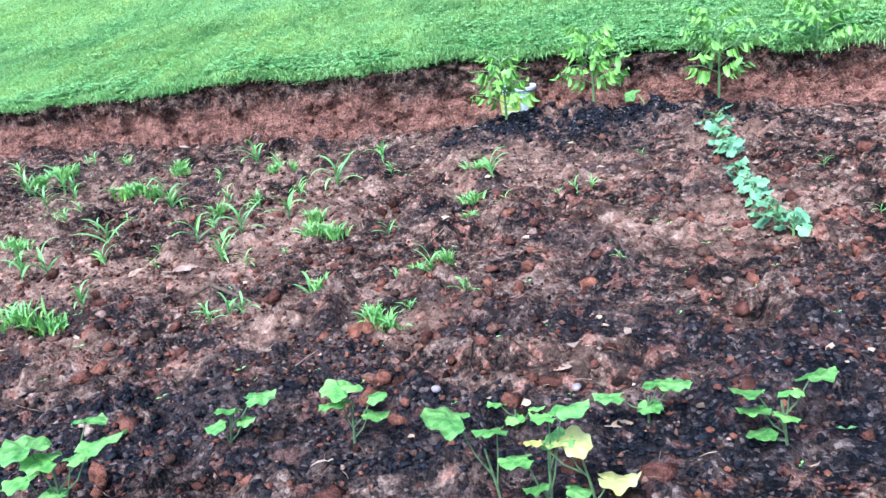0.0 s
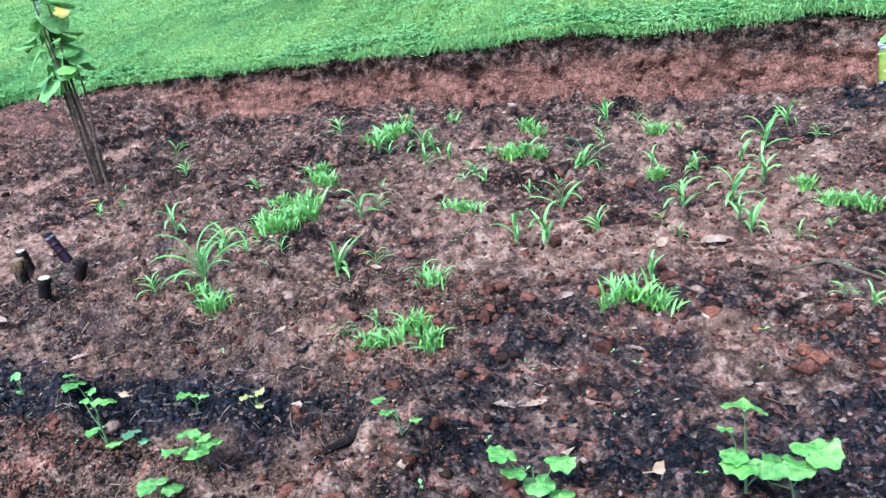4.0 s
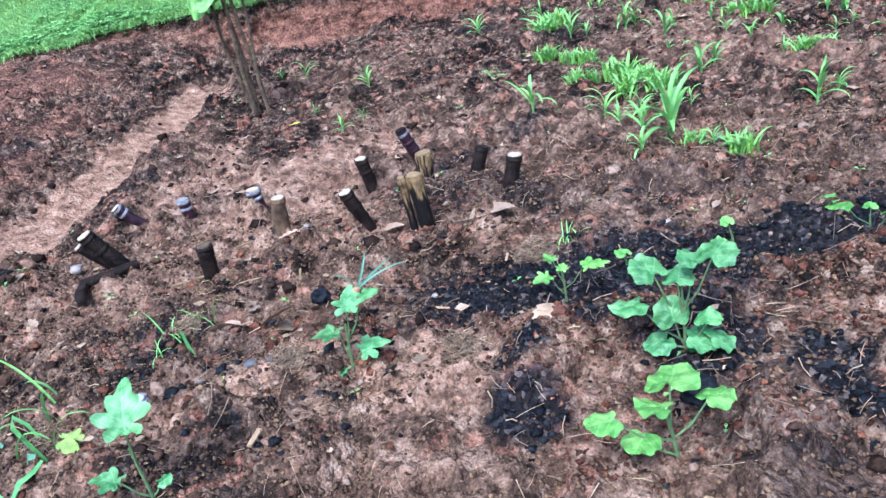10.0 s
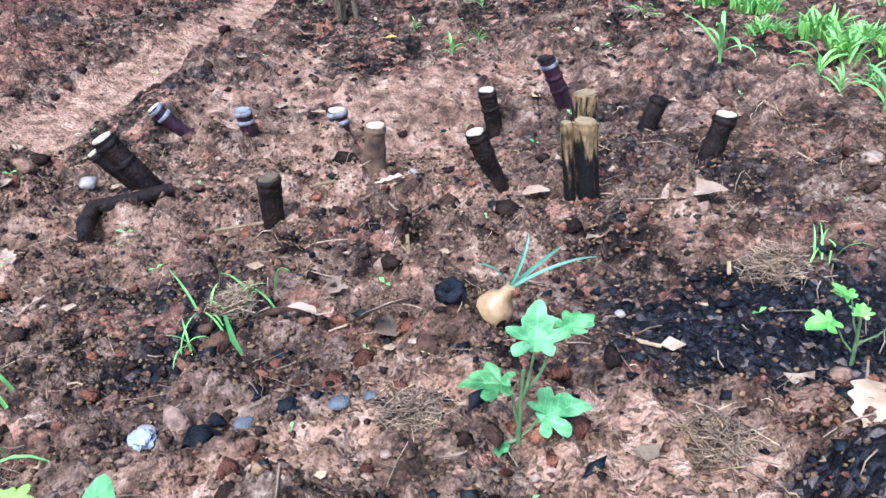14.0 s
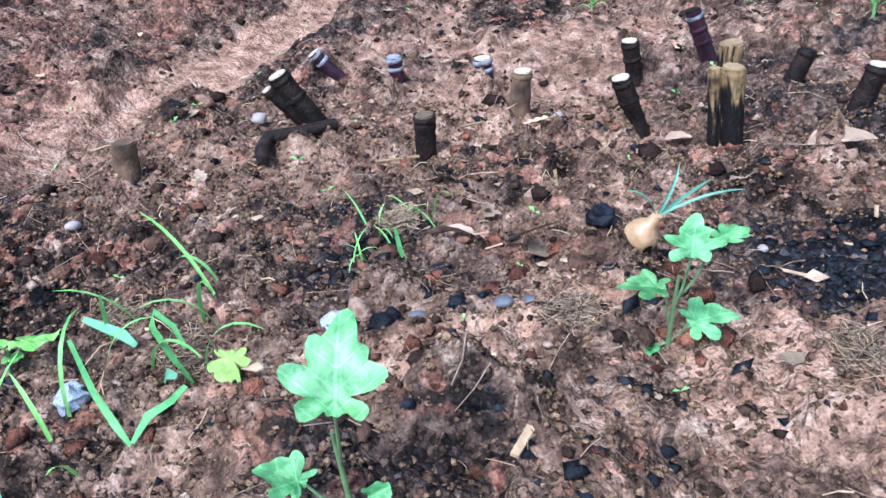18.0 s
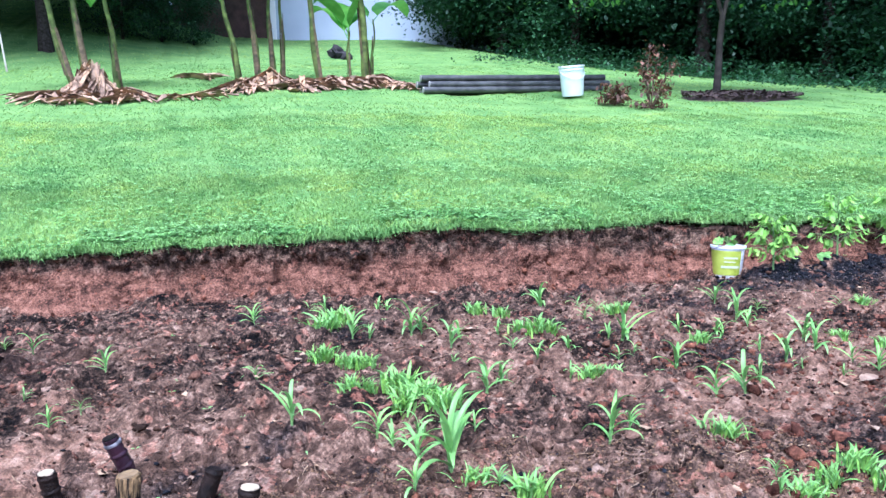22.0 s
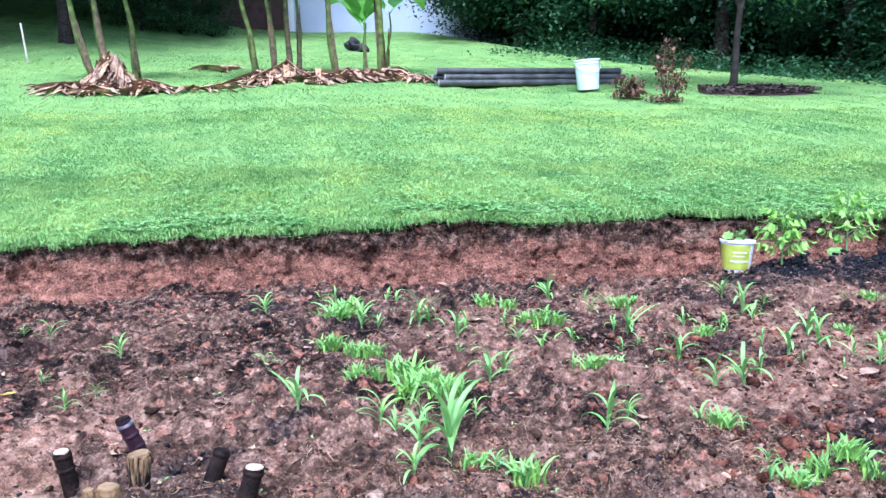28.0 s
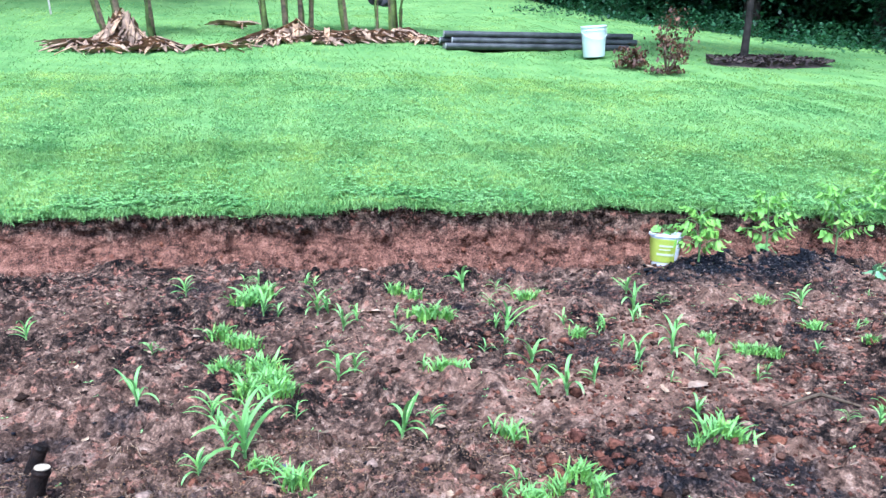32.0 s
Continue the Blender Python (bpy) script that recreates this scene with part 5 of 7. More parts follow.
stand(weed(1, 14, 0.025), -0.71, -0.77, 0.7)
stand(weed(2, 5, 0.008), -0.757, -0.826, 0.55)
stand(weed(3, 9, 0.03), -0.89, -1.02, 1.1)
stand(weed(4, 5, 0.03), -0.93, -1.15, 1.0)
stand(weed(5, 8, 0.02), -0.08, -0.66, 0.6)


def sprouts():
    rng = np.random.default_rng(9)
    n = 320
    x, y = rng.uniform(-1.5, 3.2, n), rng.uniform(-1.3, 1.6, n)
    z, s, a = soil_z(x, y), 0.004 + 0.006 * rng.random(n) ** 2, rng.random(n) * 3.14
    vs = []
    for sign in (1, -1):
        c, d = np.cos(a) * sign, np.sin(a) * sign
        for u, w, h in ((0, 0, 0.9), (0.7, 0.35, 1.3), (1.4, 0, 1.2), (0.7, -0.35, 1.3)):
            vs.append(np.stack([x + (c * u - d * w) * s, y + (d * u + c * w) * s, z + h * s], 1))
    v = np.stack(vs, 1).reshape(-1, 3)
    f = (np.arange(n)[:, None, None] * 8 + np.array([(0, 1, 2, 3), (4, 5, 6, 7)])[None]).reshape(-1, 4)
    tagged(fast_mesh("weed_sprouts", v, f, CLOVER), "tiny green weed sprouts in the soil", "weeds", kind="stuff")


sprouts()


# ---- cane cuttings planted upright ----
def cane(x, y, height, radius, lean, toward, rind, label, rings=2, cut=CANECUT, split=False, flare=1.0, tip=None):
    top = tagged(empty("cane_stake"), label, "cane stake", "cane stakes planted in the bed")
    rnd = random.Random(int(x * 1000) + int(y * 777))
    prof, z = [(radius * flare * 1.05, -0.03)], 0.0
    for k in range(9):
        z = height * k / 8
        prof.append((radius * (1 + (flare - 1) * (1 - k / 8) ** 2) * (1 + 0.05 * rnd.uniform(-1, 1)), z))
    bm = turned(prof, 16)
    for v in bm.verts:
        n = noise.noise(Vector((v.co.x * 60, v.co.y * 60, v.co.z * 30 + x * 9)))
        v.co.x, v.co.y = v.co.x * (1 + 0.07 * n), v.co.y * (1 + 0.07 * n)
        if v.co.z > height * 0.99:
            v.co.z += 0.003 * n + v.co.x * 0.12
    part("rind", bm, rind, top)
    face = part("cut_face", turned([(radius * 0.9, height - 0.001), (radius * 0.86, height + 0.0022), (radius * 0.3, height + 0.0016)], 16), cut, top, "pale sawn end")
    for v in face.data.vertices:
        v.co.z += v.co.x * 0.12
    for k in range(rings):
        z = height * (0.9 - 0.62 * k / max(1, rings))
        part("node_ring", turned([(radius * 0.99, z - 0.004), (radius * 1.10, z - 0.001), (radius * 1.10, z + 0.002), (radius * 0.99, z + 0.005)], 16, False), WAX if rind is CANEPURPLE and (k == 0 or height < 0.07) else rind, top)
    if split:
        for k in range(5):
            a, r = -3.3 + k * 0.9, radius * 0.96
            low, w = height * rnd.uniform(0.55, 0.8), radius * rnd.uniform(0.15, 0.28)
            part("splinter", tube([(math.cos(a) * r * 0.96, math.sin(a) * r * 0.96, low), (math.cos(a) * r, math.sin(a) * r, low * 0.4 + height * 0.55), (math.cos(a) * r, math.sin(a) * r, height * rnd.uniform(0.95, 1.02))], [w * 0.5, w, w * 0.85], 6), CANESPLIT, top)
    z = ground_at(x, y) if tip is None else tip - height * math.cos(radians(lean))
    top.matrix_basis = pose(x, y, z, 0, 0, toward) @ pose(0, 0, 0, 0, lean, 0)
    return top


BROWN, DARKC = "brown sawn cane stake with a pale cut end", "dark weathered cane stake leaning in the soil"
cane(-0.619, -0.327, 0.070, 0.0155, 8, 12, CANEBROWN, BROWN, 1, flare=1.3, tip=0.062)
cane(-0.432, -0.394, 0.090, 0.0145, 19, 192, CANEDARK, DARKC, tip=0.071)
cane(-0.312, -0.471, 0.108, 0.0155, 3, 192, CANESPLIT, "split cane stake, tan at the top and dark below", 0, CANETAN, split=True, tip=0.105)
cane(-0.337, -0.476, 0.108, 0.0078, 3, 192, CANESPLIT, "thin split cane with a tan top beside a stake", 0, CANETAN, split=True, tip=0.106)
cane(-0.137, -0.402, 0.088, 0.0158, 17, 10, CANEDARK, "black cane stake with a clean pale cut end", 1, tip=0.074)
cane(-0.424, -0.128, 0.082, 0.0150, 9, 192, CANEDARK, "dark ringed cane stake leaning over", tip=0.042)
cane(-0.296, -0.291, 0.096, 0.0175, 3, 12, CANESPLIT, "dark cane stake with a ragged tan top", 0, CANETAN, split=True, tip=0.080)
cane(-0.292, -0.111, 0.114, 0.0145, 21, 192, CANEPURPLE, "tall glossy purple cane cutting leaning in the soil", 3, CANEDARK, tip=0.086)
cane(-0.182, -0.215, 0.060, 0.0150, 23, 12, CANEDARK, "short blackened cane stub", 1, CANEDARK)
cane(-0.692, -0.143, 0.050, 0.0165, 5, 192, CANEPURPLE, "short purple cane cutting with white rings", 2, tip=0.027)
cane(-0.862, -0.118, 0.052, 0.0148, 5, 192, CANEPURPLE, "short purple cane cutting with white rings", 2, WAX, tip=0.030)
cane(-0.975, -0.15, 0.052, 0.0132, 38, 192, CANEPURPLE, "short purple cane cutting tipped over on the soil", 2)
cane(-0.902, -0.468, 0.102, 0.0156, 29, 192, CANEDARK, "dark cane stake tilted far over", tip=0.125)
cane(-0.945, -0.43, 0.074, 0.0090, 37, 192, CANEDARK, "dark cane stake tilted far over", 1, tip=0.090)
cane(-0.740, -0.494, 0.050, 0.0156, 3, 12, CANEDARK, "short dark brown cane stub", 1, TWIG, tip=0.061)
cane(-1.11, -0.663, 0.040, 0.0165, 8, 12, CANEBROWN, "broken brown stump in the soil", 0, CANEBROWN)


def fallen_twig():
    top = tagged(empty("fallen_cane"), "bent dark piece of cane lying on the soil", "cane")
    pts = [(-0.935, -0.625), (-0.955, -0.575), (-0.956, -0.541), (-0.915, -0.525), (-0.873, -0.485)]
    high = max(ground_at(x, y) for x, y in pts)
    part("stick", tube([(x, y, ground_at(x, y) * 0.3 + high * 0.7 + 0.010) for x, y in pts], [0.008, 0.012, 0.012, 0.011, 0.010], 8), CANEDARK, top)
    s = tagged(empty("charred_stick"), "charred black stick lying on the soil", "stick")
    part("stick", tube([(x, y, ground_at(x, y) + 0.008) for x, y in [(0.84, -0.905), (0.867, -0.867), (0.905, -0.815)]], [0.006, 0.009, 0.007], 7), CANEDARK, s)
    s = tagged(empty("charred_stick"), "thin dark stick lying on the soil", "stick")
    part("stick", tube([(x, y, ground_at(x, y) + 0.006) for x, y in [(1.62, -0.2), (1.7, -0.24), (1.80, -0.27)]], [0.003, 0.005, 0.003], 6), TWIG, s)


fallen_twig()


# ---- dead leaves, husks, onion ----
DRY = plain("dry_leaf", (0.18, 0.115, 0.075), (0.42, 0.29, 0.20), 35, 0.75, 0.5, 0, 0.4, gloss=0.12)
YELLOW = leafy("yellow_leaf", (0.45, 0.34, 0.05), (0.7, 0.55, 0.12), 40, 0.5, 0.1)


def withered(size, seed, lobes):
    """A curled dead leaf along +x: rounded side lobes where lobes is set, edges rolled up."""
    rnd = random.Random(seed)
    bm, rows, n = bmesh.new(), [], 26
    roll, arch, ph = rnd.uniform(0.1, 0.5), rnd.uniform(-0.25, 0.35), rnd.random() * 6
    for i in range(n + 1):
        s = i / n
        w = 0.23 * math.sin(math.pi * s**0.8) ** 0.6 * (1 + 0.08 * math.sin(17 * s + ph))
        if lobes > 2:
            w *= 0.72 + 0.42 * math.sin(math.pi * (s * 3.5 + 0.1)) ** 2
        row = []
        for e in (-1, -0.5, 0, 0.5, 1):
            row.append(bm.verts.new(Vector((s + 0.06 * abs(e), e * w, roll * w * e * e + arch * s * (1 - s) + 0.015 * noise.noise(Vector((s * 7 + seed, e * 2, 0))))) * size))
        rows.append(row)
    for a, b in zip(rows, rows[1:]):
        for k in range(4):
            bm.faces.new((a[k], a[k + 1], b[k + 1], b[k]))
    return bm


def dead_leaf(seed, size, lobes, mat, label):
    top = tagged(empty("dead_leaf"), label, "leaf")
    part("blade", withered(size * 0.85, seed, lobes), mat, top)
    part("stalk", tube([(0.02 * size, 0, 0), (-0.25 * size, 0.03 * size, 0.02 * size)], [0.0012, 0.0008], 5), mat, top)
    return top


def lay(ob, x, y, turn, tip=0.0, up=0.008):
    ob.matrix_basis = pose(x, y, ground_at(x, y) + up, tip, tip * 0.6, turn)
    return ob


lay(dead_leaf(1, 0.075, 5, DRY, "pale tan oak leaf lying on the charcoal"), -0.165, -0.955, -110, 4, 0.016)
lay(dead_leaf(2, 0.08, 0, DRY, "curled tan dead leaf on the soil"), -0.631, -0.782, 160, 25)
lay(dead_leaf(3, 0.075, 0, DRY, "curled tan dead leaf on the soil"), -0.599, -0.808, 10, -30)
lay(dead_leaf(4, 0.065, 2, DRY, "curled tan dead leaf on the soil"), -0.571, -0.81, 60, 30)
lay(dead_leaf(5, 0.11, 0, DRY, "long pale husk at the foot of a stake"), -0.235, -0.545, 15, 5)
lay(dead_leaf(6, 0.05, 2, DRY, "pale husk flake beside a stake"), -0.40, -0.44, 20, 10)
lay(dead_leaf(7, 0.045, 7, DRY, "pinkish dead leaf on the soil"), 1.15, -0.752, 30, 5)
lay(dead_leaf(8, 0.045, 0, DRY, "pale tan dead leaf on the soil"), 1.165, -0.34, 60, 12)
lay(dead_leaf(9, 0.035, 0, YELLOW, "yellow fallen leaf on the soil"), -0.659, 0.451, 40, 10)
lay(dead_leaf(10, 0.11, 5, DRY, "bleached dry leaf lying among seedlings"), 0.74, 0.92, 170, 5)
lay(dead_leaf(11, 0.09, 0, DRY, "pale tan dead leaf on the soil"), 1.36, -0.06, 60, 10)
lay(dead_leaf(12, 0.10, 2, DRY, "pale tan dead leaf on the soil"), 1.454, -0.01, 10, 5)
lay(dead_leaf(13, 0.05, 3, DRY, "pinkish dead leaf on the soil"), 1.12, -0.74, 160, 5)
lay(dead_leaf(14, 0.06, 0, DRY, "curled pale dead leaf on the soil"), 1.361, -0.905, 40, 20)
lay(dead_leaf(15, 0.05, 3, DRY, "pale pinkish dead leaf beside a stake"), -0.56, -0.45, 200, 8)
lay(dead_leaf(16, 0.06, 3, DRY, "curled brown dead leaf on the soil"), -0.625, -0.745, 80, 20)
lay(dead_leaf(17, 0.032, 0, DRY, "white fallen petal on the dark soil"), 2.52, -0.66, 40, 15)
lay(dead_leaf(18, 0.04, 2, DRY, "pale fallen leaf under a squash seedling"), 2.60, -0.80, 20, 10)
spots = random.Random(12)
for k in range(26):
    x, y = spots.uniform(-1.3, 2.4), spots.uniform(-1.2, 1.5)
    lay(dead_leaf(20 + k, spots.uniform(0.02, 0.05), spots.choice((0, 2, 3, 7)), DRY, "small brown dead leaf on the soil"), x, y, spots.random() * 360, spots.uniform(-25, 25))


def onion():
    skin = plain("onion_skin", (0.26, 0.15, 0.065), (0.47, 0.30, 0.15), 60, 0.4, 0.3)
    blue = leafy("onion_leaf", (0.09, 0.19, 0.12), (0.16, 0.30, 0.2), 30, 0.4, 0.1)
    top = tagged(empty("onion"), "tan onion bulb with sprouting blue-green leaves", "onion")
    part("bulb", turned([(0.004, -0.016), (0.014, -0.012), (0.0185, 0.0), (0.015, 0.012), (0.007, 0.02), (0.005, 0.032)], 16), skin, top)
    hole = part("hole", turned([(0.0001, 0.0), (0.0035, 0.0004), (0.0058, 0.0)], 9, False), CANEDARK, top, "black rotted hole")
    hole.matrix_basis = pose(-0.004, -0.0183, 0.0, 90, 0, 0)
    for k, (l, d, r, a) in enumerate(((0.09, 45, 60, -20), (0.075, 25, 40, 15), (0.06, 60, 75, 60), (0.05, 90, 50, 150))):
        b = part("leaf", blade(l, 0.0032, d, r, 7, 0.5), blue, top)
        b.matrix_basis = pose(0, 0, 0.026, 0, 0, a)
    top.matrix_basis = pose(-0.452, -0.79, ground_at(-0.452, -0.79) + 0.010, 25, 20, 40) @ Matrix.Scale(1.05, 4)


onion()


def stones():
    pale, dark = plain("pale_pebble", (0.18, 0.14, 0.12), (0.36, 0.29, 0.25), 70, 0.7, 0.4), plain("dark_pebble", (0.05, 0.05, 0.055), (0.13, 0.12, 0.12), 70, 0.6, 0.4)
    rnd = random.Random(4)
    for x, y, r, m in ((-0.73, -0.99, 0.009, pale), (-0.58, -0.975, 0.011, dark), (-0.66, -0.97, 0.011, dark), (-0.56, -0.95, 0.008, dark), (-0.32, -0.76, 0.007, pale), (-1.086, -0.828, 0.011, pale),
                       (-1.03, -0.40, 0.016, pale), (-0.55, -0.42, 0.010, pale), (0.1, -0.68, 0.009, pale), (2.33, -0.72, 0.010, pale), (2.55, -0.7, 0.010, pale), (1.98, 1.42, 0.012, pale), (0.33, -0.33, 0.014, dark)):
        bm = bmesh.new()
        bmesh.ops.create_icosphere(bm, subdivisions=2, radius=r * 0.8)
        for v in bm.verts:
            v.co *= 1 + 0.55 * noise.noise(v.co * 70 + Vector((x, y, 0)) * 9)
            v.co.z *= 0.7
        ob = part("pebble", bm, m, None)
        ob.matrix_basis = pose(x, y, ground_at(x, y) + r * 0.35, 0, 0, rnd.random() * 360)
        tagged(ob, "pale rounded pebble on the soil" if m is pale else "dark rounded pebble on the soil", "pebble")


stones()


# ---- bucket, pepper plants, sapling ----
def bucket_of_green():
    white = plain("white_plastic", (0.68, 0.70, 0.70), (0.8, 0.81, 0.8), 30, 0.35, 0.1)
    lime = plain("lime_label", (0.30, 0.36, 0.03), (0.42, 0.47, 0.07), 25, 0.4, 0.15)
    top = tagged(empty("plastic_bucket"), "small white plastic bucket with a lime green label beside the bank", "bucket")
    part("body", turned([(0.001, 0.002), (0.068, 0.0), (0.070, 0.006), (0.083, 0.168), (0.081, 0.168), (0.069, 0.012), (0.001, 0.01)], 28, False), white, top)
    bm, n = bmesh.new(), 40
    rows = [[bm.verts.new(((0.0715 + (z / 0.168) * 0.0127) * math.cos(a), (0.0715 + (z / 0.168) * 0.0127) * math.sin(a), z)) for a in [radians(-250 + 165 * k / n) for k in range(n + 1)]] for z in (0.022, 0.09, 0.15)]
    for a, b in zip(rows, rows[1:]):
        for k in range(n):
            bm.faces.new((a[k], a[k + 1], b[k + 1], b[k]))
    part("label", bm, lime, top, "lime green label")
    back = part("label", turned([(0.0731, 0.022), (0.0828, 0.15)], 60, False), lime, top, "lime green label")
    bm = bmesh.new()
    bm.from_mesh(back.data)
    bmesh.ops.delete(bm, geom=[f for f in bm.faces if not -55 < math.degrees(math.atan2(f.calc_center_median().y, f.calc_center_median().x)) < 60], context="FACES")
    bm.to_mesh(back.data)
    bm.free()
    for z, h, a0, a1 in ((0.108, 0.010, -150, -100), (0.090, 0.006, -150, -108), (0.060, 0.012, -160, -92)):
        bm = bmesh.new()
        rr = [[bm.verts.new(((0.0735 + (q / 0.168) * 0.0127) * math.cos(radians(a0 + (a1 - a0) * k / 10)), (0.0735 + (q / 0.168) * 0.0127) * math.sin(radians(a0 + (a1 - a0) * k / 10)), q)) for k in range(11)] for q in (z, z + h)]
        for k in range(10):
            bm.faces.new((rr[0][k], rr[0][k + 1], rr[1][k + 1], rr[1][k]))
        part("print_bar", bm, plain("pale_print", (0.5, 0.55, 0.35), (0.6, 0.62, 0.45), 40, 0.4, 0), top)
    part("rim", turned([(0.083, 0.16), (0.089, 0.162), (0.089, 0.174), (0.082, 0.175), (0.082, 0.165)], 28, False), white, top)
    part("handle", tube([(0.089 * math.cos(a), 0.089 * math.sin(a) * 0.9, 0.165 + 0.012 * math.sin(a * 2)) for a in [radians(-180 + 18 * k) for k in range(11)]], 0.0025, 6), plain("grey_wire", (0.2, 0.2, 0.21), (0.35, 0.35, 0.36), 30, 0.4, 0.1, 0.6), top)
    part("potting_soil", turned([(0.078, 0.10), (0.077, 0.135), (0.04, 0.142), (0.001, 0.14)], 20, False), SOIL, top)
    top.matrix_basis = pose(2.243, 1.565, ground_at(2.243, 1.565) - 0.004, 0, 3, 10) @ Matrix.Diagonal((0.92, 0.92, 0.90, 1))
    pot = broad_seedling(90, 0.05, 5, SQUASH, 0, 0, 0.07, "young green seedling growing in a white bucket", "potted_seedling")
    pot.matrix_basis = pose(2.243, 1.565, ground_at(2.243, 1.565) + 0.12, 0, 0, 0)


bucket_of_green()


def pepper(seed, tall, label="leafy pepper plant with drooping bright green pointed leaves"):
    rnd = random.Random(seed)
    top = tagged(empty("pepper_plant"), label, "plant", "pepper plants by the bank")
    kinds = [part("leaf", broad(0.0145 + 0.0035 * k, 0, 0, 3.1, 0.6, 14, seed + k), PEPPER, top) for k in range(3)]
    part("stem", tube([(0, 0, -0.02), (0.004, 0.003, tall * 0.4), (-0.003, 0.004, tall * 0.75), (0.003, 0, tall)], [0.005, 0.004, 0.003, 0.002], 7), STEM, top)
    first = list(kinds)
    for k in range(15):
        a, z = 2.4 * k + rnd.random(), tall * (0.22 + 0.7 * k / 14)
        reach = tall * (0.46 - 0.012 * k) * rnd.uniform(0.7, 1.15)
        end = Vector((math.cos(a) * reach, math.sin(a) * reach, z + reach * 0.35))
        part("branch", tube([(0, 0, z), end * 0.5 + Vector((0, 0, z * 0.5 + reach * 0.12)), end], [0.0022, 0.0018, 0.001], 5), STEM, top)
        for j in range(12):
            s = 0.25 + 0.75 * j / 11
            at = Vector((end.x * s, end.y * s, z + (end.z - z) * s))
            m = pose(*at, rnd.uniform(-25, 25), rnd.uniform(10, 80), math.degrees(a) + rnd.uniform(-80, 80)) @ Matrix.Scale(rnd.uniform(0.6, 1.05), 4)
            if first:
                first.pop().matrix_basis = m
            else:
                share(rnd.choice(kinds), "leaf", top, m)
    return top


for k, (x, y, h) in enumerate(((2.235, 1.24, 0.25), (2.57, 1.23, 0.30), (3.03, 1.33, 0.34), (3.39, 1.42, 0.34))):
    stand(pepper(100 + 7 * k, h), x, y)
stand(broad_seedling(96, 0.06, 1, SQUASH, 0, 0, 0.03, "single long pale green leaf at the bank", "bean_seedling"), 2.76, 1.4)


def sapling():
    rnd = random.Random(5)
    top = tagged(empty("sapling"), "slender young tree with several thin stems and dark ovate leaves", "sapling")
    kinds = [part("leaf", broad(0.06 + 0.016 * k, 0, 0, 1.5, 0.5, 18, 40 + k), LEAFDARK if k == 0 else SQUASH, top) for k in range(3)]
    first = list(kinds)
    for k, (dx, dy, tx, ty, h) in enumerate(((0, 0, -0.03, 0.02, 0.93), (0.025, 0.01, 0.02, -0.01, 0.72), (-0.02, 0.015, -0.07, 0.02, 0.62), (0.035, -0.01, 0.045, 0.02, 0.48), (0.0, -0.02, -0.01, -0.03, 0.8))):
        pts = [Vector((dx + (tx - dx) * s + 0.008 * math.sin(7 * s + k), dy + (ty - dy) * s, -0.02 + h * s)) for s in (0, 0.2, 0.4, 0.6, 0.8, 1)]
        part("stem", tube(pts, [0.007, 0.0065, 0.006, 0.005, 0.0035, 0.002], 7), TWIG, top)
        for j in range(15 if k in (0, 4) else 6 if h > 0.5 else 2):
            s = rnd.uniform(0.46 / h if h > 0.5 else 0.9, 1.0)
            at = Vector((dx + (tx - dx) * s, dy + (ty - dy) * s, -0.02 + h * s))
            m = pose(*at, rnd.uniform(-30, 30), rnd.uniform(0, 75), rnd.random() * 360) @ pose(rnd.uniform(0.01, 0.05), 0, 0) @ Matrix.Scale(rnd.uniform(0.55, 1.15), 4)
            if first:
                first.pop().matrix_basis = m
            else:
                share(rnd.choice(kinds), "leaf", top, m)
    y = part("leaf", broad(0.05, 0, 0, 1.2, 0.8, 18, 4), YELLOW, top, "one yellow leaf")
    y.matrix_basis = pose(0.05, -0.02, 0.66, 40, 20, 30)
    petal = plain("white_petal", (0.6, 0.6, 0.58), (0.75, 0.75, 0.72), 60, 0.6, 0.2)
    for x, yy, z in ((0.03, -0.02, 0.86), (-0.05, -0.03, 0.78), (0.02, -0.04, 0.70), (-0.02, 0.03, 0.9)):
        bm = bmesh.new()
        for k in range(5):
            a = 2 * math.pi * k / 5
            q = [(0, 0), (0.6, 0.35), (1.0, 0), (0.6, -0.35)]
            bm.faces.new([bm.verts.new((0.016 * (u * math.cos(a) - w * math.sin(a)), 0.016 * (u * math.sin(a) + w * math.cos(a)), 0.006 * u)) for u, w in q])
        part("blossom", bm, petal, top, "small white blossom").matrix_basis = pose(x, yy, z, 60, 0, 20)
    top.matrix_basis = pose(-0.79, 0.69, ground_at(-0.79, 0.69), 0, 0, 0)


sapling()


# ---- far things on the lawn ----
def lawn_at(x, y):
    return float(lawn_z(np.array([x]), np.array([y]))[0])


BANANALEAF = leafy("banana_leaf", (0.10, 0.30, 0.03), (0.24, 0.50, 0.09), 6, 0.35, 0.2, False, 0.4)
BANANASTEM = plain("banana_stem", (0.03, 0.04, 0.010), (0.16, 0.20, 0.045), 9, 0.5, 0.4, gloss=0.2)
SHEATH = plain("dry_sheath", (0.04, 0.03, 0.014), (0.20, 0.135, 0.065), 14, 0.75, 0.6)
STRAW = plain("dry_banana_leaf", (0.09, 0.048, 0.026), (0.46, 0.30, 0.19), 9, 0.75, 0.5, 0, 0.4, True)


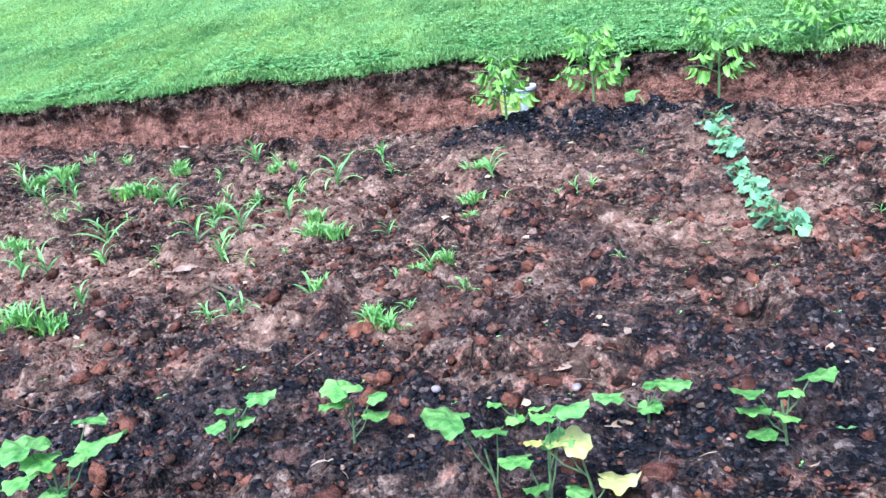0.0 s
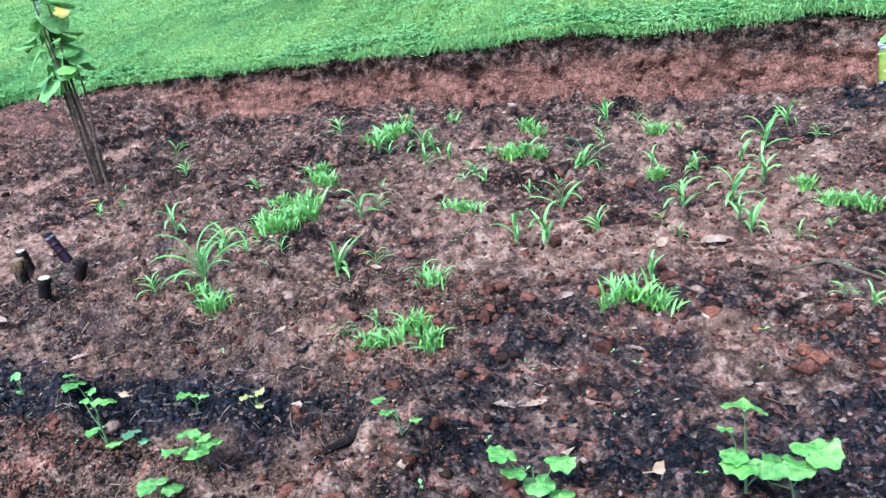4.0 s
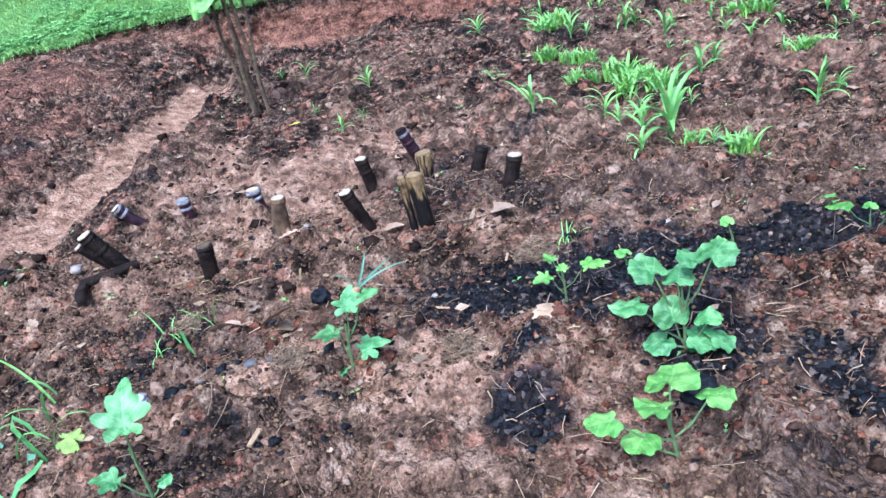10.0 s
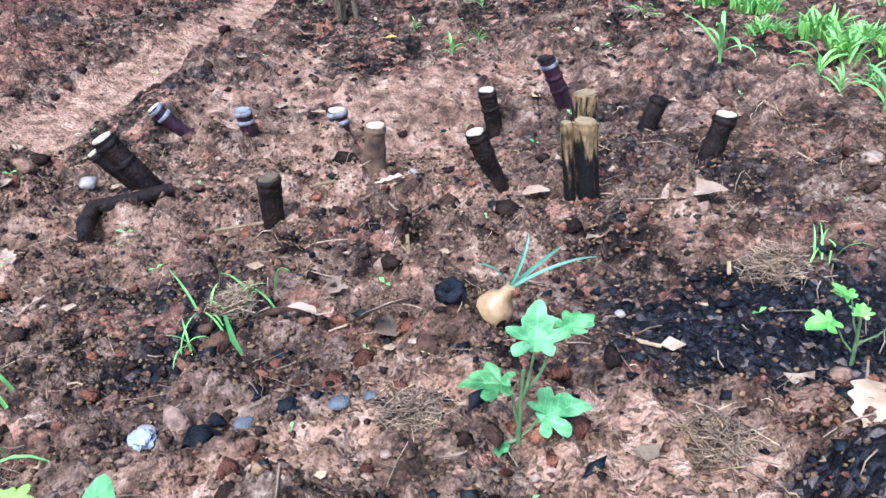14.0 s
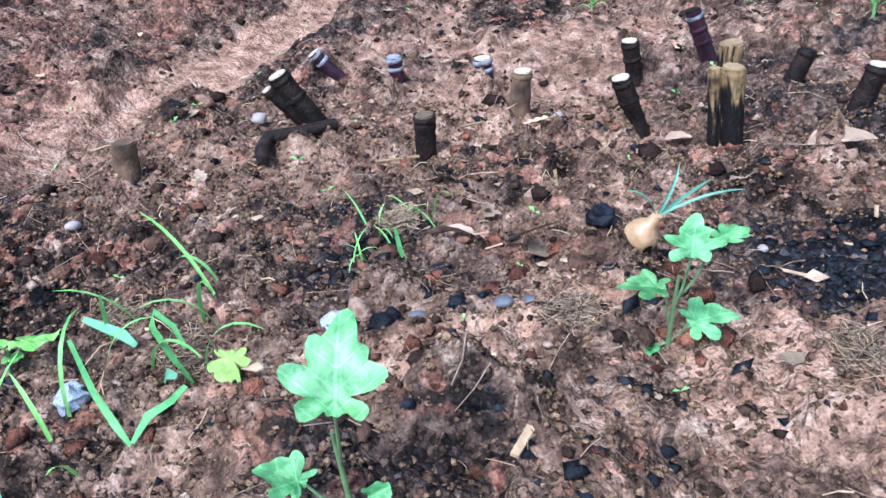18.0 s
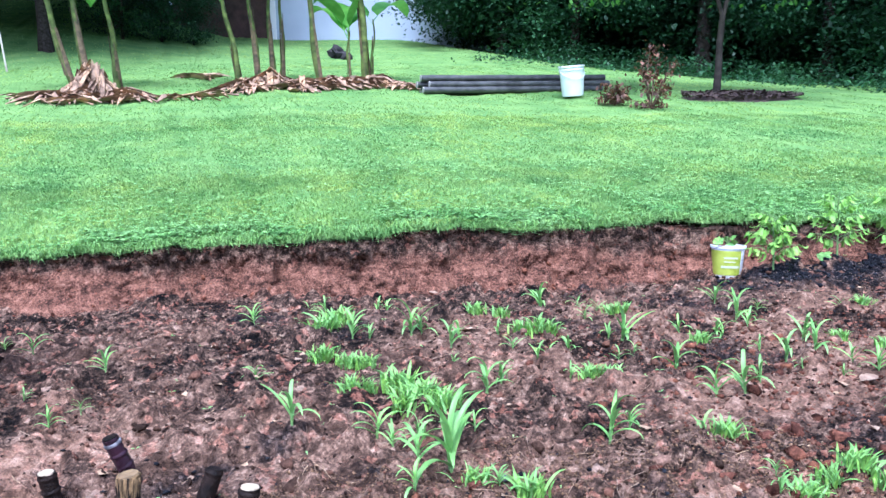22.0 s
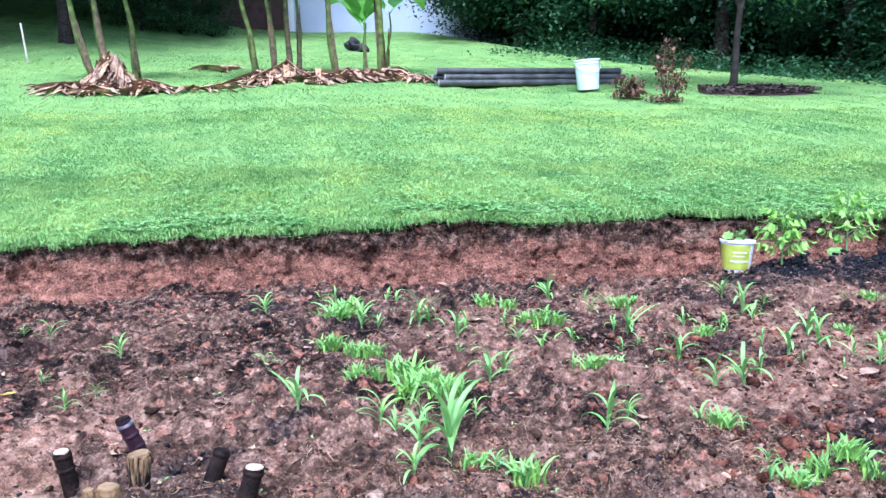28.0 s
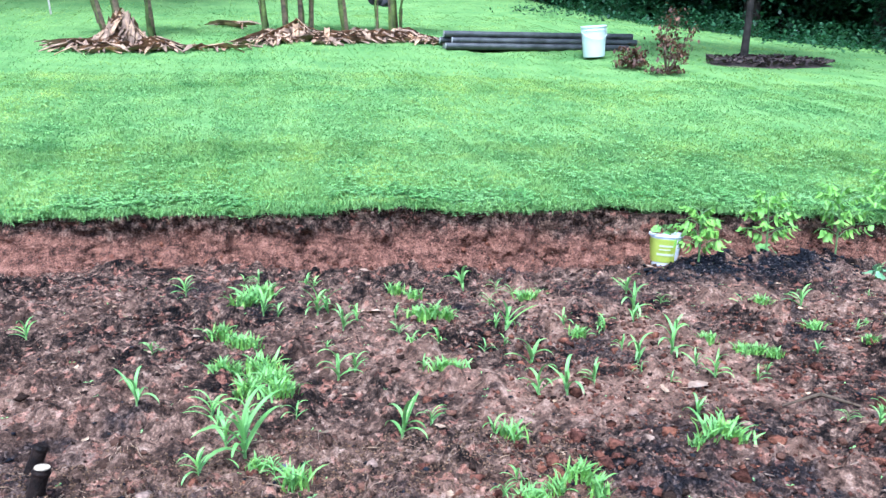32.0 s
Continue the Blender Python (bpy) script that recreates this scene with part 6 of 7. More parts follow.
def paddle(length, width, rise, droop, seed):
    """A banana leaf: two halves folded up from a midrib, torn at the edge, bending over."""
    rnd = random.Random(seed)
    bm, rows, p, a, n = bmesh.new(), [], Vector((0, 0, 0)), radians(rise), 14
    for i in range(n + 1):
        s = i / n
        w = width * (0.06 if s < 0.16 else math.sin(math.pi * min(1, (s - 0.1) / 0.9) ** 0.75) ** 0.7 + 0.03)
        up, j = Vector((-math.sin(a), 0, math.cos(a))), [rnd.uniform(0.85, 1.0) for _ in range(2)]
        rows.append([bm.verts.new(p + Vector((0, -w * j[0], 0)) + up * w * 0.35), bm.verts.new(p + Vector((0, -w * 0.5, 0)) + up * w * 0.25), bm.verts.new(p), bm.verts.new(p + Vector((0, w * 0.5, 0)) + up * w * 0.25), bm.verts.new(p + Vector((0, w * j[1], 0)) + up * w * 0.35)])
        p = p + Vector((math.cos(a), 0, math.sin(a))) * length / n
        a -= radians(droop) / n * (0.4 + 1.2 * s)
    for q, r in zip(rows, rows[1:]):
        for k in range(4):
            bm.faces.new((q[k], q[k + 1], r[k + 1], r[k]))
    return bm


def banana(x, y, tall, radius, lean, toward, leaves, seed, dry=0.4, first=0):
    rnd = random.Random(seed)
    top = tagged(empty("banana_plant"), "banana plant with a tall brown and green stem and broad leaves", "banana plant", "banana plants on the lawn")
    n = 10
    part("stem", tube([(0.02 * math.sin(i * 0.8 + seed), 0, tall * i / n - 0.05 * (i == 0)) for i in range(n + 1)], [radius * (0.68 - 0.3 * i / n) for i in range(n + 1)], 12), BANANASTEM, top)
    for k in range(5):
        a, z0, z1 = rnd.random() * 6.28, rnd.uniform(0, 0.2) * tall, rnd.uniform(0.35, 0.8) * tall
        r0, r1 = radius * (0.71 - 0.3 * z0 / tall), radius * (0.69 - 0.3 * z1 / tall)
        bm, rows = bmesh.new(), []
        for s in (0, 0.33, 0.66, 1):
            z, r = z0 + (z1 - z0) * s, r0 + (r1 - r0) * s + 0.006
            rows.append([bm.verts.new((r * math.cos(a + d), r * math.sin(a + d), z)) for d in (-0.7 * (1 - 0.5 * s), 0, 0.7 * (1 - 0.5 * s))])
        for q, r in zip(rows, rows[1:]):
            for j in range(2):
                bm.faces.new((q[j], q[j + 1], r[j + 1], r[j]))
        part("dry_sheath", bm, SHEATH, top, "brown dry leaf sheath")
    for k in range(leaves):
        leaf = part("leaf", paddle(rnd.uniform(0.85, 1.3), rnd.uniform(0.15, 0.22), rnd.uniform(45, 80), rnd.uniform(60, 130), seed * 9 + k), BANANALEAF, top)
        leaf.matrix_basis = pose(0, 0, tall * rnd.uniform(0.82, 1.0), 0, 0, first + 137 * k + rnd.uniform(-20, 20))
    top.matrix_basis = pose(x, y, lawn_at(x, y), 0, 0, toward) @ pose(0, 0, 0, 0, lean, 0)


for k, (x, y, tall, r, lean, toward, leaves, first) in enumerate(((-1.36, 8.85, 1.5, 0.062, 12, 180, 4, 150), (-1.2, 9.0, 1.9, 0.06, 7, 180, 4, 40), (-0.94, 9.9, 1.25, 0.065, 4, 180, 5, 20),
                                                                  (0.58, 9.25, 1.25, 0.06, 8, 180, 4, 170), (0.84, 9.6, 1.55, 0.055, 3, 180, 4, 200), (1.06, 9.8, 1.35, 0.05, 1, 180, 3, 70), (1.2, 9.85, 1.3, 0.045, 1, 0, 3, 30),
                                                                  (1.62, 9.3, 1.6, 0.068, 5, 180, 4, 0), (2.12, 9.8, 0.75, 0.034, 1, 0, 4, 60), (2.36, 9.7, 2.0, 0.085, 3, 180, 4, 100), (2.52, 10.1, 0.9, 0.03, 4, 0, 2, 20))):
    banana(x, y, tall, r, lean, toward, leaves, 300 + k, first=first)


def leaf_heap(x0, y0, wide, deep, high, n, seed, label):
    """Dry banana leaves fallen round the stems: long curled strips that slope down from the middle."""
    rng = np.random.default_rng(seed)
    n = int(n * 1.25)
    a, r = rng.random(n) * 6.28, np.sqrt(rng.random(n)) * 0.9 + 0.1
    c, s = np.cos(a), np.sin(a)
    L, w = rng.uniform(0.10, 0.34, n), rng.uniform(0.010, 0.046, n)
    turn = a + rng.normal(0, 0.95, n)
    x, y = x0 + c * r * wide, y0 + s * r * deep
    rows = []
    for u, curl, slim in ((-1, 0.0, 0.35), (-0.4, 0.02, 1.0), (0.3, 0.03, 0.9), (1, 0.0, 0.15)):
        px, py = x + np.cos(turn) * L * u, y + np.sin(turn) * L * u
        far = np.sqrt(((px - x0) / wide) ** 2 + ((py - y0) / deep) ** 2)
        z = lawn_z(px, py) + 0.02 + high * np.clip(1.05 - far, 0, 1) ** 1.3 * rng.uniform(0.7, 1.1, n) + curl
        for e, h in ((-1, 0.5), (0, -0.3), (1, 0.6)):
            rows.append(np.stack([px - np.sin(turn) * w * e * slim, py + np.cos(turn) * w * e * slim, z + h * w * slim + rng.normal(0, 0.008, n)], 1))
    v = np.stack(rows, 1).reshape(-1, 3)
    quads = [(3 * i + k, 3 * i + k + 1, 3 * i + k + 4, 3 * i + k + 3) for i in range(3) for k in range(2)]
    f = (np.arange(n)[:, None, None] * 12 + np.array(quads)[None]).reshape(-1, 4)
    ob = fast_mesh("dry_leaf_heap", v, f, STRAW)
    ob.data.shade_smooth()
    return tagged(ob, label, "leaf pile", kind="stuff")


HEAP = "heap of dry tan banana leaves round the stems"
leaf_heap(-1.16, 8.8, 0.34, 0.3, 0.42, 130, 1, HEAP)
leaf_heap(-1.5, 8.35, 0.4, 0.25, 0.07, 40, 2, HEAP)
leaf_heap(-0.8, 8.6, 0.3, 0.25, 0.12, 40, 7, HEAP)
for k, (x, y, h) in enumerate(((0.6, 9.0, 0.13), (0.95, 9.2, 0.20), (1.35, 9.05, 0.12), (1.75, 9.15, 0.13), (2.1, 9.3, 0.12), (2.4, 9.35, 0.14))):
    leaf_heap(x, y, 0.36, 0.28, h, 62, 10 + k, HEAP)
leaf_heap(2.75, 9.0, 0.28, 0.15, 0.07, 22, 4, "few dry tan leaves on the grass")
leaf_heap(-0.1, 8.45, 0.4, 0.1, 0.03, 12, 5, "few dry tan leaves on the grass")
leaf_heap(0.15, 11.1, 0.25, 0.15, 0.03, 12, 6, "few dry tan leaves on the grass")


def timbers():
    wood = plain("weathered_timber", (0.010, 0.010, 0.009), (0.075, 0.073, 0.068), 9, 0.45, 0.6)
    ends = plain("timber_end", (0.2, 0.19, 0.17), (0.4, 0.38, 0.34), 30, 0.8, 0.4)
    for x0, x1, y, dz in ((2.8, 5.36, 8.40, 0.0), (2.84, 5.4, 8.50, 0.0), (2.82, 5.38, 8.60, 0.0), (2.9, 5.5, 8.45, 0.082), (2.76, 5.34, 8.55, 0.082), (2.8, 5.46, 8.50, 0.164)):
        top = tagged(empty("landscape_timber"), "long weathered grey round timber lying in a stack on the grass", "timber", "stack of timbers")
        z = lawn_at((x0 + x1) / 2, 8.52) + 0.035 + dz
        bm = tube([(x0 + (x1 - x0) * k / 12, y + 0.006 * math.sin(k * 2.1 + dz * 30), z) for k in range(13)], [0.043 + 0.002 * math.sin(k * 1.7) for k in range(13)], 12, False)
        part("log", bm, wood, top)
        for x, d in ((x0, -1), (x1, 1)):
            e = part("sawn_end", turned([(0.044, 0), (0.041, 0.006), (0.01, 0.007)], 12), ends, top)
            e.matrix_basis = pose(x, y, z, 0, 90 * d, 0)


timbers()


def white_bucket():
    white = plain("white_bucket_plastic", (0.72, 0.73, 0.73), (0.82, 0.82, 0.81), 5, 0.4, 0.1)
    top = tagged(empty("large_bucket"), "large white plastic bucket with a lid beside the timbers", "bucket")
    part("body", turned([(0.128, 0), (0.132, 0.01), (0.150, 0.31)], 26), white, top)
    part("rim", turned([(0.150, 0.31), (0.158, 0.312), (0.158, 0.325), (0.152, 0.327), (0.152, 0.345), (0.156, 0.347)], 26), white, top)
    part("lid", turned([(0.160, 0.345), (0.163, 0.35), (0.163, 0.362), (0.155, 0.366), (0.145, 0.362), (0.02, 0.362)], 26), white, top)
    part("handle", tube([(0.16 * math.cos(a), 0.16 * math.sin(a), 0.31 - 0.1 * abs(math.sin(a))) for a in [radians(-180 + 15 * k) for k in range(13)]], 0.004, 6), white, top)
    top.matrix_basis = pose(4.47, 7.5, lawn_at(4.47, 7.5) + 0.012, 4, -5, 0)


white_bucket()

# the wood's deep shade is put into the first two leaf colours
FOLIAGE = leafy("shaded_wood_foliage", (0.006, 0.023, 0.011), (0.028, 0.078, 0.030), 1.2, 0.5, 0.5, True, 0.25, 0.2)
FOLIAGEMID = leafy("shaded_edge_foliage", (0.011, 0.041, 0.018), (0.050, 0.128, 0.050), 1.4, 0.5, 0.4, True, 0.3, 0.2)
FOLIAGELIGHT = leafy("light_foliage", (0.065, 0.18, 0.03), (0.21, 0.41, 0.075), 1.5, 0.45, 0.4, True, 0.35)
BARK = plain("tree_bark", (0.016, 0.013, 0.011), (0.07, 0.055, 0.046), 14, 0.9, 0.9, depth=0.02, gloss=0.05)
REDLEAF = leafy("dry_red_leaf", (0.04, 0.016, 0.010), (0.20, 0.095, 0.058), 8, 0.6, 0.4, True, 0.15)


def leaf_cloud(points, size, seed, droop=0.3):
    """Leaf quads, slightly folded, round the given points (n x 3)."""
    rng = np.random.default_rng(seed)
    p = np.asarray(points)
    n = len(p)
    a, t, s = rng.random(n) * 6.28, rng.normal(-droop, 0.5, n), size * rng.uniform(0.6, 1.3, n)
    d = np.stack([np.cos(a) * np.cos(t), np.sin(a) * np.cos(t), np.sin(t)], 1)
    q = np.stack([-np.sin(a), np.cos(a), 0.3 * rng.normal(0, 1, n)], 1)
    up = np.cross(d, q)
    S = s[:, None]
    v = np.stack([p, p + d * S * 0.5 + q * S * 0.3 + up * S * 0.06, p + d * S, p + d * S * 0.5 - q * S * 0.3 + up * S * 0.06], 1).reshape(-1, 3)
    f = np.arange(n)[:, None] * 4 + np.arange(4)[None]
    return v, f


def tree_parts(seed, tall, crown_low, spread, leaves, leaf, mat, trunk_r, clumps=60, limbs=9, bark=BARK, label="", fork=0.35):
    rng, rnd = np.random.default_rng(seed), random.Random(seed)
    top = tagged(empty("tree"), label, "tree")
    part("trunk", tube([(0.03 * tall * math.sin(k * 0.9 + seed) * k / 8, 0.02 * tall * math.cos(k + seed) * k / 8, tall * 0.85 * k / 8 - 0.1 * (k == 0)) for k in range(9)], [trunk_r * (1.25 if k == 0 else 1 - 0.1 * k) for k in range(9)], 9), bark, top)
    ends = []
    for k in range(limbs):
        a, z = 2.4 * k + rnd.random(), tall * (fork + (0.8 - fork) * k / limbs)
        r = spread * rnd.uniform(0.55, 0.95)
        e = Vector((math.cos(a) * r, math.sin(a) * r, z + r * rnd.uniform(0.1, 0.7)))
        part("limb", tube([(0, 0, z), Vector((e.x * 0.5, e.y * 0.5, z + (e.z - z) * 0.65)), e], [trunk_r * 0.45, trunk_r * 0.28, trunk_r * 0.1], 6), bark, top)
        ends.append(e)
    c = np.array([(*(rng.normal(0, 0.5, 2) * spread * 0.8), rng.uniform(crown_low, tall)) for _ in range(clumps)] + [tuple(e) for e in ends])
    rad = spread * rng.uniform(0.14, 0.32, len(c))
    which = rng.integers(0, len(c), leaves)
    pts = c[which] + rng.normal(0, 1, (leaves, 3)) * (rad[which] * 0.6)[:, None] * np.array([1, 1, 0.7])
    pts[:, 2] = np.maximum(pts[:, 2], crown_low * 0.75 + 0.05)
    v, f = leaf_cloud(pts, leaf, seed + 1)
    crown = fast_mesh("crown", v, f, mat)
    crown.parent = top
    return top


def plant_tree(first, x, y, turn, size, used=[]):
    m = pose(x, y, lawn_at(x, y) - 0.05, 0, 0, turn) @ Matrix.Scale(size, 4)
    if first in used:
        copy_thing(first, Matrix.Identity(4)).matrix_basis = m
    else:
        used.append(first)
        first.matrix_basis = m


WOOD = "dense green woodland tree with low leafy branches, shade in its leaf colour"
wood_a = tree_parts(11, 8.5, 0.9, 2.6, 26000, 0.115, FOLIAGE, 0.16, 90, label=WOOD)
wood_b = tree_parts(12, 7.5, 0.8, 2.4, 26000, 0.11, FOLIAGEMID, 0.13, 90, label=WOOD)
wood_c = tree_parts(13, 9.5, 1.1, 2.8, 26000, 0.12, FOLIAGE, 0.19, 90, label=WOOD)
bush = tree_parts(14, 2.4, 0.15, 1.3, 11000, 0.07, FOLIAGE, 0.04, 60, 6, label="leafy undergrowth bush at the wood's edge, shade in its leaf colour")
place = random.Random(21)
edge = [(8.4, 18.4), (9.2, 15.8), (10.8, 14.0), (12.3, 12.2), (13.6, 10.2), (14.5, 8.2), (15.2, 6.0), (9.3, 19.8), (10.8, 17.5), (12.8, 15.4), (14.4, 13.2), (16.0, 11.0), (17, 8.2), (17.6, 5.0), (9.3, 22.5), (10.5, 22.0), (12.5, 19.5), (15.5, 16.5), (18.5, 13)]
for k, (x, y) in enumerate(edge):
    plant_tree((wood_a, wood_b, wood_c)[k % 3], x + place.uniform(-0.5, 0.5), y + place.uniform(-0.5, 0.5), place.random() * 360, place.uniform(0.9, 1.15))
for k, (x, y) in enumerate(((10, 20), (11.5, 18), (13, 16.5), (14.5, 15), (16, 13.5), (17.5, 11.5), (18.5, 9.5), (19, 7), (19.5, 4.5), (20, 16), (18, 19), (15, 21), (11, 25), (8.5, 25))):
    plant_tree(bush, x, y, place.random() * 360, place.uniform(2.2, 3.0))
for k, (x, y) in enumerate(((7.3, 17.0), (8.0, 16.1), (8.8, 14.9), (9.9, 13.6), (10.9, 12.6), (11.8, 11.4), (12.8, 10.2), (13.6, 8.6), (14.3, 6.8), (8.4, 20), (7.9, 18.4), (9.5, 16.6), (12.0, 14))):
    plant_tree(bush, x + 2.2, y + 1.8, place.random() * 360, place.uniform(0.6, 0.9))
for x, y, s in ((10, 28, 1.2), (13, 25, 1.2), (16, 22, 1.2), (19, 19, 1.2), (21, 16, 1.2), (23, 12, 1.2), (24, 8, 1.2), (17, 27, 1.3), (21, 24, 1.3), (25, 19, 1.3), (12, 33, 1.3), (-5, 31, 1.1), (-9, 30, 1.1), (-13, 28, 1.1), (-1, 33, 1.1), (-17, 26, 1.1)):
    plant_tree(wood_a, x, y, place.random() * 360, s)
    plant_tree(bush, x + 1, y + (1 if x < 0 else -2), place.random() * 360, 2.6)
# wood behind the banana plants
# high crowns added to shade the hill; only the first two trunks are known
shade = tree_parts(15, 10, 3.4, 4.2, 12000, 0.32, FOLIAGE, 0.22, 120, label="tall dark tree with a high spreading crown added to shade the hill", fork=0.5)
for x, y, s in ((-3.85, 14.6, 0.8), (-2.5, 15.1, 0.55), (-6.5, 13.5, 1.0), (-9.5, 15.5, 1.0), (-1.6, 19.5, 0.95), (-4.6, 18.5, 1.0), (-8, 19, 1.0), (-12.5, 20, 1.0), (-0.6, 24.5, 1.0)):
    plant_tree(shade, x, y, place.random() * 360, s)
for k, (x, y, s) in enumerate(((-1.6, 19.5, 0.75), (-9.5, 20, 0.9), (-12, 20, 1.0), (-8, 30, 1.2), (-3, 33, 1.2), (0, 38, 1.3), (-14, 27, 1.2), (7, 38, 1.3), (12, 32, 1.3))):
    plant_tree((wood_b, wood_a, wood_c)[k % 3], x, y, place.random() * 360, s)
for k, (x, y, s) in enumerate(((-1.3, 17.6, 0.95), (-0.5, 18.2, 0.8), (0.2, 19.0, 0.6), (-3.5, 30, 2.6), (-6, 29, 2.6), (-9, 28, 2.6), (-12, 27, 2.6), (0, 30, 2.4), (-16, 25, 2.8))):
    plant_tree(bush, x, y, place.random() * 360, s)


def lawn_tree():
    bark = plain("smooth_bark", (0.02, 0.016, 0.014), (0.065, 0.052, 0.044), 12, 0.85, 0.6, gloss=0.08)
    rng = np.random.default_rng(77)
    top = tagged(empty("lawn_tree"), "young forked tree with light green leaves standing in a mulch ring", "tree")
    part("trunk", tube([(0, 0, -0.1), (0.03, 0, 0.3), (0.05, 0, 0.7), (0.085, 0, 1.0)], [0.056, 0.045, 0.041, 0.038], 10), bark, top)
    ends = []
    for k, (dx, dy, dz, r) in enumerate(((-0.45, 0.1, 1.1, 0.03), (0.35, -0.1, 1.0, 0.03), (-1.5, -0.4, 0.75, 0.025), (0.9, 0.5, 1.2, 0.025), (-0.9, 0.5, 1.4, 0.025), (1.6, -0.3, 0.7, 0.022), (0.2, -1.2, 0.9, 0.022))):
        e = Vector((0.085 + dx, dy, 1.0 + dz))
        if k > 1:
            near = ends[0] if dx < 0 else ends[1]
            start = Vector((0.085, 0, 0.98)).lerp(near, 0.35 + 0.08 * k)
            part("limb", tube([start, start.lerp(e, 0.5) + Vector((0, 0, 0.12)), e], [r, r * 0.8, r * 0.4], 7), bark, top)
            ends.append(e)
            continue
        part("limb", tube([(0.085, 0, 0.98), Vector((0.085 + dx * 0.4, dy * 0.4, 1.0 + dz * 0.55)), e], [r, r * 0.8, r * 0.4], 7), bark, top)
        ends.append(e)
    c = np.array([tuple(e + Vector((rng.normal(0, 0.55), rng.normal(0, 0.5), rng.normal(0.15, 0.3)))) for e in ends for _ in range(10)])
    far, turn = rng.uniform(0.6, 2.3, 26), rng.random(26) * 6.28
    c = np.r_[c, np.stack([np.cos(turn) * far - 0.4, np.sin(turn) * far * 0.8, rng.uniform(1.4, 2.1, 26)], 1)]
    low = np.where(c[:, 0] < -0.55, 1.12, np.where(c[:, 0] < 0.5, 1.72, 1.45))  # the crown hangs lowest on one side, clear of the fork
    c[:, 2] = np.where(c[:, 2] < low, low + rng.random(len(c)) * 0.45, c[:, 2])
    which = rng.integers(0, len(c), 12000)
    v, f = leaf_cloud(c[which] + rng.normal(0, 0.13, (12000, 3)), 0.078, 78, 0.5)
    fast_mesh("crown", v, f, FOLIAGELIGHT).parent = top
    top.matrix_basis = pose(6.38, 7.25, lawn_at(6.38, 7.25), 0, 0, 0)
    mulch = plain("dark_mulch", (0.02, 0.012, 0.01), (0.10, 0.06, 0.045), 30, 0.85, 0.8)
    n = 900
    r, a = 0.72 * np.sqrt(rng.random(n)), rng.random(n) * 6.28
    x, y = 6.6 + r * np.cos(a) * 1.2, 7.0 + r * np.sin(a) * 0.55
    z = lawn_z(x, y) + 0.05
    s, t = rng.uniform(0.015, 0.05, n), rng.random(n) * 3.14
    v = np.stack([np.stack([x + np.cos(t + q) * s, y + np.sin(t + q) * s * 0.6, z + rng.normal(0.01, 0.015, n)], 1) for q in (0, 1.6, 3.1, 4.7)], 1).reshape(-1, 3)
    tagged(fast_mesh("mulch_chips", v, np.arange(n)[:, None] * 4 + np.arange(4)[None], mulch), "dark brown mulch chips round the tree", "mulch", kind="stuff")
    xs, ys = np.meshgrid(np.linspace(-0.9, 0.9, 24), np.linspace(-0.65, 0.65, 18))
    px, py = 6.6 + xs, 7.0 + ys * 0.7
    pz = lawn_z(px, py) + 0.055 * (1 - np.clip((xs / 0.85) ** 2 + (ys / 0.6) ** 2, 0, 2))
    ring = fast_mesh("mulch_bed", np.stack([px, py, pz], -1).reshape(-1, 3), grid_faces(24, 18), mulch)
    tagged(ring, "low bed of dark brown mulch under the tree", "mulch")


lawn_tree()


def undergrowth():
    """Low dark leaves added for the shade on the lawn, thickening into the wood."""
    rng = np.random.default_rng(88)
    n = 15000
    line = np.array([(5.9, 14.6), (7.4, 12.6), (9.1, 10.6), (9.9, 8.8), (9.9, 6.2), (10.3, 2.5)])
    u = rng.random(n) * (len(line) - 1)
    i = np.minimum(u.astype(int), len(line) - 2)
    p = line[i] + (line[i + 1] - line[i]) * (u - i)[:, None]
    back = -0.9 + 3.6 * rng.random(n) ** 0.6 + rng.normal(0, 0.3, n)
    x, y = p[:, 0] + back * 0.8, p[:, 1] + back * 0.6
    k = rng.random(n) < smooth(0.30, 0.55, fbm(x, y, 0.9, 66)) + 0.15
    x, y, back = x[k], y[k], back[k]
    z = lawn_z(x, y) + 0.02 + rng.random(len(x)) ** 2 * (0.06 + 0.16 * np.clip(back + 0.9, 0, 3))
    v, f = leaf_cloud(np.stack([x, y, z], 1), 0.085, 89, 0.1)
    tagged(fast_mesh("undergrowth", v, f, FOLIAGEMID), "low dark leaves added for the shade along the wood's edge", "undergrowth", kind="stuff")


undergrowth()


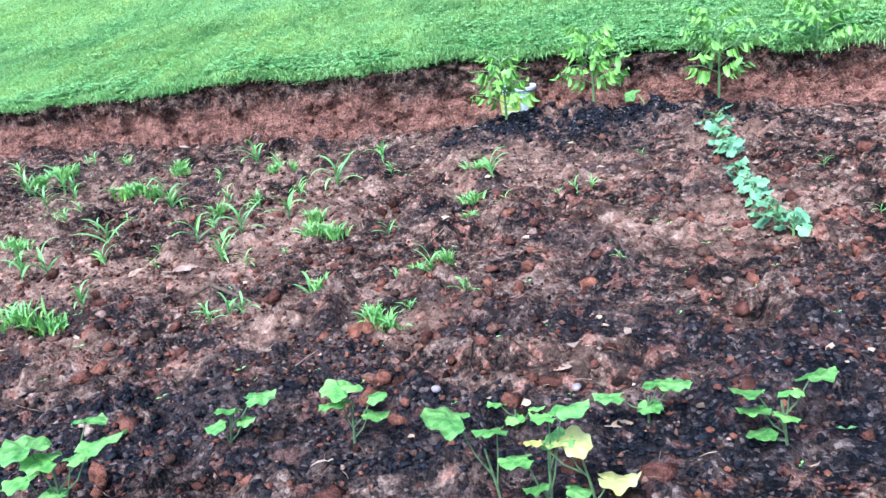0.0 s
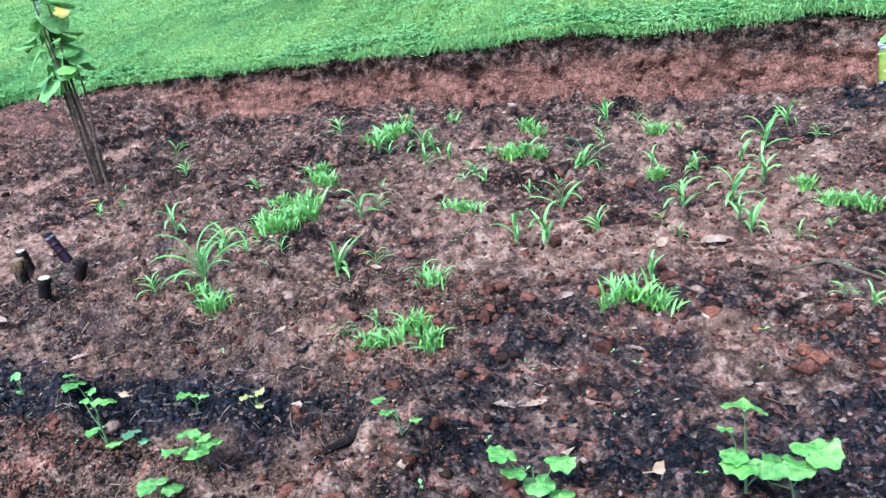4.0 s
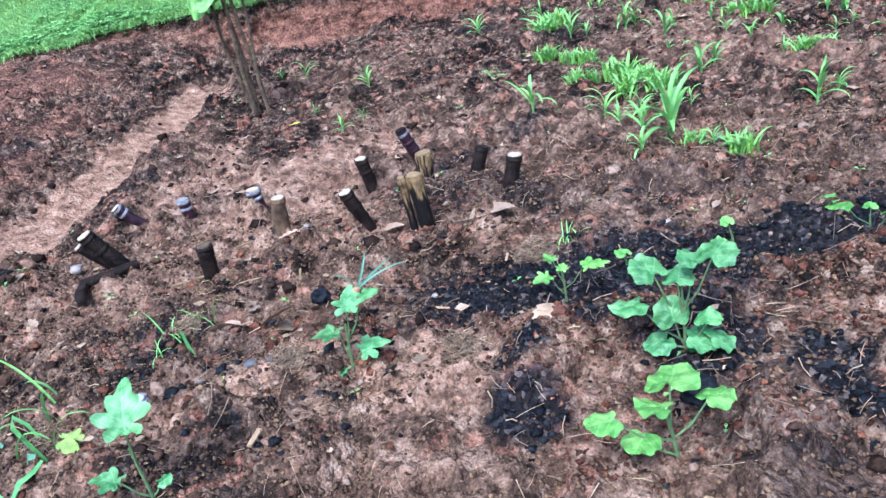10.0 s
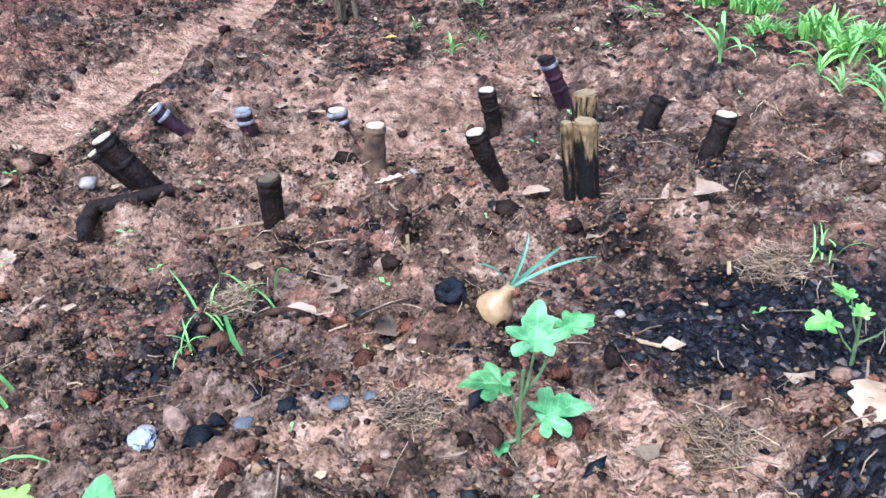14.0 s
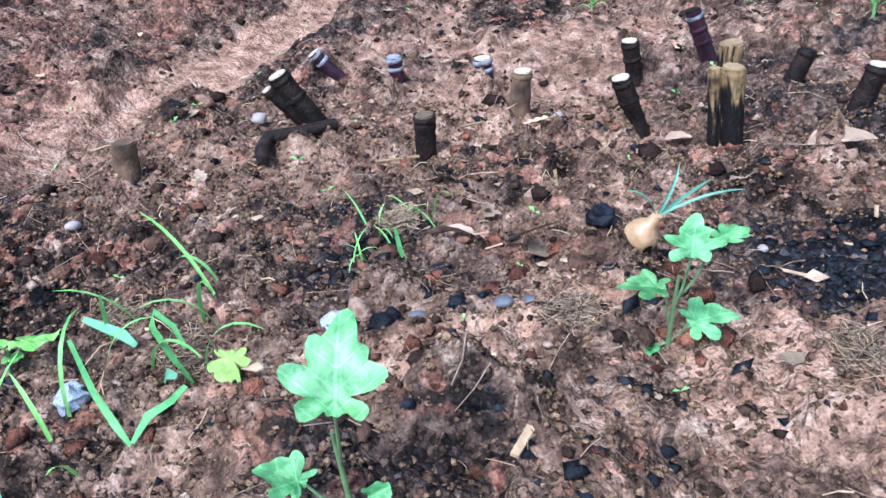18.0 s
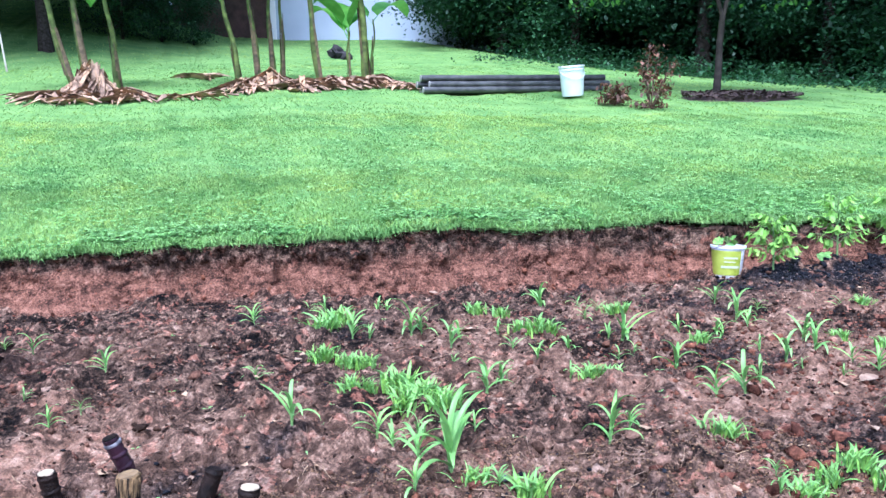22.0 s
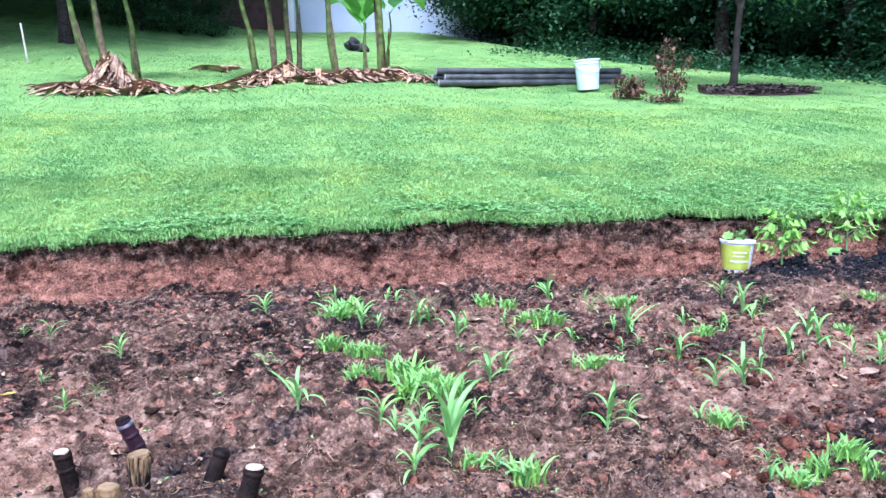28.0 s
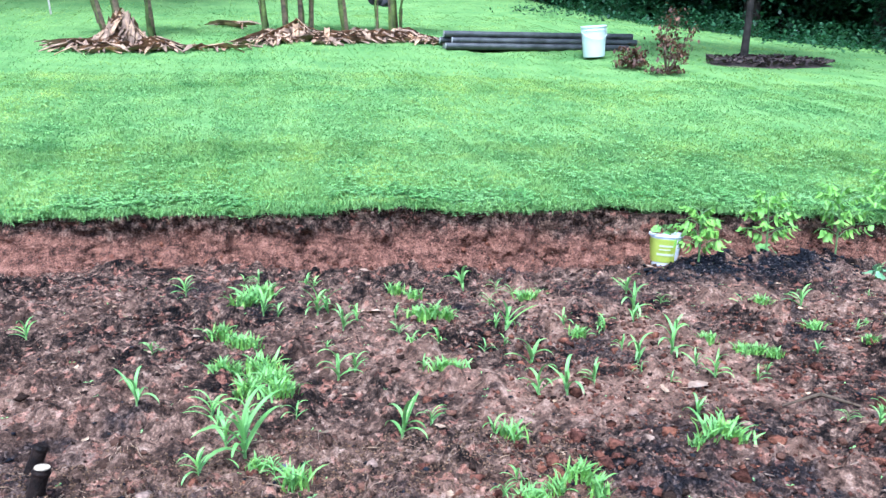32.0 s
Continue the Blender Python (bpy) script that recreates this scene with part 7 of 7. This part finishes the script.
def dry_shrub(x, y, tall, wide, n, seed, label):
    rng, rnd = np.random.default_rng(seed), random.Random(seed)
    top = tagged(empty("dry_shrub"), label, "shrub")
    tips = []
    for k in range(7):
        a, h = rnd.random() * 6.28, tall * rnd.uniform(0.35, 1.0)
        e = Vector((math.cos(a) * wide * rnd.uniform(0.1, 0.6) + 0.12 * h, math.sin(a) * wide * 0.5, h))
        part("twig", tube([(0, 0, -0.02), e * 0.5 + Vector((rnd.uniform(-0.05, 0.05), 0, 0)), e], [0.012, 0.008, 0.003], 6), TWIG, top)
        tips += [tuple(e * s) for s in (0.55, 0.75, 0.9, 1.0)]
    tips += [(rnd.uniform(-wide, wide) * 0.6, rnd.uniform(-0.15, 0.15), 0.04) for _ in range(9)]
    c = np.array(tips)
    v, f = leaf_cloud(c[rng.integers(0, len(c), n)] + rng.normal(0, 0.045, (n, 3)), 0.055, seed, 0.6)
    v[:, 2] = np.maximum(v[:, 2], 0.005)
    fast_mesh("dry_leaves", v, f, REDLEAF).parent = top
    top.matrix_basis = pose(x, y, lawn_at(x, y), 0, 0, 0)


dry_shrub(4.76, 6.2, 0.70, 0.42, 640, 1, "withered shrub with dry reddish brown leaves")
dry_shrub(4.50, 6.55, 0.22, 0.27, 420, 2, "pile of dry reddish brown leaves on the grass")


def house():
    wall = plain("pale_render", (0.36, 0.41, 0.50), (0.43, 0.48, 0.57), 0.8, 0.85, 0.2)
    trim = plain("white_trim", (0.7, 0.71, 0.72), (0.78, 0.78, 0.78), 4, 0.6, 0.1)
    roof = plain("grey_shingle", (0.06, 0.06, 0.06), (0.14, 0.135, 0.13), 6, 0.9, 0.5)
    dark = plain("house_brick", (0.05, 0.028, 0.024), (0.11, 0.06, 0.05), 5, 0.85, 0.5)
    top = tagged(empty("house"), "pale blue-grey rendered house wall beyond the lawn", "house")
    part("wall", box(0, 9, 0, 6, -2, 4.6), wall, top)
    part("corner_trim", box(-0.06, 0.12, -0.05, 0.2, -2, 4.6, 0.01), trim, top, "white corner board")
    part("side_wall", box(-3.2, -0.06, 0.5, 5.5, -2, 4.0), dark, top, "brown brick side wall")
    bm = bmesh.new()
    v = [bm.verts.new(q) for q in ((-3.6, -0.5, 4.5), (9.5, -0.5, 4.5), (9.5, 6.5, 4.5), (-3.6, 6.5, 4.5), (-3.6, 3, 6.6), (9.5, 3, 6.6))]
    for q in ((0, 1, 5, 4), (2, 3, 4, 5), (0, 4, 3), (1, 2, 5), (3, 2, 1, 0)):
        bm.faces.new([v[i] for i in q])
    part("roof", bm, roof, top, shade=False)
    top.matrix_basis = pose(2.75, 24.8, lawn_at(4.2, 24.8) - 0.1, 0, 0, -13)


house()


# ---- bins, wheelbarrow, bags, stake, car ----
def wheelie_bin(x, y, turn, shell, label):
    black = plain("black_rubber", (0.01, 0.01, 0.011), (0.03, 0.03, 0.032), 20, 0.7, 0.3)
    top = tagged(empty("wheeled_bin"), label, "bin")
    bm, rows = bmesh.new(), []
    for z, w, d in ((0.0, 0.235, 0.25), (0.06, 0.245, 0.26), (0.6, 0.275, 0.32), (0.93, 0.29, 0.36)):
        rows.append([bm.verts.new((sx * w * cx, sy * d * cy, z)) for sx, sy, cx, cy in ((-1, -1, 1, 0.86), (-1, -1, 0.86, 1), (1, -1, 0.86, 1), (1, -1, 1, 0.86), (1, 1, 1, 0.86), (1, 1, 0.86, 1), (-1, 1, 0.86, 1), (-1, 1, 1, 0.86))])
    for a, b in zip(rows, rows[1:]):
        for k in range(8):
            bm.faces.new((a[k], a[(k + 1) % 8], b[(k + 1) % 8], b[k]))
    bm.faces.new(rows[0][::-1]), bm.faces.new(rows[-1])
    part("body", bm, shell, top, shade=False)
    part("rim", box(-0.31, 0.31, -0.38, 0.38, 0.9, 0.95, 0.012), shell, top)
    part("lid", box(-0.31, 0.31, -0.40, 0.39, 0.952, 1.0, 0.02), shell, top)
    part("handle", tube([(-0.24, 0.40, 0.93), (-0.24, 0.45, 0.92), (0.24, 0.45, 0.92), (0.24, 0.40, 0.93)], 0.016, 8), shell, top)
    for z in (0.52, 0.68, 0.80):
        part("ridge", box(-0.2, 0.2, -0.36, -0.30, z, z + 0.03, 0.006), shell, top)
    for sx in (-1, 1):
        w = part("wheel", turned([(0.025, -0.025), (0.088, -0.028), (0.093, -0.02), (0.093, 0.02), (0.088, 0.028), (0.025, 0.025)], 20), black, top, "black rubber wheel")
        w.matrix_basis = pose(sx * 0.255, 0.25, 0.085, 0, 90, 0)
    top.matrix_basis = pose(x, y, lawn_at(x, y), 0, 0, turn)


wheelie_bin(-4.06, 4.99, 92, plain("grey_bin_plastic", (0.20, 0.22, 0.25), (0.29, 0.31, 0.35), 3, 0.45, 0.15), "grey plastic wheeled bin standing on the lawn")
wheelie_bin(-5.05, 5.02, 88, plain("green_bin_plastic", (0.012, 0.11, 0.065), (0.03, 0.18, 0.11), 3, 0.4, 0.15), "green plastic wheeled bin standing on the lawn")


def wheelbarrow():
    red = plain("red_paint", (0.42, 0.015, 0.02), (0.58, 0.035, 0.04), 6, 0.35, 0.15)
    black = plain("tyre_rubber", (0.01, 0.01, 0.01), (0.03, 0.03, 0.03), 30, 0.75, 0.4)
    grey = plain("grey_tube", (0.22, 0.23, 0.25), (0.36, 0.37, 0.38), 12, 0.4, 0.1, 0.5)
    top = tagged(empty("wheelbarrow"), "red wheelbarrow turned upside down on the lawn", "wheelbarrow")
    bm, rows = bmesh.new(), []
    for z, a, b in ((0.0, 0.30, 0.20), (0.41, 0.40, 0.36), (0.42, 0.41, 0.37), (0.40, 0.385, 0.34), (0.015, 0.285, 0.185)):
        rows.append([bm.verts.new((a * (abs(math.cos(t)) ** 0.5) * (1 if math.cos(t) > 0 else -1), b * (abs(math.sin(t)) ** 0.5) * (1 if math.sin(t) > 0 else -1), z)) for t in [2 * math.pi * k / 24 for k in range(24)]])
    for q, r in zip(rows, rows[1:]):
        for k in range(24):
            bm.faces.new((q[k], q[(k + 1) % 24], r[(k + 1) % 24], r[k]))
    bm.faces.new(rows[0][::-1]), bm.faces.new(rows[-1])
    part("tray", bm, red, top, "red painted steel tray")
    w = part("wheel", turned([(0.1, -0.04), (0.17, -0.045), (0.195, -0.02), (0.195, 0.02), (0.17, 0.045), (0.1, 0.04)], 24), black, top)
    w.matrix_basis = pose(0.62, 0, 0.03, 90, 0, 0)
    h = part("hub", turned([(0.1, -0.02), (0.095, 0.03), (0.03, 0.05)], 16), grey, w, "grey metal hub")
    for sy in (-1, 1):
        part("shaft", tube([(0.92, sy * 0.09, 0.05), (0.45, sy * 0.14, 0.0), (0.1, sy * 0.2, -0.03), (-0.6, sy * 0.3, 0.02), (-0.85, sy * 0.3, 0.05)], 0.017, 8), grey, top)
        part("nose_cap", tube([(0.89, sy * 0.09, 0.047), (0.95, sy * 0.085, 0.055)], 0.03, 8), red, top, "red end cap")
        part("grip", tube([(-0.82, sy * 0.3, 0.047), (-0.95, sy * 0.3, 0.06)], 0.022, 8), red, top, "red rubber grip")
        part("leg", tube([(-0.1, sy * 0.2, -0.02), (-0.2, sy * 0.22, -0.3), (-0.32, sy * 0.22, -0.02)], 0.013, 7), grey, top)
    top.matrix_basis = pose(-5.56, 4.2, lawn_at(-5.56, 4.2) + 0.45, 166, 3, 8)


wheelbarrow()


def bag(name, x, y, z, sx, sy, sz, turn, mat, label, patches=()):
    top = tagged(empty(name), label, "bag")
    bm = bmesh.new()
    bmesh.ops.create_cube(bm, size=2)
    bmesh.ops.subdivide_edges(bm, edges=bm.edges[:], cuts=7, use_grid_fill=True)
    for v in bm.verts:
        d = v.co.normalized()
        v.co = v.co.lerp(d * 1.2, 0.38)
        v.co = Vector((v.co.x * sx, v.co.y * sy, v.co.z * sz * (1 - 0.12 * abs(v.co.x) ** 4)))
        v.co += d * 0.04 * noise.noise(v.co * 11 + Vector((x, y, 3)))
        v.co.z = max(v.co.z, -sz * 0.8)
    part("sack", bm, mat, top)
    for px, py, w, h, m in patches:
        bm = bmesh.new()
        bmesh.ops.create_grid(bm, x_segments=6, y_segments=4, size=1)
        for v in bm.verts:
            u, q = px + v.co.x * w, py + v.co.y * h
            v.co = Vector((u, -sy * math.sqrt(max(0.03, 1.15 - (u / sx) ** 2 * 0.25 - (q / sz) ** 2 * 0.75)) - 0.03, q))
        part("print_patch", bm, m, top)
    top.matrix_basis = pose(x, y, z, 0, 0, turn)


def bags():
    green, white = plain("green_black_film", (0.01, 0.20, 0.09), (0.03, 0.34, 0.16), 4, 0.3, 0.5, depth=0.02), plain("white_film", (0.62, 0.6, 0.62), (0.8, 0.79, 0.8), 4, 0.3, 0.4, depth=0.02)
    t = green.node_tree
    b = t.nodes["Principled BSDF"]
    src = b.inputs["Base Color"].links[0].from_socket
    sep, add = t.nodes.new("ShaderNodeSeparateXYZ"), t.nodes.new("ShaderNodeMath")
    t.links.new(t.nodes.new("ShaderNodeTexCoord").outputs["Object"], sep.inputs[0])
    add.operation = "MULTIPLY_ADD"
    add.inputs[1].default_value = 0.35
    t.links.new(noise_node(t, 6, 3).outputs[0], add.inputs[0]), t.links.new(sep.outputs[0], add.inputs[2])
    side = ramp_node(t, add.outputs[0], [(0.58, (0, 0, 0)), (0.60, (1, 1, 1))])
    t.links.new(mix_node(t, (0.018, 0.018, 0.02), src, side.outputs[0]), b.inputs["Base Color"])
    pink = plain("red_print", (0.55, 0.10, 0.12), (0.65, 0.2, 0.2), 9, 0.4, 0)
    z = lawn_at(-3.53, 1.66)
    bag("soil_bag", -3.47, 1.57, z + 0.11, 0.42, 0.25, 0.15, 10, green, "full black and green plastic bag of soil on the grass edge", ((-0.12, 0.05, 0.06, 0.035, white), (0.12, 0.07, 0.05, 0.03, white), (0.24, 0.06, 0.022, 0.035, white), (0.38, 0.06, 0.02, 0.05, white)))
    bag("soil_bag", -3.44, 1.59, z + 0.285, 0.44, 0.25, 0.07, 12, white, "white plastic bag lying on a green bag", ((-0.05, 0.03, 0.2, 0.012, pink),))


bags()


def stake_and_car():
    pale = plain("pale_wood_stake", (0.3, 0.26, 0.2), (0.5, 0.45, 0.36), 20, 0.8, 0.3)
    top = tagged(empty("wooden_stake"), "pale wooden stake standing in the lawn", "stake")
    part("shaft", box(-0.013, 0.013, -0.013, 0.013, -0.1, 0.60, 0.003), pale, top)
    top.matrix_basis = pose(-2.64, 12.05, lawn_at(-2.64, 12.05), 0, -5, 0)
    stone = plain("dark_stump", (0.015, 0.014, 0.015), (0.06, 0.055, 0.055), 8, 0.9, 0.8, gloss=0.05)
    t2 = tagged(empty("tree_stump"), "dark tree stump in the grass", "stump")
    bm = bmesh.new()
    bmesh.ops.create_icosphere(bm, subdivisions=3, radius=0.2)
    for v in bm.verts:
        v.co *= 1 + 0.9 * noise.noise(v.co * 5) + 0.4 * noise.noise(v.co * 14)
        v.co.z = max(v.co.z * 0.8 + 0.1, -0.1)
    part("stump", bm, stone, t2)
    t2.matrix_basis = pose(3.1, 15.6, lawn_at(3.1, 15.6), 0, 0, 0)
    paint, glass, black = plain("white_car_paint", (0.7, 0.71, 0.72), (0.78, 0.78, 0.78), 2, 0.25, 0), plain("dark_glass", (0.01, 0.012, 0.014), (0.03, 0.035, 0.04), 2, 0.1, 0), plain("car_tyre", (0.01, 0.01, 0.01), (0.03, 0.03, 0.03), 9, 0.8, 0.2)
    car = tagged(empty("car"), "white parked car behind the trees", "car")
    bm = box(-2.2, 2.2, -0.9, 0.9, 0.3, 0.95, 0.12)
    part("body", bm, paint, car)
    bm = box(-1.2, 1.3, -0.78, 0.78, 0.95, 1.5, 0.2)
    part("cabin", bm, glass, car, "dark glass cabin")
    part("roof", box(-0.85, 0.95, -0.7, 0.7, 1.45, 1.52, 0.03), paint, car)
    for sx in (-1.4, 1.4):
        for sy in (-0.85, 0.85):
            w = part("wheel", turned([(0.15, -0.1), (0.31, -0.1), (0.33, 0), (0.31, 0.1), (0.15, 0.1)], 18), black, car)
            w.matrix_basis = pose(sx, sy, 0.33, 90, 0, 0)
    car.matrix_basis = pose(-9.2, 36, lawn_at(-9.2, 36) - 0.02, 0, 0, 15)


stake_and_car()


# ---- small things near the stakes ----
STRAPGREEN = leafy("strap_leaf", (0.10, 0.28, 0.07), (0.20, 0.42, 0.14), 40, 0.45, 0.15)
BLUEGREEN = leafy("blue_green_blade", (0.10, 0.24, 0.13), (0.22, 0.40, 0.25), 40, 0.5, 0.15)


def strap(points, width, mat, label, name="grass_blade"):
    """One long blade through points given as (x, y, height over the soil)."""
    top = tagged(empty(name), label, "grass")
    pts = [Vector((x, y, ground_at(x, y) + h)) for x, y, h in points]
    bm, rows = bmesh.new(), []
    for i, p in enumerate(pts):
        d = (pts[min(i + 1, len(pts) - 1)] - pts[max(i - 1, 0)]).normalized()
        side = d.cross(Vector((0, -0.6, 0.8)))
        side = side.normalized() if side.length > 0.01 else Vector((1, 0, 0))
        s = i / (len(pts) - 1)
        w = width * (0.5 + 0.5 * min(1, 4 * s)) * (1 - 0.75 * max(0, s - 0.5) * 2 * 0.6)
        fold = side.cross(d) * w * 0.35
        rows.append([bm.verts.new(p - side * w + fold), bm.verts.new(p), bm.verts.new(p + side * w + fold)])
    for a, b in zip(rows, rows[1:]):
        for k in range(2):
            bm.faces.new((a[k], a[k + 1], b[k + 1], b[k]))
    part("blade", bm, mat, top)
    return top


strap([(-0.855, -1.141, 0.004), (-0.872, -1.128, 0.025), (-0.888, -1.118, 0.048), (-0.902, -1.105, 0.065)], 0.0034, STRAPGREEN, "wide light green grass blade leaning over the soil")
strap([(-0.853, -1.14, 0.006), (-0.843, -1.125, 0.014), (-0.832, -1.108, 0.018), (-0.825, -1.093, 0.02)], 0.004, STRAPGREEN, "folded dark green grass blade on the soil")
strap([(-0.842, -1.058, 0.0), (-0.852, -1.06, 0.03), (-0.862, -1.058, 0.055), (-0.858, -1.055, 0.068), (-0.845, -1.055, 0.06), (-0.838, -1.058, 0.04)], 0.0032, STRAPGREEN, "arched green grass blade bent over")
strap([(-0.93, -1.2, 0.004), (-0.938, -1.19, 0.02), (-0.945, -1.175, 0.034)], 0.006, BLUEGREEN, "broad blue-green blade standing in the soil")
strap([(-0.905, -1.03, 0.004), (-0.92, -1.022, 0.016), (-0.945, -1.015, 0.024), (-0.965, -1.01, 0.02)], 0.005, BLUEGREEN, "blue-green blade lying over the weeds")
strap([(-0.86, -1.07, 0.004), (-0.85, -1.075, 0.012), (-0.838, -1.082, 0.012)], 0.005, BLUEGREEN, "short blue-green blade on the soil")
strap([(-0.70, -0.83, 0.0), (-0.705, -0.832, 0.025), (-0.708, -0.83, 0.05)], 0.003, STRAPGREEN, "upright green grass blade in the soil")


def yellow_leaf():
    top = tagged(empty("yellowing_seedling"), "single yellow-green lobed leaf on a thin brown stem", "seedling")
    z = ground_at(-0.80, -1.065)
    part("stem", tube([(-0.80, -1.06, z - 0.005), (-0.812, -1.055, z + 0.025), (-0.823, -1.052, z + 0.05)], [0.0012, 0.0013, 0.0016], 6), TWIG, top)
    leaf = part("leaf", lobed(0.044, 9, 3.8), leafy("sick_leaf", (0.20, 0.29, 0.05), (0.36, 0.46, 0.12), 90, 0.5, 0.1), top)
    leaf.matrix_basis = pose(-0.80, -1.05, z + 0.03, 10, 40, -85)


yellow_leaf()


def root_ball(x, y, size, seed, label):
    """A dead tangle of grass roots."""
    rng = np.random.default_rng(seed)
    n = 240
    a, e = rng.random(n) * 6.28, rng.random(n) * 1.2
    p = np.stack([np.cos(a) * np.cos(e), np.sin(a) * np.cos(e), np.sin(e) * 0.6], 1) * size * rng.uniform(0.4, 1.0, (n, 1))
    d = rng.normal(0, 1, (n, 3)) * size * 0.24
    d[:, 2] *= 0.4
    side = np.cross(d, rng.normal(0, 1, (n, 3)))
    side *= 0.0005 / np.linalg.norm(side, axis=1)[:, None]
    bend = rng.normal(0, 0.18, (n, 3)) * size
    up = np.array([0, 0, 0.0008])
    rows = [q + s for q in (p - d, p + bend, p + d) for s in (side, -side, up)]
    v = np.stack(rows, 1)
    v[..., 2] = np.maximum(v[..., 2], 0.0)
    quads = [(b + i, b + (i + 1) % 3, b + 3 + (i + 1) % 3, b + 3 + i) for b in (0, 3) for i in range(3)]
    f = (np.arange(n)[:, None, None] * 9 + np.array(quads)[None]).reshape(-1, 4)
    ob = fast_mesh("root_tangle", v.reshape(-1, 3), f, LITTER)
    ob.matrix_basis = pose(x, y, ground_at(x, y) + 0.002)
    tagged(ob, label, "roots")


root_ball(-0.296, -1.01, 0.032, 1, "dry grey tangle of dead grass roots on the soil")
root_ball(-0.135, -0.69, 0.04, 2, "dry tan tangle of dead grass roots on the charcoal")
root_ball(-0.52, -0.99, 0.028, 3, "dry tan tangle of dead grass roots on the soil")
root_ball(-0.86, -1.03, 0.035, 4, "brown tangle of dead stems among weeds")
root_ball(-0.95, -0.98, 0.03, 5, "brown tangle of dead stems among weeds")
root_ball(-0.72, -0.77, 0.03, 6, "brown tangle of dead stems among weeds")


def splinter(x0, y0, x1, y1, w, mat, label, h=0.006):
    top = tagged(empty("wood_splinter"), label, "splinter")
    length, a = math.hypot(x1 - x0, y1 - y0), math.degrees(math.atan2(y1 - y0, x1 - x0))
    bm = box(-length / 2, length / 2, -w, w, -w * 0.5, w * 0.5)
    for v in bm.verts:
        v.co.y += 0.3 * w * noise.noise(v.co * 90 + Vector((x0, y0, 0)) * 7)
        v.co.z += 0.3 * w * noise.noise(v.co * 70 + Vector((y0, x0, 1)) * 7)
    part("chip", bm, mat, top, shade=False)
    x, y = (x0 + x1) / 2, (y0 + y1) / 2
    top.matrix_basis = pose(x, y, ground_at(x, y) + h, 8, 0, a)


PALEWOOD = plain("pale_wood_chip", (0.25, 0.16, 0.085), (0.48, 0.33, 0.19), 60, 0.8, 0.5, gloss=0.1)
splinter(-0.555, -1.16, -0.545, -1.132, 0.0032, PALEWOOD, "pale split wood chip on the soil")
splinter(-0.15, -0.66, -0.135, -0.70, 0.003, PALEWOOD, "pale split wood chip on the charcoal")
splinter(-0.19, -0.70, -0.183, -0.675, 0.002, PALEWOOD, "pale split wood chip on the charcoal")
splinter(-0.235, -0.735, -0.21, -0.74, 0.0022, PALEWOOD, "pale split wood chip on the charcoal")
splinter(-0.33, -0.84, -0.30, -0.855, 0.0016, PALEWOOD, "pale thin wood chip on the soil")
splinter(-0.80, -0.56, -0.74, -0.545, 0.0022, CANETAN, "dry cane splinter lying on the soil")
splinter(-0.70, -0.42, -0.64, -0.39, 0.0022, CANETAN, "dry cane splinter lying on the soil")
splinter(-0.55, -0.60, -0.545, -0.66, 0.0022, CANETAN, "dry cane splinter lying on the soil")
ASH = plain("grey_ash", (0.28, 0.29, 0.30), (0.5, 0.51, 0.52), 120, 0.95, 0.9, gloss=0.05)


def lump(x, y, r, mat, label):
    bm = bmesh.new()
    bmesh.ops.create_icosphere(bm, subdivisions=3, radius=r)
    for v in bm.verts:
        v.co *= 1 + 0.5 * noise.noise(v.co * (1.6 / r) + Vector((x, y, 0)) * 9) + 0.25 * noise.noise(v.co * (4 / r))
        v.co.z *= 0.75
    ob = part("ash_lump" if mat is ASH else "burnt_lump", bm, mat, None)
    ob.matrix_basis = pose(x, y, ground_at(x, y) + r * 0.3)
    tagged(ob, label, "lump")


lump(-0.932, -1.098, 0.015, ASH, "pale grey lump of ash on the soil")
lump(-0.729, -0.998, 0.010, ASH, "small pale grey crumb of ash")
lump(-0.495, -0.80, 0.015, CHAR, "black burnt lump beside the onion")
lump(-0.684, -1.0, 0.013, CHAR, "black burnt lump on the soil")
lump(-0.621, -0.971, 0.008, CHAR, "black burnt lump on the soil")
lump(-0.722, -0.80, 0.012, CHAR, "black burnt lump under the weeds")
lump(-0.05, -1.215, 0.02, CHAR, "black burnt lump under a squash seedling")
